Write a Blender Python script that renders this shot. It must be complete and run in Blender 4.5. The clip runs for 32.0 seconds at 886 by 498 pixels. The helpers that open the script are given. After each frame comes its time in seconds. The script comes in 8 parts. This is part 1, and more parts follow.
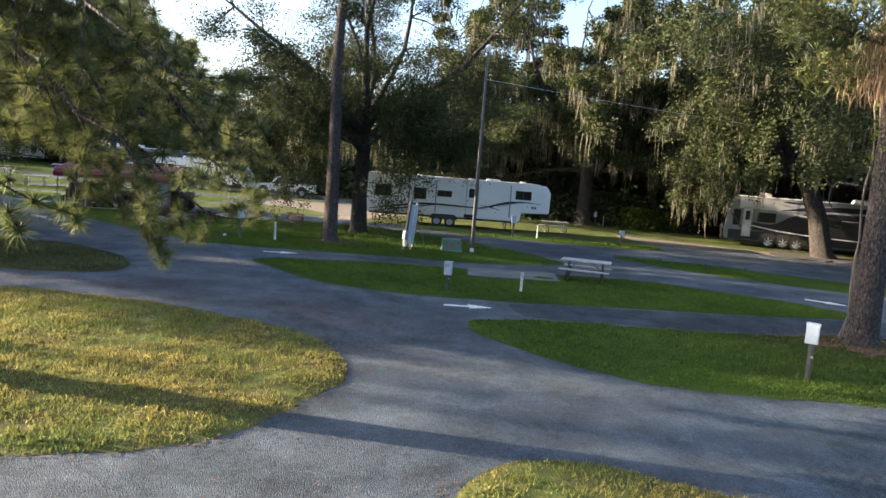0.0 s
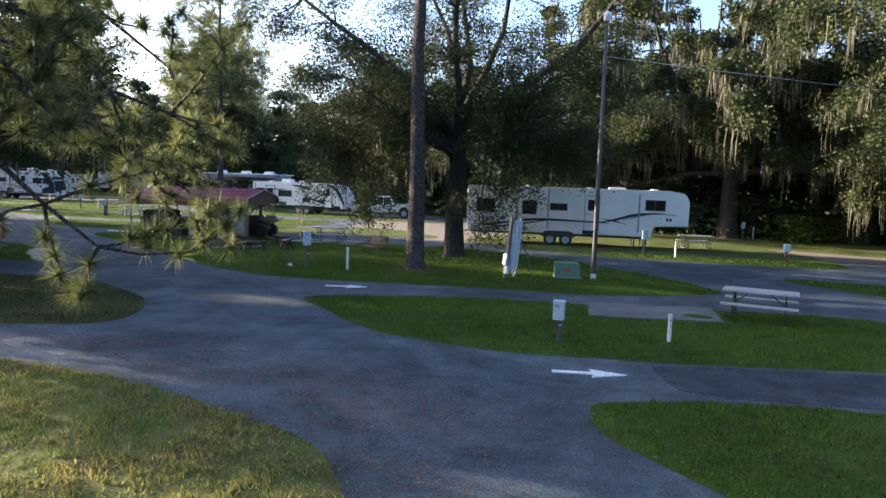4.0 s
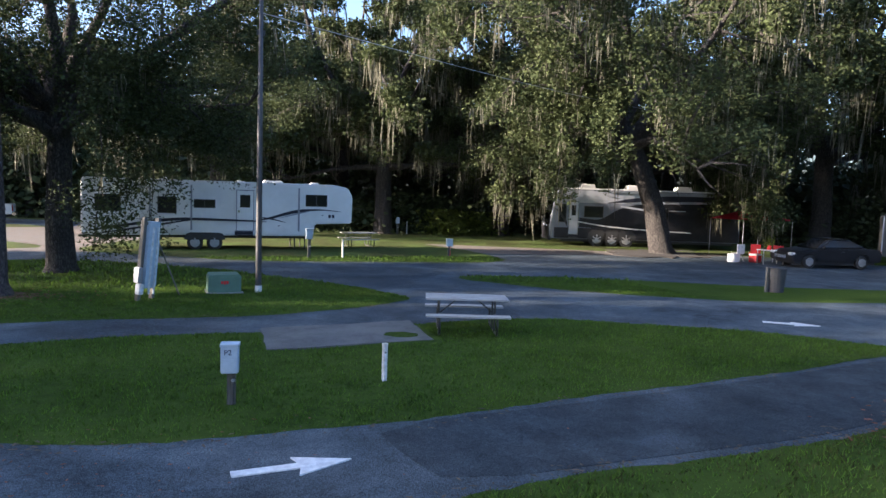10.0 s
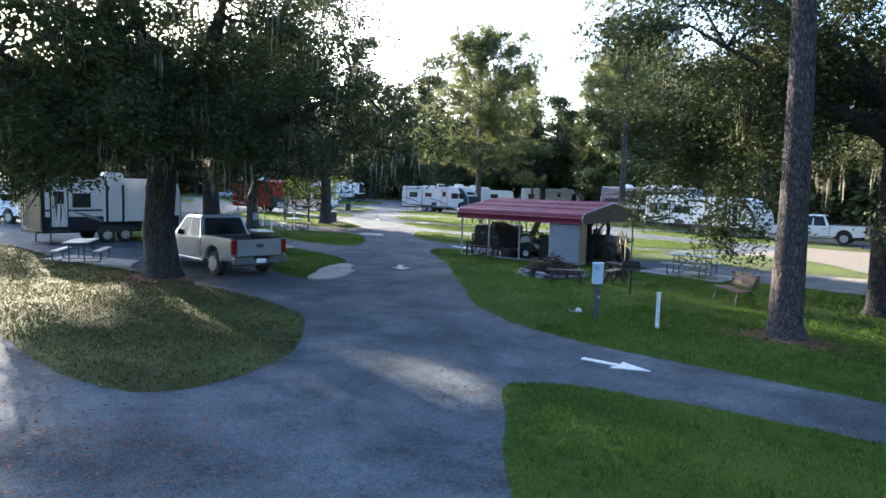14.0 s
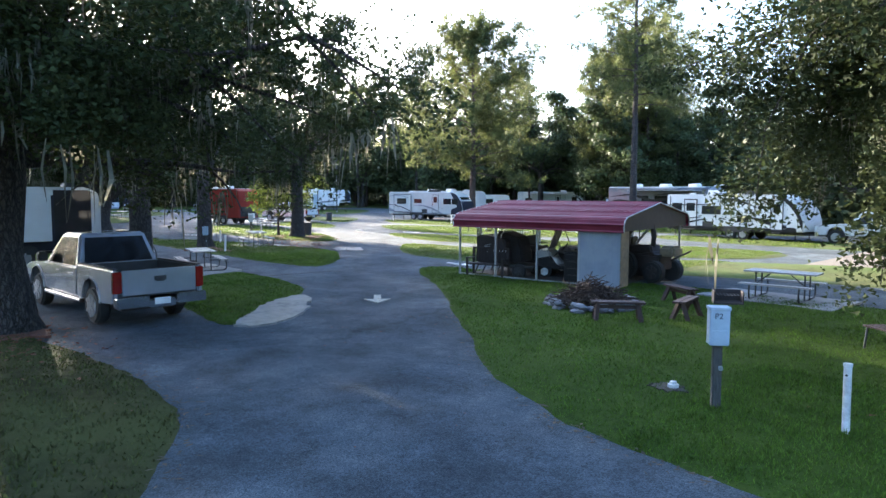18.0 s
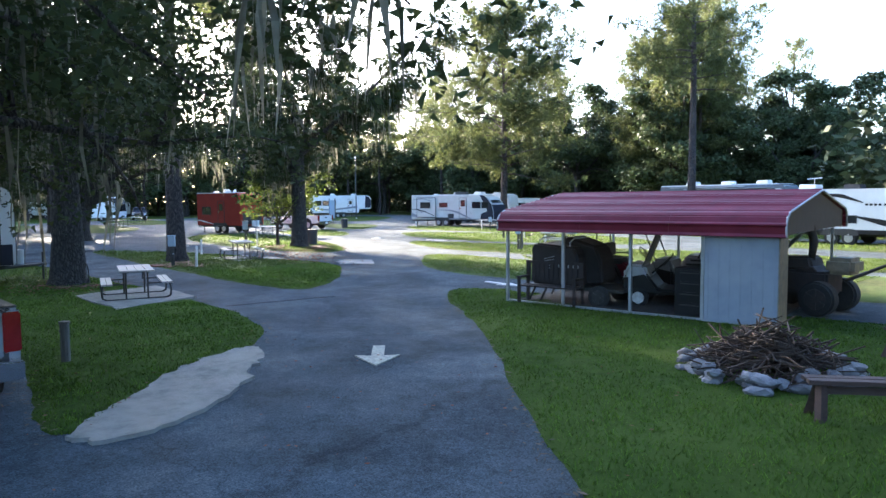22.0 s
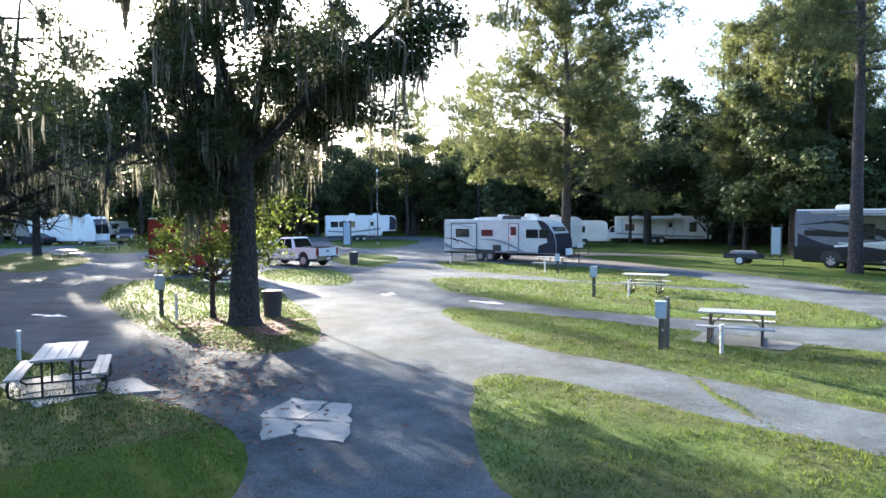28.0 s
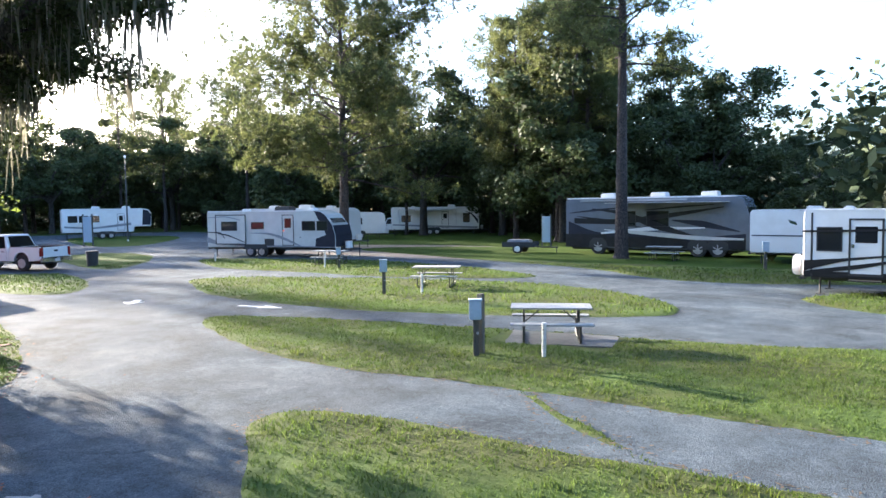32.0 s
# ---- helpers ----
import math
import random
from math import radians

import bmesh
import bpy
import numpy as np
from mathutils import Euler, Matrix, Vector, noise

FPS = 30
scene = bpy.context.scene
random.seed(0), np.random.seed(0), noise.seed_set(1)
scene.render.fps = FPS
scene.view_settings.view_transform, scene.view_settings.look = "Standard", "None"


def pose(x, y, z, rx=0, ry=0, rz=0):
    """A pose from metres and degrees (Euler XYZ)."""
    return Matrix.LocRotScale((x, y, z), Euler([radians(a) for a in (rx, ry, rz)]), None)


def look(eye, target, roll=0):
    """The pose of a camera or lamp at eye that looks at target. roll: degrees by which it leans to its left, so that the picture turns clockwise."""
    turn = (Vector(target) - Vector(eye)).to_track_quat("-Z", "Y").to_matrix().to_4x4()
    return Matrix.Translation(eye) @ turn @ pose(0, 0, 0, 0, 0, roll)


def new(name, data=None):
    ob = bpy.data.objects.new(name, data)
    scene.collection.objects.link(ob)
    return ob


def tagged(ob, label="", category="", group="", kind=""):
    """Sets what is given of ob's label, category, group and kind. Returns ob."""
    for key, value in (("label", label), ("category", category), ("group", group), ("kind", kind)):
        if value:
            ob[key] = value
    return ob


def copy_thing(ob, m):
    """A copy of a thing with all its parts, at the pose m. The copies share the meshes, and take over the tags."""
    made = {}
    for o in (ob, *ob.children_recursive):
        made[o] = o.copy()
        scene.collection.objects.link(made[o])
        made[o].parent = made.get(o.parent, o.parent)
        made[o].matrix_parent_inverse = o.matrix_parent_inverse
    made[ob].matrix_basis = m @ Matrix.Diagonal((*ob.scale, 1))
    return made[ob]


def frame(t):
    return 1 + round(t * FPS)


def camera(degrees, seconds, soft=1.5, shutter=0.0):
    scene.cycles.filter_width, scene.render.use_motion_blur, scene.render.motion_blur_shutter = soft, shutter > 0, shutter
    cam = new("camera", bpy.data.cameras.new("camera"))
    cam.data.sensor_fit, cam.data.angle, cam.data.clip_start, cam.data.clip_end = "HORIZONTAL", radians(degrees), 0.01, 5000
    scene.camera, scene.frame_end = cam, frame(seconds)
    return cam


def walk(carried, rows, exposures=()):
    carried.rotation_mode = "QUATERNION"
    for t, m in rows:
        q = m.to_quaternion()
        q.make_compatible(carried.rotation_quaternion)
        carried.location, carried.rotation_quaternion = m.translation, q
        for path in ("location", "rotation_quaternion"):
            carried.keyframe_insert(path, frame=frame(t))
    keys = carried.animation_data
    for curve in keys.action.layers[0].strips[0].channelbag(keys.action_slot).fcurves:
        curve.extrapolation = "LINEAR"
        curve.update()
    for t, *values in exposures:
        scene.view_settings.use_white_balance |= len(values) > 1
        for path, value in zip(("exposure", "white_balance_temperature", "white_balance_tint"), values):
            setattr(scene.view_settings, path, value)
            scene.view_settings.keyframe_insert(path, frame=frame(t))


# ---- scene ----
cam = camera(65.9, 32.0)
PATH = [
    (0, (1.273, -1.027, 3.756), (1.277, 0.96, 3.526), 4.5),
    (0.5, (1.698, -0.413, 3.731), (1.702, 1.575, 3.508), 4.1),
    (1, (1.989, 0.36, 3.714), (1.882, 2.345, 3.491), 3.6),
    (1.5, (2.07, 1.212, 3.668), (1.799, 3.181, 3.445), 3.2),
    (2, (2.083, 2.03, 3.651), (1.741, 3.989, 3.431), 2.9),
    (2.5, (2.05, 2.871, 3.584), (1.622, 4.813, 3.37), 2.7),
    (4.5, (1.364, 6.239, 3.344), (1.081, 8.21, 3.155), 1.6),
    (5, (1.214, 6.95, 3.326), (1.04, 8.933, 3.139), 1.4),
    (5.5, (1.053, 7.561, 3.277), (1.133, 9.551, 3.094), 1.2),
    (6, (0.882, 7.919, 3.261), (1.274, 9.872, 3.08), 1.2),
    (6.5, (0.806, 8.267, 3.232), (1.466, 10.146, 3.053), 1.0),
    (7, (0.668, 8.499, 3.21), (1.599, 10.261, 3.034), 1.1),
    (7.5, (0.614, 8.695, 3.22), (1.546, 10.456, 3.044), 1.3),
    (8, (0.61, 8.895, 3.198), (1.542, 10.657, 3.024), 1.3),
    (8.5, (0.67, 9.159, 3.178), (1.6, 10.922, 3.006), 1.5),
    (9, (0.78, 9.5, 3.158), (1.71, 11.263, 2.989), 1.7),
    (9.5, (0.946, 9.893, 3.136), (1.815, 11.687, 2.968), 1.8),
    (10, (1.18, 10.391, 3.114), (1.84, 12.271, 2.947), 1.9),
    (10.5, (1.478, 10.925, 3.114), (1.924, 12.867, 2.944), 2.0),
    (11, (1.72, 11.48, 3.111), (1.639, 13.471, 2.934), 2.1),
    (11.5, (1.962, 12.109, 3.08), (1.609, 14.069, 2.902), 2.0),
    (12, (2.091, 12.78, 3.04), (1.35, 14.629, 2.859), 2.1),
    (12.5, (2.099, 13.311, 3.03), (0.97, 14.952, 2.845), 2.3),
    (13, (2.119, 13.808, 3.155), (0.68, 15.184, 2.958), 2.3),
    (13.5, (1.798, 14.515, 3.158), (0.362, 15.893, 2.967), 2.0),
    (14, (1.423, 15.227, 3.119), (-0.013, 16.607, 2.936), 1.6),
    (14.5, (0.968, 15.869, 3.064), (-0.466, 17.252, 2.887), 1.2),
    (16.5, (-1.414, 18.176, 2.988), (-2.841, 19.567, 2.821), 0.4),
    (17, (-2.187, 18.846, 2.956), (-3.612, 20.239, 2.79), 0.3),
    (17.5, (-3.087, 19.589, 2.93), (-4.509, 20.986, 2.765), 0.2),
    (18, (-3.891, 20.315, 2.871), (-5.313, 21.712, 2.709), 0.2),
    (18.5, (-4.672, 21.014, 2.831), (-6.09, 22.415, 2.67), 0.2),
    (19, (-5.415, 21.694, 2.804), (-6.832, 23.096, 2.64), 0.1),
    (19.5, (-6.162, 22.362, 2.744), (-7.575, 23.768, 2.581), 0.1),
    (20, (-6.819, 23.01, 2.599), (-8.269, 24.379, 2.447), -0.2),
    (20.5, (-7.478, 23.62, 2.536), (-8.954, 24.961, 2.392), -0.4),
    (21, (-8.15, 24.254, 2.495), (-9.628, 25.595, 2.353), -0.5),
    (21.5, (-8.892, 24.9, 2.454), (-10.368, 26.242, 2.314), -0.6),
    (22, (-9.702, 25.555, 2.429), (-11.176, 26.899, 2.289), -0.5),
    (22.5, (-10.557, 26.317, 2.396), (-12.032, 27.66, 2.257), -0.6),
    (23, (-11.36, 26.986, 2.301), (-12.899, 28.258, 2.181), -0.3),
    (23.5, (-12.376, 27.882, 2.246), (-13.922, 29.145, 2.128), -0.3),
    (24, (-13.532, 28.881, 2.194), (-15.075, 30.148, 2.079), -0.1),
    (24.5, (-14.827, 29.937, 2.165), (-16.370, 31.205, 2.047), 0.1),
    (25, (-16.144, 31.090, 2.269), (-17.687, 32.356, 2.154), 0.1),
    (25.5, (-17.513, 32.352, 2.737), (-19.059, 33.616, 2.635), 0.1),
    (27.5, (-22.042, 35.727, 3.3), (-23.578, 37.004, 3.204), -0.4),
    (28, (-22.651, 36.258, 3.301), (-24.188, 37.534, 3.204), -0.3),
    (28.5, (-23.129, 36.647, 3.326), (-24.665, 37.924, 3.226), -0.3),
    (29, (-23.472, 36.934, 3.303), (-25.008, 38.211, 3.203), -0.3),
    (29.5, (-23.726, 37.092, 3.299), (-25.259, 38.372, 3.197), -0.3),
    (30, (-23.958, 37.273, 3.306), (-25.486, 38.558, 3.201), -0.2),
    (30.5, (-24.195, 37.507, 3.263), (-25.609, 38.917, 3.155), -0.4),
    (31, (-24.487, 37.727, 3.227), (-25.63, 39.363, 3.107), -0.8),
    (31.5, (-24.903, 38.186, 3.135), (-25.946, 39.888, 3.014), -0.8),
    (32, (-25.304, 38.694, 3.075), (-26.344, 40.398, 2.954), -0.7),
]
walk(cam, [(t, look(eye, target, roll)) for t, eye, target, roll in PATH],
     exposures=[(0, 2.57, 7200, 18), (2, 2.57, 7170, 18), (5, 2.45, 6280, 20), (10, 2.53, 6170, 21), (13, 2.96, 6160, 15), (20, 3.3, 6150, 14), (24, 3.4, 6130, 14), (25.5, 3.3, 6140, 14), (28, 3.13, 6140, 14), (32, 2.95, 6140, 16)])

# ---- world, sun, exposure ----
SUN_AZ, SUN_EL = radians(-81.2), radians(12.5)
world = bpy.data.worlds.new("world")
scene.world = world
world.use_nodes = True
wn = world.node_tree.nodes
sky = wn.new("ShaderNodeTexSky")
sky.sky_type = "NISHITA"
sky.sun_disc = False
sky.sun_elevation, sky.sun_rotation = SUN_EL, SUN_AZ
sky.air_density, sky.dust_density, sky.ozone_density = 1.0, 4.0, 3.5
wn["Background"].inputs[1].default_value = 0.14
world.node_tree.links.new(sky.outputs[0], wn["Background"].inputs[0])
sun = new("sun", bpy.data.lights.new("sun", "SUN"))
sun.data.energy, sun.data.angle, sun.data.color = 4.9, radians(0.6), (1.0, 0.87, 0.68)
sun_way = Vector((math.sin(SUN_AZ) * math.cos(SUN_EL), math.cos(SUN_AZ) * math.cos(SUN_EL), math.sin(SUN_EL)))
sun.matrix_world = look(sun_way * 100, (0, 0, 0))


# ---- materials ----
def material(name, colour, rough=0.7, metal=0.0, colour2=None, scale=4.0, detail=6.0, bump=0.0, bump_scale=40.0,
             vary=0.0, island=0.0, through_light=0.0, spec=0.5, big=None, big_scale=0.3, stretch=None, coat=0.0, deep=0.02):
    """A procedural surface: two colours mixed by fine noise, a third by broad noise, bump, chance per object or island."""
    m = bpy.data.materials.new(name)
    m.use_nodes = True
    nt = m.node_tree
    n, li = nt.nodes, nt.links
    p = n["Principled BSDF"]
    p.inputs["Roughness"].default_value, p.inputs["Metallic"].default_value = rough, metal
    p.inputs["Specular IOR Level"].default_value = spec
    p.inputs["Coat Weight"].default_value = coat
    tc = n.new("ShaderNodeTexCoord")
    vec = tc.outputs["Object"]
    if stretch:
        mp = n.new("ShaderNodeMapping")
        mp.inputs["Scale"].default_value = stretch
        li.new(vec, mp.inputs[0])
        vec = mp.outputs[0]

    def noisy(s, d):
        t = n.new("ShaderNodeTexNoise")
        t.inputs["Scale"].default_value, t.inputs["Detail"].default_value = s, d
        t.inputs["Roughness"].default_value = 0.65
        li.new(vec, t.inputs["Vector"])
        return t.outputs["Fac"]

    def mix(a, b, f, mode="MIX"):
        x = n.new("ShaderNodeMix")
        x.data_type, x.blend_type = "RGBA", mode
        if isinstance(f, float):
            x.inputs[0].default_value = f
        else:
            li.new(f, x.inputs[0])
        for v, i in ((a, 6), (b, 7)):
            if isinstance(v, tuple):
                x.inputs[i].default_value = (*v, 1)
            else:
                li.new(v, x.inputs[i])
        return x.outputs[2]

    def steep(v, lo, hi):
        r = n.new("ShaderNodeMapRange")
        r.inputs[1].default_value, r.inputs[2].default_value = lo, hi
        li.new(v, r.inputs[0])
        return r.outputs[0]

    c2 = colour2 or tuple(0.8 * v for v in colour)
    col = mix(colour, c2, steep(noisy(scale, detail), 0.35, 0.65))
    if big:
        col = mix(col, big, steep(noisy(big_scale, 4.0), 0.42, 0.62))
    if vary or island:
        rnd = n.new("ShaderNodeNewGeometry").outputs["Random Per Island"] if island else n.new("ShaderNodeObjectInfo").outputs["Random"]
        r = n.new("ShaderNodeMapRange")
        a = island or vary
        r.inputs[3].default_value, r.inputs[4].default_value = 1 - a, 1 + a
        li.new(rnd, r.inputs[0])
        h = n.new("ShaderNodeHueSaturation")
        li.new(r.outputs[0], h.inputs["Value"])
        li.new(col, h.inputs["Color"])
        col = h.outputs[0]
    li.new(col, p.inputs["Base Color"])
    if bump:
        b = n.new("ShaderNodeBump")
        b.inputs["Strength"].default_value, b.inputs["Distance"].default_value = min(bump, 1.0), deep
        li.new(noisy(bump_scale, 8.0), b.inputs["Height"])
        li.new(b.outputs[0], p.inputs["Normal"])
    if through_light:
        t = n.new("ShaderNodeBsdfTranslucent")
        li.new(col, t.inputs[0])
        x = n.new("ShaderNodeMixShader")
        x.inputs[0].default_value = through_light
        li.new(p.outputs[0], x.inputs[1])
        li.new(t.outputs[0], x.inputs[2])
        li.new(x.outputs[0], n["Material Output"].inputs[0])
    return m


M = {}


def asphalt(name="asphalt", tone=1.0):
    """Worn asphalt: pale aggregate chips, patches, wheel-dark stains and fine cracks."""
    m = material(name, tuple(tone * v for v in (0.074, 0.097, 0.111)), 0.95, colour2=tuple(tone * v for v in (0.05, 0.066, 0.079)), scale=9, detail=10, big=tuple(tone * v for v in (0.088, 0.108, 0.12)), big_scale=0.32, spec=0.12)
    n, li = m.node_tree.nodes, m.node_tree.links
    p = n["Principled BSDF"]
    col = p.inputs["Base Color"].links[0].from_socket
    at = n.new("ShaderNodeTexCoord").outputs["Object"]

    def tex(kind, scale, out, **more):
        t = n.new(kind)
        t.inputs["Scale"].default_value = scale
        for k, v in more.items():
            t.inputs[k].default_value = v
        li.new(at, t.inputs["Vector"])
        return t.outputs[out]

    def ramp(v, lo, hi, a, b):
        r = n.new("ShaderNodeMapRange")
        for i, x in zip((1, 2, 3, 4), (lo, hi, a, b)):
            r.inputs[i].default_value = x
        li.new(v, r.inputs[0])
        return r.outputs[0]

    def times(a, b):
        x = n.new("ShaderNodeMath")
        x.operation = "MULTIPLY"
        li.new(a, x.inputs[0])
        li.new(b, x.inputs[1])
        return x.outputs[0]

    chips = ramp(tex("ShaderNodeTexVoronoi", 75, "Color"), 0.1, 0.9, 0.55, 1.5)
    stain = ramp(tex("ShaderNodeTexNoise", 0.9, "Fac", Detail=9.0, Roughness=0.7), 0.36, 0.62, 0.66, 1.14)
    drift = ramp(tex("ShaderNodeTexNoise", 0.22, "Fac", Detail=5.0, Roughness=0.6, Distortion=1.5), 0.38, 0.6, 0.74, 1.1)
    warp = n.new("ShaderNodeVectorMath")
    warp.operation = "MULTIPLY_ADD"
    wob = n.new("ShaderNodeTexNoise")
    wob.inputs["Scale"].default_value, wob.inputs["Detail"].default_value = 1.6, 6.0
    li.new(at, wob.inputs["Vector"])
    li.new(wob.outputs["Color"], warp.inputs[0])
    warp.inputs[1].default_value = (1.1, 1.1, 0)
    li.new(at, warp.inputs[2])
    v = n.new("ShaderNodeTexVoronoi")
    v.feature = "DISTANCE_TO_EDGE"
    v.inputs["Scale"].default_value = 0.21
    li.new(warp.outputs[0], v.inputs["Vector"])
    crack = ramp(v.outputs["Distance"], 0.001, 0.004, 0.74, 1.0)
    f = times(times(times(chips, stain), crack), drift)
    x = n.new("ShaderNodeMix")
    x.data_type, x.blend_type = "RGBA", "MULTIPLY"
    x.inputs[0].default_value = 1.0
    li.new(col, x.inputs[6])
    li.new(f, x.inputs[7])
    li.new(x.outputs[2], p.inputs["Base Color"])
    b = n.new("ShaderNodeBump")
    b.inputs["Strength"].default_value, b.inputs["Distance"].default_value = 0.9, 0.012
    li.new(tex("ShaderNodeTexVoronoi", 55, "Distance"), b.inputs["Height"])
    li.new(b.outputs[0], p.inputs["Normal"])
    return m


M["asphalt"] = asphalt()
M["asphalt_dark"] = asphalt("newer_dark_asphalt", 0.66)
M["grass"] = material("grass", (0.046, 0.078, 0.013), 0.95, colour2=(0.024, 0.044, 0.008), scale=7, bump=1.0, bump_scale=25, big=(0.05, 0.08, 0.014), big_scale=0.2, spec=0.05)
M["dry_grass"] = material("dry_grass", (0.115, 0.1, 0.035), 0.9, colour2=(0.05, 0.045, 0.018), scale=8, bump=1.0, bump_scale=22, big=(0.09, 0.11, 0.03), big_scale=0.5, spec=0.1)
M["dry_blade"] = material("dry_grass_blade", (0.29, 0.255, 0.08), 0.7, colour2=(0.15, 0.145, 0.042), scale=2.4, island=0.45, big=(0.12, 0.15, 0.04), big_scale=0.5, through_light=0.4, spec=0.15)
M["blade"] = material("grass_blade", (0.08, 0.145, 0.018), 0.8, colour2=(0.038, 0.072, 0.011), scale=2.6, island=0.45, big=(0.085, 0.145, 0.022), big_scale=0.2, through_light=0.4, spec=0.15)
M["litter"] = material("leaf_litter", (0.19, 0.066, 0.036), 0.9, colour2=(0.095, 0.042, 0.026), scale=12, bump=0.8, bump_scale=30)
M["rim"] = material("dead_grass_rim", (0.1, 0.07, 0.04), 0.9, colour2=(0.05, 0.036, 0.024), scale=2, island=0.5)
M["earth"] = material("dark_brown_earth", (0.05, 0.043, 0.036), 0.95, colour2=(0.028, 0.024, 0.02), scale=5, bump=0.6)
M["tan"] = material("dead_fronds", (0.3, 0.21, 0.12), 0.9, colour2=(0.2, 0.14, 0.09), scale=4, island=0.3, through_light=0.3)
M["dirt"] = material("packed_dirt", (0.155, 0.138, 0.112), 0.9, colour2=(0.09, 0.08, 0.066), scale=3, detail=9, bump=0.6, big=(0.14, 0.11, 0.085), big_scale=0.6)
M["seam"] = material("tar_seam", (0.035, 0.036, 0.04), 0.8, colour2=(0.06, 0.062, 0.068), scale=9, bump=0.4)
M["pad"] = material("grey_parking_pad", (0.095, 0.1, 0.1), 0.9, colour2=(0.06, 0.066, 0.062), scale=7, detail=9, bump=0.5, bump_scale=40, big=(0.12, 0.122, 0.115), big_scale=0.9)
M["worn_grass"] = material("yellowing_grass", (0.09, 0.1, 0.032), 0.9, colour2=(0.036, 0.045, 0.015), scale=4, bump=1.0, bump_scale=22, big=(0.07, 0.105, 0.025), big_scale=0.35, spec=0.1)
# Olive grass, darkened so that the trees' shade is put into its colour.
M["shade_olive_blade"] = material("shaded_olive_grass_blade", (0.078, 0.09, 0.026), 0.85, colour2=(0.036, 0.044, 0.014), scale=2.2, island=0.4, big=(0.07, 0.075, 0.026), big_scale=0.35, through_light=0.25, spec=0.1)
M["shade_olive_grass"] = material("shaded_olive_grass", (0.055, 0.055, 0.022), 0.95, colour2=(0.028, 0.03, 0.012), scale=4, bump=1.0, bump_scale=22, big=(0.06, 0.065, 0.022), big_scale=0.35, spec=0.05)
M["worn_blade"] = material("yellowing_grass_blade", (0.115, 0.145, 0.032), 0.75, colour2=(0.042, 0.08, 0.014), scale=2.2, island=0.4, big=(0.08, 0.125, 0.028), big_scale=0.35, through_light=0.4, spec=0.15)
M["concrete"] = material("concrete", (0.27, 0.268, 0.255), 0.85, colour2=(0.17, 0.168, 0.16), scale=5, bump=0.3, bump_scale=50, big=(0.24, 0.24, 0.23), big_scale=0.8)
M["sand"] = material("pale_sandy_concrete", (0.24, 0.235, 0.215), 0.9, colour2=(0.13, 0.127, 0.118), scale=6, detail=9, bump=0.6, bump_scale=14, big=(0.26, 0.25, 0.22), big_scale=1.2, deep=0.05)
M["worn_paint"] = material("worn_yellowed_road_paint", (0.46, 0.46, 0.36), 0.85, colour2=(0.17, 0.18, 0.17), scale=16, detail=9, bump=0.2)
M["road_paint"] = material("road_paint", (0.75, 0.75, 0.72), 0.7, colour2=(0.5, 0.5, 0.5), scale=10, bump=0.2)
M["oak_bark"] = material("oak_bark", (0.08, 0.07, 0.06), 0.95, colour2=(0.03, 0.026, 0.023), scale=7, bump=1.0, bump_scale=10, stretch=(2.2, 2.2, 0.45), deep=0.06)
M["vine_bark"] = material("pale_vine_bark", (0.2, 0.17, 0.14), 0.9, colour2=(0.1, 0.085, 0.07), scale=9, bump=0.8, stretch=(3, 3, 0.5))
M["pine_bark"] = material("pine_bark", (0.125, 0.098, 0.087), 0.95, colour2=(0.028, 0.023, 0.022), scale=8, detail=9, bump=1.0, bump_scale=11, stretch=(2.0, 2.0, 1.0), deep=0.07)

def plated(m, stretch, dark):
    """Adds dark furrows between the plates of a bark."""
    n, li = m.node_tree.nodes, m.node_tree.links
    p = n["Principled BSDF"]
    mp = n.new("ShaderNodeMapping")
    mp.inputs["Scale"].default_value = stretch
    wob = n.new("ShaderNodeTexNoise")
    wob.inputs["Scale"].default_value, wob.inputs["Detail"].default_value = 6.0, 5.0
    at = n.new("ShaderNodeTexCoord").outputs["Object"]
    li.new(at, wob.inputs["Vector"])
    add = n.new("ShaderNodeVectorMath")
    add.operation = "MULTIPLY_ADD"
    add.inputs[1].default_value = (0.12, 0.12, 0.2)
    li.new(wob.outputs["Color"], add.inputs[0])
    li.new(at, add.inputs[2])
    li.new(add.outputs[0], mp.inputs[0])
    v = n.new("ShaderNodeTexVoronoi")
    v.feature = "DISTANCE_TO_EDGE"
    v.inputs["Scale"].default_value = 1.0
    li.new(mp.outputs[0], v.inputs["Vector"])
    r = n.new("ShaderNodeMapRange")
    for i, x in zip((1, 2, 3, 4), (0.02, 0.22, dark, 1.15)):
        r.inputs[i].default_value = x
    li.new(v.outputs["Distance"], r.inputs[0])
    x = n.new("ShaderNodeMix")
    x.data_type, x.blend_type = "RGBA", "MULTIPLY"
    x.inputs[0].default_value = 1.0
    li.new(p.inputs["Base Color"].links[0].from_socket, x.inputs[6])
    li.new(r.outputs[0], x.inputs[7])
    li.new(x.outputs[2], p.inputs["Base Color"])
    b = n.new("ShaderNodeBump")
    b.inputs["Strength"].default_value, b.inputs["Distance"].default_value = 1.0, 0.05
    li.new(r.outputs[0], b.inputs["Height"])
    li.new(b.outputs[0], p.inputs["Normal"])


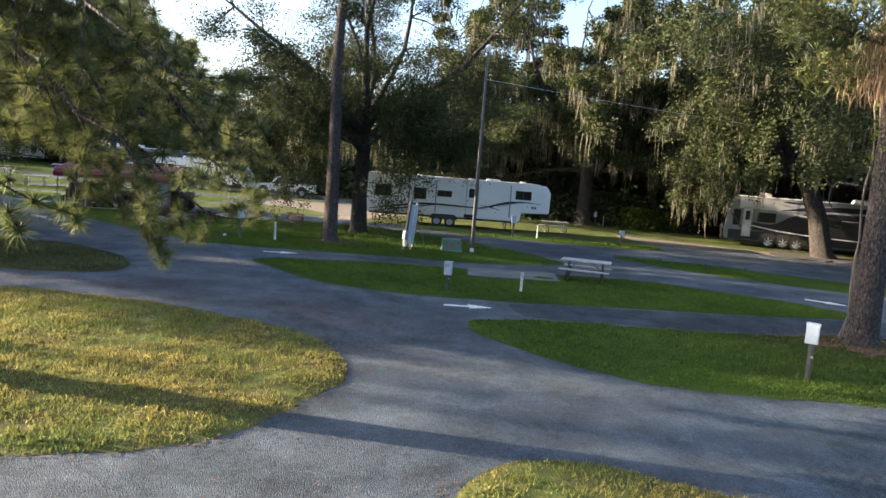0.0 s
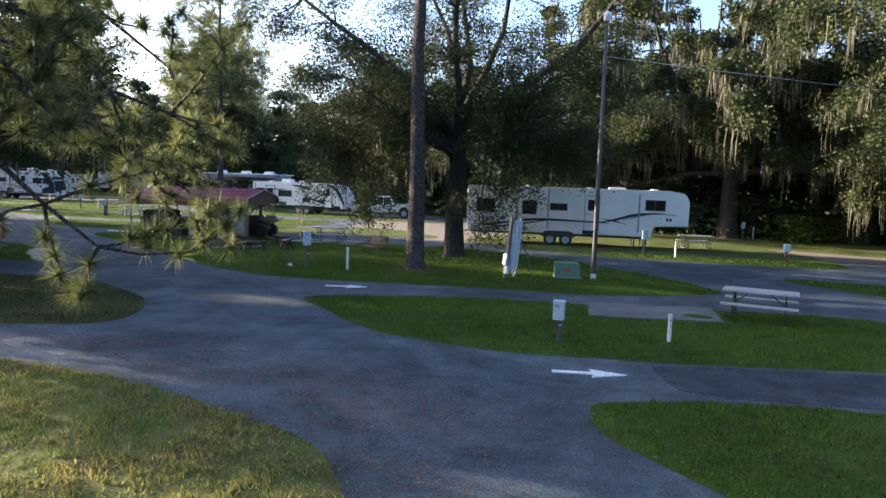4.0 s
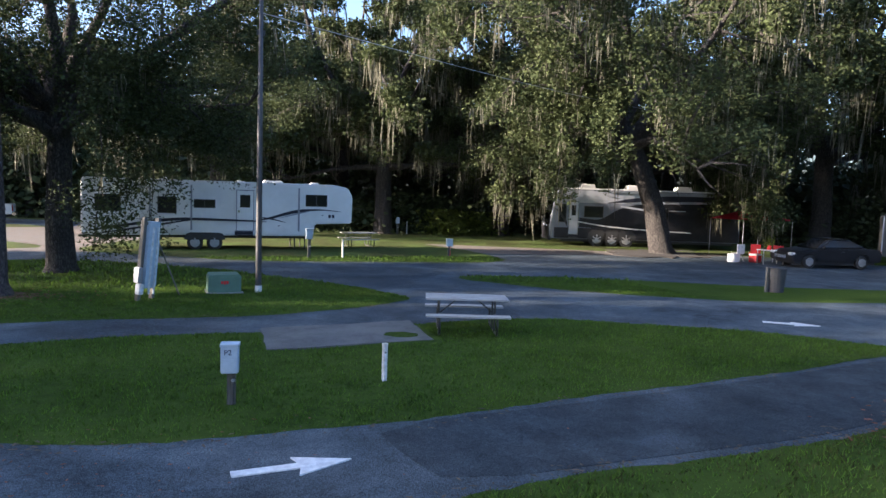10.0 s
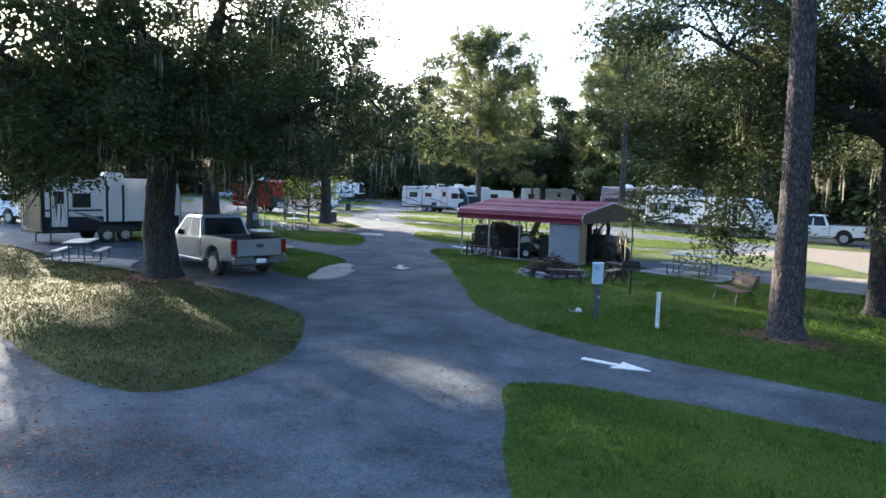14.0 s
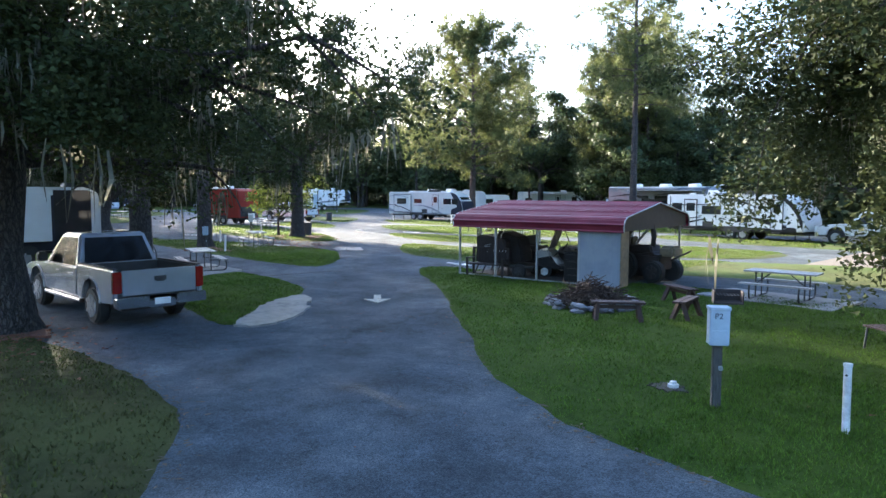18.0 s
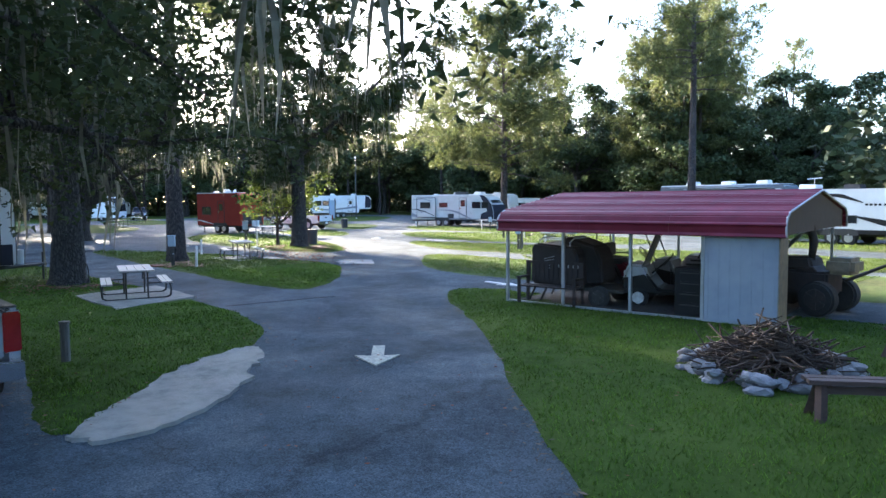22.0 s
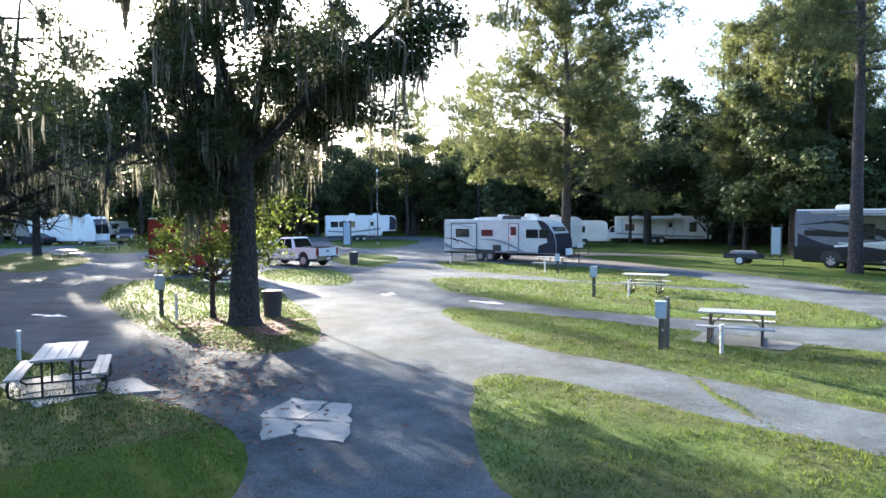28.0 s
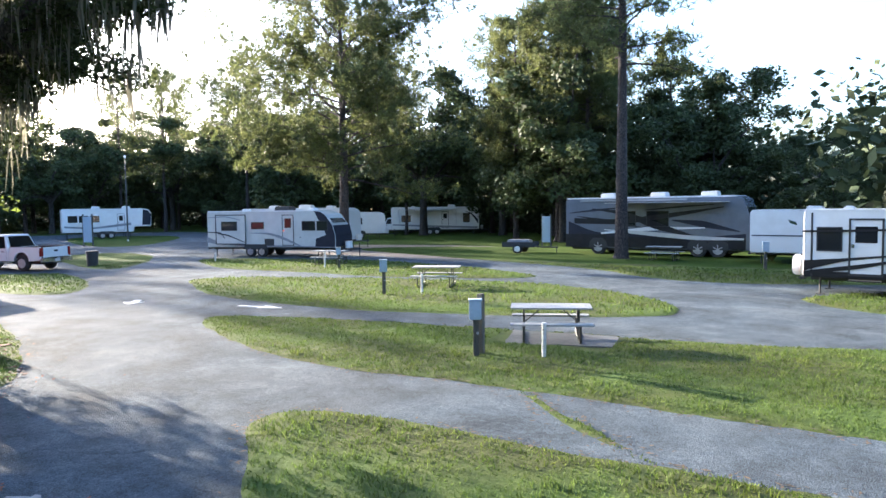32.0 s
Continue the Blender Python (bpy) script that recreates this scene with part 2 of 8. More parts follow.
plated(M["pine_bark"], (19, 19, 4.5), 0.4)
plated(M["oak_bark"], (15, 15, 5), 0.4)
M["oak_leaf"] = material("oak_leaf", (0.058, 0.072, 0.028), 0.72, colour2=(0.036, 0.05, 0.02), scale=0.7, island=0.4, through_light=0.24, spec=0.12)
M["pine_needle"] = material("pine_needle", (0.135, 0.15, 0.05), 0.55, colour2=(0.07, 0.09, 0.032), scale=0.8, island=0.4, through_light=0.5, spec=0.3)
M["wood_leaf"] = material("woodland_leaf", (0.075, 0.1, 0.042), 0.65, colour2=(0.045, 0.064, 0.028), scale=0.3, island=0.4, through_light=0.2, spec=0.2)
# Darker than woodland_leaf: the woods' inner shade is put into this colour.
M["dark_leaf"] = material("shaded_undergrowth", (0.055, 0.075, 0.032), 0.7, colour2=(0.035, 0.05, 0.022), scale=0.5, island=0.3, through_light=0.1, spec=0.2)
M["young_leaf"] = material("young_leaf", (0.13, 0.17, 0.03), 0.6, colour2=(0.09, 0.12, 0.025), scale=1.0, island=0.4, through_light=0.45, spec=0.3)
M["moss"] = material("hanging_moss", (0.2, 0.195, 0.145), 0.95, colour2=(0.11, 0.108, 0.08), scale=2, island=0.3, through_light=0.5, spec=0.1)


# ---- building helpers ----
def link_mesh(name, verts, faces, mat, parent=None, label="", smooth=False):
    me = bpy.data.meshes.new(name)
    me.from_pydata([tuple(v) for v in verts], [], [tuple(f) for f in faces])
    me.materials.append(mat)
    if smooth:
        me.shade_smooth()
    ob = new(name, me)
    ob.parent = parent
    if label:
        ob["label"] = label
    return ob


def quads(name, verts, mat, parent=None, label="", per=4):
    """A mesh of loose faces, per corners each, from an array of corners."""
    v = np.asarray(verts, dtype=np.float32).reshape(-1, 3)
    n = len(v)
    me = bpy.data.meshes.new(name)
    me.vertices.add(n)
    me.vertices.foreach_set("co", v.ravel())
    me.loops.add(n)
    me.loops.foreach_set("vertex_index", np.arange(n, dtype=np.int32))
    me.polygons.add(n // per)
    me.polygons.foreach_set("loop_start", np.arange(0, n, per, dtype=np.int32))
    me.update(calc_edges=True)
    me.validate()
    me.materials.append(mat)
    ob = new(name, me)
    ob.parent = parent
    if label:
        ob["label"] = label
    return ob


def part(name, bm, mat, parent=None, label="", smooth=False):
    """Links a bmesh as one mesh object under a thing or a part."""
    me = bpy.data.meshes.new(name)
    bm.to_mesh(me)
    bm.free()
    me.materials.append(mat)
    if smooth:
        me.shade_smooth()
    ob = new(name, me)
    ob.parent = parent
    if label:
        ob["label"] = label
    return ob


def thing(name, label, category, group="", kind=""):
    return tagged(new(name), label, category, group, kind)


def box(bm, x0, x1, y0, y1, z0, z1, bevel=0.0, turn=None):
    m = Matrix.Translation(((x0 + x1) / 2, (y0 + y1) / 2, (z0 + z1) / 2)) @ Matrix.Diagonal((x1 - x0, y1 - y0, z1 - z0, 1))
    r = bmesh.ops.create_cube(bm, size=1, matrix=(turn @ m) if turn else m)
    if bevel:
        es = list({e for v in r["verts"] for e in v.link_edges})
        bmesh.ops.bevel(bm, geom=es, offset=bevel, segments=2, affect="EDGES")
    return bm


def boxes(*args, bevel=0.0):
    bm = bmesh.new()
    for a in args:
        box(bm, *a, bevel=bevel)
    return bm


def rod(bm, a, b, r, r2=None, n=8):
    a, b = Vector(a), Vector(b)
    d = b - a
    m = Matrix.Translation((a + b) / 2) @ d.to_track_quat("Z", "Y").to_matrix().to_4x4()
    bmesh.ops.create_cone(bm, cap_ends=True, segments=n, radius1=r, radius2=r if r2 is None else r2, depth=d.length, matrix=m)
    return bm


def tube(path, radii, n=8):
    """Verts and faces of a tapered tube along a path, carried on without twist."""
    vs, fs, side = [], [], None
    for i, p in enumerate(path):
        d = (Vector(path[min(i + 1, len(path) - 1)]) - Vector(path[max(i - 1, 0)])).normalized()
        if side is None:
            side = d.orthogonal()
        side = (side - d * side.dot(d)).normalized()
        up = d.cross(side)
        for k in range(n):
            w = 2 * math.pi * k / n
            vs.append(Vector(p) + (side * math.cos(w) + up * math.sin(w)) * radii[i])
    for i in range(len(path) - 1):
        for k in range(n):
            k2 = (k + 1) % n
            fs.append((i * n + k, i * n + k2, (i + 1) * n + k2, (i + 1) * n + k))
    vs.append(Vector(path[-1]))
    fs += [((len(path) - 1) * n + k, (len(path) - 1) * n + (k + 1) % n, len(vs) - 1) for k in range(n)]
    return vs, fs


def tubes(name, some, mat, parent=None, label=""):
    vs, fs = [], []
    for path, radii, n in some:
        v, f = tube(path, radii, n)
        fs += [tuple(i + len(vs) for i in g) for g in f]
        vs += v
    return link_mesh(name, vs, fs, mat, parent, label, smooth=True)


# ---- ground: roads and grass islands ----
ZONE = [(30, -4), (0.2, -4), (-2, 3), (-16, 4.2), (-45, 8), (-80, 28), (-118, 50), (-118, 100), (-104, 106), (-70, 83), (-48, 88), (-22, 76), (-5, 66), (0, 55), (20, 46), (38, 38), (38, 0)]
ISLANDS = [
    [(-45, 17), (-16, 16.2), (-9.8, 15.9), (-7.5, 15.7), (-5.2, 15.2), (-3.2, 14.6), (-1.5, 13.5), (-0.6, 12.2), (-0.2, 10.9), (-0.3, 10), (-0.8, 8.9), (-1.4, 7.7), (-2.2, 7.1), (-3.8, 6.7), (-9, 5.8), (-45, 5)],
    [(0.3, -6), (0.6, 3), (1.2, 5.5), (1.6, 6.5), (2.1, 7.4), (2.8, 7.8), (3.9, 7.7), (4.8, 7.2), (8, 6), (12, 4), (40, 2), (40, -6)],
    [(2.05, 15.6), (2.1, 16.2), (3.2, 16.5), (4.9, 16.9), (6.7, 16.95), (8.8, 16.95), (10.4, 17.2), (12.3, 17.6), (16, 18.3), (22, 19), (30, 19), (30, 10), (20, 10.5), (12, 11), (9.2, 11.5), (7.5, 11.4), (5.9, 11.5), (4.5, 12.2), (3.2, 13.3), (2.4, 14.5)],
    [(-5.6, 23.7), (-5.4, 23.1), (-3.8, 21.3), (-2.3, 19.9), (-1.2, 19.4), (0, 19), (1.8, 19.05), (3.7, 19.1), (6.3, 19.4), (8.8, 19.7), (12.4, 20.2), (15.6, 20.7), (15.8, 21.2), (13.6, 23.4), (11, 24.9), (8.7, 25.9), (5.8, 25.6), (2.4, 25.2), (-0.2, 25.3), (-4.1, 24.7)],
    [(-23.5, 38.7), (-23.2, 38), (-22.1, 37), (-19.5, 35.3), (-16.2, 32.7), (-13.6, 30.6), (-11.1, 28.5), (-9.5, 27.6), (-8.3, 27.1), (-5.8, 26.9), (-3.5, 27.1), (-1, 27.2), (1.4, 27.1), (4, 27.5), (7.1, 29), (6.6, 30.2), (5.7, 32), (2.6, 35.9), (-2.1, 39.8), (-9, 40.2), (-14, 40.6), (-18, 39.8), (-21.4, 39.2), (-22.4, 39.5)],
    [(-33, 45.6), (-31.9, 44.6), (-30.5, 43.4), (-28.5, 41.9), (-26.1, 41.3), (-24.4, 41.4), (-22.5, 41.3), (-17, 42.8), (-12, 44.4), (-6.4, 45.0), (-5.6, 45.8), (-7.4, 48.6), (-10.6, 51.6), (-14.6, 50.2), (-20, 47.3), (-25.4, 46.8), (-28.4, 46.6), (-30.1, 46.7), (-32.5, 46.7)],
    [(-41.2, 51.8), (-40.7, 51.1), (-39.1, 50.2), (-36.6, 49.2), (-33.9, 48.8), (-31.4, 49), (-30.5, 49), (-27.5, 49), (-26.1, 49.1), (-23, 48.9), (-16, 50), (-15, 55), (-18, 56.5), (-24.8, 55.5), (-28.7, 54.4), (-32.9, 54.2), (-35.1, 53.7), (-37.7, 53.3), (-40.9, 52.6)],
    [(-51, 59.2), (-49.9, 58), (-47.1, 56), (-42.5, 54.8), (-38.1, 54.9), (-33.7, 55.9), (-30.8, 57.1), (-29.2, 58.8), (-31.3, 61.9), (-35.1, 63.8), (-40.1, 63.7), (-47.9, 61.5)],
    [(-61, 68), (-59.9, 66.5), (-54.6, 63.3), (-49.9, 63.6), (-42.8, 63.3), (-37.1, 65.6), (-38, 67.4), (-43.8, 69.9), (-50.9, 71.2)],
    [(-36, 71), (-32.7, 67.4), (-29.4, 67.1), (-26, 68.3), (-20, 70), (-20, 78), (-40, 86), (-52, 86), (-60, 80), (-50, 76)],
    [(-27.3, 63), (-25.9, 65.3), (-24.5, 66), (-15, 66), (-6, 60), (-18, 60), (-24.6, 60.5)],
    [(-48, 36.2), (-47.3, 35.6), (-40, 35.2), (-34.9, 35), (-29.3, 34.9), (-26.5, 35.1), (-26.2, 35.7), (-28, 37.7), (-30.4, 39.5), (-31.4, 40.2), (-33.6, 40.5), (-36, 39.8), (-38.6, 39.9), (-44, 38.5)],
    [(-44, 30.5), (-40.6, 32), (-33, 32.3), (-25.2, 32.5), (-22.1, 32), (-20.3, 30.9), (-20.0, 30), (-18.7, 28.7), (-17.4, 27.5), (-17.9, 27.15), (-21, 27.75), (-26, 27.8), (-34, 27.5), (-43, 28)],
    [(-26.6, 22.4), (-20, 24), (-12.7, 24.3), (-10.5, 22.9), (-8.9, 21.4), (-8.2, 19.6), (-8.6, 18.6), (-10.4, 18.2), (-15, 18), (-21, 18), (-40, 18.3), (-48, 19), (-46, 22)],
    [(-60, 45.5), (-60, 50.5), (-52, 50.3), (-45, 48.2), (-40.4, 46.4), (-38.2, 44.9), (-37.7, 43.3), (-40.3, 42.5), (-44.7, 42.3), (-52, 42.8)],
    [(-30.6, 49.3), (-30.3, 49.0), (-29.5, 48.36), (-28.9, 47.8), (-28.25, 47.36), (-27.75, 47.0), (-27.3, 46.55), (-27.1, 46.6), (-27.65, 47.1), (-28.2, 47.46), (-28.82, 47.9), (-29.43, 48.46), (-30.0, 49.1)],
    [(-99.4, 46.7), (-91.5, 44.3), (-80, 41.5), (-72, 42), (-70, 43.5), (-74.9, 47.3), (-82.9, 49.8), (-94.9, 49.7)],
    [(-112, 54), (-103.7, 52.5), (-94.5, 51.5), (-89, 52.5), (-90, 56), (-100, 60.5), (-111.9, 62)],
    [(-112, 66), (-100, 64), (-86, 60), (-76, 60), (-76, 64), (-90, 70), (-104, 74)],
    [(-110, 42), (-96, 38), (-80, 33.5), (-66, 29), (-62, 31), (-70, 36), (-84, 40), (-100, 44)],
    [(-4.6, 44.0), (-1.4, 42.3), (0.6, 41.0), (3, 39.5), (8, 39), (13.5, 38.6), (15, 39.8), (14.5, 46.0), (12, 53), (6, 56), (0, 54), (-3.5, 48.5)],
    [(-62.5, 54.6), (-60.5, 58.2), (-56, 57.0), (-52.6, 55.2), (-50.6, 53.2), (-52, 52.2), (-57, 51.9)],
    [(-73, 64), (-74, 69.4), (-69, 69.6), (-63.5, 66.2), (-58.6, 60.4), (-61, 60.2), (-66, 62)],
    [(-108, 86), (-100, 95), (-90, 89), (-79.5, 76.5), (-82, 73.5), (-94, 78)],
    [(9, 34.5), (12, 30.5), (16, 27.6), (22, 26.2), (30, 25), (36, 24.6), (36, 26), (24, 29), (19, 31), (14, 33.6)],
]


def rounded(poly, times=2):
    for _ in range(times):
        poly = [q for a, b in zip(poly, poly[1:] + poly[:1]) for q in
                ((0.75 * a[0] + 0.25 * b[0], 0.75 * a[1] + 0.25 * b[1]), (0.25 * a[0] + 0.75 * b[0], 0.25 * a[1] + 0.75 * b[1]))]
    return np.array(poly)


def inside_by(px, py, poly):
    """Signed distance of points to a closed outline, positive within."""
    best = np.full(px.shape, 1e9)
    inn = np.zeros(px.shape, bool)
    for (ax, ay), (bx, by) in zip(poly, np.roll(poly, -1, axis=0)):
        dx, dy = bx - ax, by - ay
        s = np.clip(((px - ax) * dx + (py - ay) * dy) / (dx * dx + dy * dy + 1e-9), 0, 1)
        best = np.minimum(best, (px - ax - s * dx) ** 2 + (py - ay - s * dy) ** 2)
        cross = (ay > py) != (by > py)
        inn ^= cross & (px < ax + (py - ay) * dx / (dy if abs(dy) > 1e-9 else 1e-9))
    return np.where(inn, 1, -1) * np.sqrt(best)


def wobble(px, py):
    """Uneven edge of the turf, a few centimetres to a hand's width."""
    return (0.05 * np.sin(px * 0.83 + 1.7 * np.sin(py * 0.6)) + 0.035 * np.sin(py * 2.6 + 1.3 * np.sin(px * 1.7) + 2 * np.sin(px * 0.37))
            + 0.025 * np.sin(px * 7.1 + py * 5.3 + 2 * np.sin(px * 1.3)) + 0.025 * np.sin(px * 15.7 - py * 13.1))


OUTLINES = [rounded(p) for p in ISLANDS]
ZONE_LINE = rounded(ZONE, 1)


def turf(px, py):
    """How far a place lies within grass; below nought it is road."""
    d = -inside_by(px, py, ZONE_LINE)
    for o in OUTLINES:
        lo, hi = o.min(0) - 3, o.max(0) + 3
        near = (px > lo[0]) & (px < hi[0]) & (py > lo[1]) & (py < hi[1])
        if near.any():
            d[near] = np.maximum(d[near], inside_by(px[near], py[near], o))
    return d + wobble(px, py)


def grass_height(px, py, d):
    return np.clip(d, 0, 0.3) * 0.1 + 0.012 * np.sin(px * 1.9 + 2 * np.sin(py * 0.7)) * np.clip(d, 0, 1) + 0.01 * np.sin(py * 2.7 + px) * np.clip(d, 0, 1)


def ground_part(x0, x1, y0, y1, step):
    """Grass and road polygons of a grid, parted along the turf's edge."""
    nx, ny = round((x1 - x0) / step) + 1, round((y1 - y0) / step) + 1
    gx, gy = np.meshgrid(np.linspace(x0, x1, nx), np.linspace(y0, y1, ny), indexing="ij")
    d = turf(gx, gy)
    sets = {}
    for kind, val in (("grass", d), ("road", 0.12 - d)):
        z = grass_height(gx, gy, d) if kind == "grass" else 0.006 * np.sin(gx * 0.31) * np.sin(gy * 0.37) - 0.008
        vs = list(zip(gx.ravel(), gy.ravel(), z.ravel()))
        ix = np.arange(nx * ny).reshape(nx, ny)
        c = np.stack([ix[:-1, :-1], ix[1:, :-1], ix[1:, 1:], ix[:-1, 1:]], -1).reshape(-1, 4)
        pos = val.ravel() > 0
        k = pos[c].sum(1)
        fs = [tuple(q) for q in c[k == 4]]
        cut = {}
        flat = val.ravel()
        for q in c[(k > 0) & (k < 4)]:
            poly = []
            for a, b in zip(q, np.roll(q, -1)):
                if pos[a]:
                    poly.append(a)
                if pos[a] != pos[b]:
                    key = (min(a, b), max(a, b))
                    if key not in cut:
                        t = flat[a] / (flat[a] - flat[b])
                        pa, pb = np.array(vs[a]), np.array(vs[b])
                        p = pa + t * (pb - pa)
                        cut[key] = len(vs)
                        vs.append((p[0], p[1], -0.006 if kind == "grass" else p[2]))
                    poly.append(cut[key])
            if len(poly) > 2:
                fs.append(tuple(poly))
        sets[kind] = (vs, fs)
    return sets


def used_only(vs, fs):
    keep = sorted({i for f in fs for i in f})
    to = {a: b for b, a in enumerate(keep)}
    return [vs[i] for i in keep], [tuple(to[i] for i in f) for f in fs]


near = ground_part(-62, 38, -6, 74, 0.25)
for kind, mat, lab in (("grass", "grass", "mown patchy green grass of the campground"), ("road", "asphalt", "worn grey asphalt campground road")):
    vs, fs = used_only(*near[kind])
    ob = link_mesh("ground" if kind == "grass" else "road", vs, fs, M[mat], smooth=True)
    if kind == "grass":
        ob.data.materials.append(M["dry_grass"])
        ob.data.materials.append(M["worn_grass"])
        # Olive slot: ground under the big oak, its shade mixed into the colour.
        ob.data.materials.append(M["shade_olive_grass"])
        for poly in ob.data.polygons:
            c = poly.center
            if (c.y < 17.2 and c.x < 1.0) or c.y < 8.6:
                poly.material_index = 1
            elif c.y > 41.0 or c.x < -33:
                poly.material_index = 2
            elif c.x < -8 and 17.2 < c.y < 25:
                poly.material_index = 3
    else:
        ob.data.materials.append(M["dirt"])
        for poly in ob.data.polygons:
            c = poly.center
            if (c.x > -7 and c.y > 43.4 - 0.1 * max(0, c.x - 10)) or (c.x > -13.5 and 48 < c.y < 60.5):
                poly.material_index = 1
    tagged(ob, lab, "lawn" if kind == "grass" else "road", kind="structure")
far_road = ground_part(-122, -62, -6, 110, 0.5)
vs, fs = used_only(*far_road["road"])
tagged(link_mesh("road_far", vs, fs, M["asphalt"]), "grey asphalt road leading to the woods", "road", kind="structure")
far_v, far_f = used_only(*far_road["grass"])
tagged(link_mesh("ground_west", far_v, far_f, M["grass"], smooth=True), "grass beyond the farther sites", "lawn", kind="structure")
north = ground_part(-62, 38, 74, 110, 0.5)
for kind, mat in (("grass", "grass"), ("road", "dirt")):
    vs, fs = used_only(*north[kind])
    if fs:
        tagged(link_mesh("ground_north" if kind == "grass" else "road_north", vs, fs, M[mat], smooth=True), "ground at the wood's edge", "ground", kind="structure")
B = 1500
ring = [(-B, -B), (B, -B), (B, B), (-B, B), (-122, -6), (38, -6), (38, 110), (-122, 110)]
link = link_mesh("ground_far", [(x, y, 0.0) for x, y in ring], [(0, 1, 5, 4), (1, 2, 6, 5), (2, 3, 7, 6), (3, 0, 4, 7)], M["grass"])
tagged(link, "woodland floor reaching the horizon", "ground", kind="structure")


# ---- trees ----
def leaf_quads(centres, size, rng, flat=0.5, long=1.5):
    """Corners of small leaf faces, one round each centre, turned at random."""
    c = np.asarray(centres)
    n = len(c)
    u = rng.normal(size=(n, 3))
    u[:, 2] *= flat
    u /= np.linalg.norm(u, axis=1)[:, None]
    w = rng.normal(size=(n, 3))
    v = np.cross(u, w)
    v /= np.linalg.norm(v, axis=1)[:, None] + 1e-9
    s = size * rng.uniform(0.6, 1.35, (n, 1))
    a, b = u * s * long * 0.5, v * s * 0.5
    return np.stack([c - a, c + b * 0.9 - a * 0.1, c + a, c - b * 0.9 + a * 0.1], 1)


def leaf_tris(centres, size, rng, flat=0.5, long=1.5):
    """Three-cornered leaves, for crowns."""
    q = leaf_quads(centres, size, rng, flat, long)
    return np.stack([q[:, 0], (q[:, 1] + q[:, 2]) / 2 + (q[:, 1] - q[:, 3]) * 0.25, (q[:, 3] + q[:, 2]) / 2 - (q[:, 1] - q[:, 3]) * 0.25], 1)


def moss_quads(tops, rng, lo=0.4, hi=1.4, wide=0.028):
    """Beards of moss: each top bears a few thin tapering strands."""
    t = np.repeat(np.asarray(tops), 5, 0)
    n = len(t)
    t = t + rng.normal(0, 0.1, (n, 3)) * np.array([1, 1, 0.5])
    ln = np.repeat(rng.uniform(lo, hi, (n // 5, 1)), 5, 0) * rng.uniform(0.4, 1.1, (n, 1))
    a = rng.uniform(0, math.pi, n)
    w = np.stack([np.cos(a), np.sin(a), 0 * a], 1) * wide * rng.uniform(0.5, 1.4, (n, 1))
    drop = np.concatenate([rng.normal(0, 0.07, (n, 2)), -np.ones((n, 1))], 1) * ln
    mid = t + drop * 0.45 + rng.normal(0, 0.04, (n, 3))
    q1 = np.stack([t - w * 0.5, t + w * 0.5, mid + w, mid - w], 1)
    q2 = np.stack([mid - w, mid + w, t + drop + w * 0.15, t + drop - w * 0.15], 1)
    return np.concatenate([q1, q2])


def bent(rng, start, way, length, n, droop=0.0, wild=0.15):
    pts, p, d = [Vector(start)], Vector(start), Vector(way).normalized()
    for _ in range(n):
        d = (d + Vector(rng.normal(0, wild, 3)) + Vector((0, 0, -droop))).normalized()
        p = p + d * (length / n)
        pts.append(p.copy())
    return pts


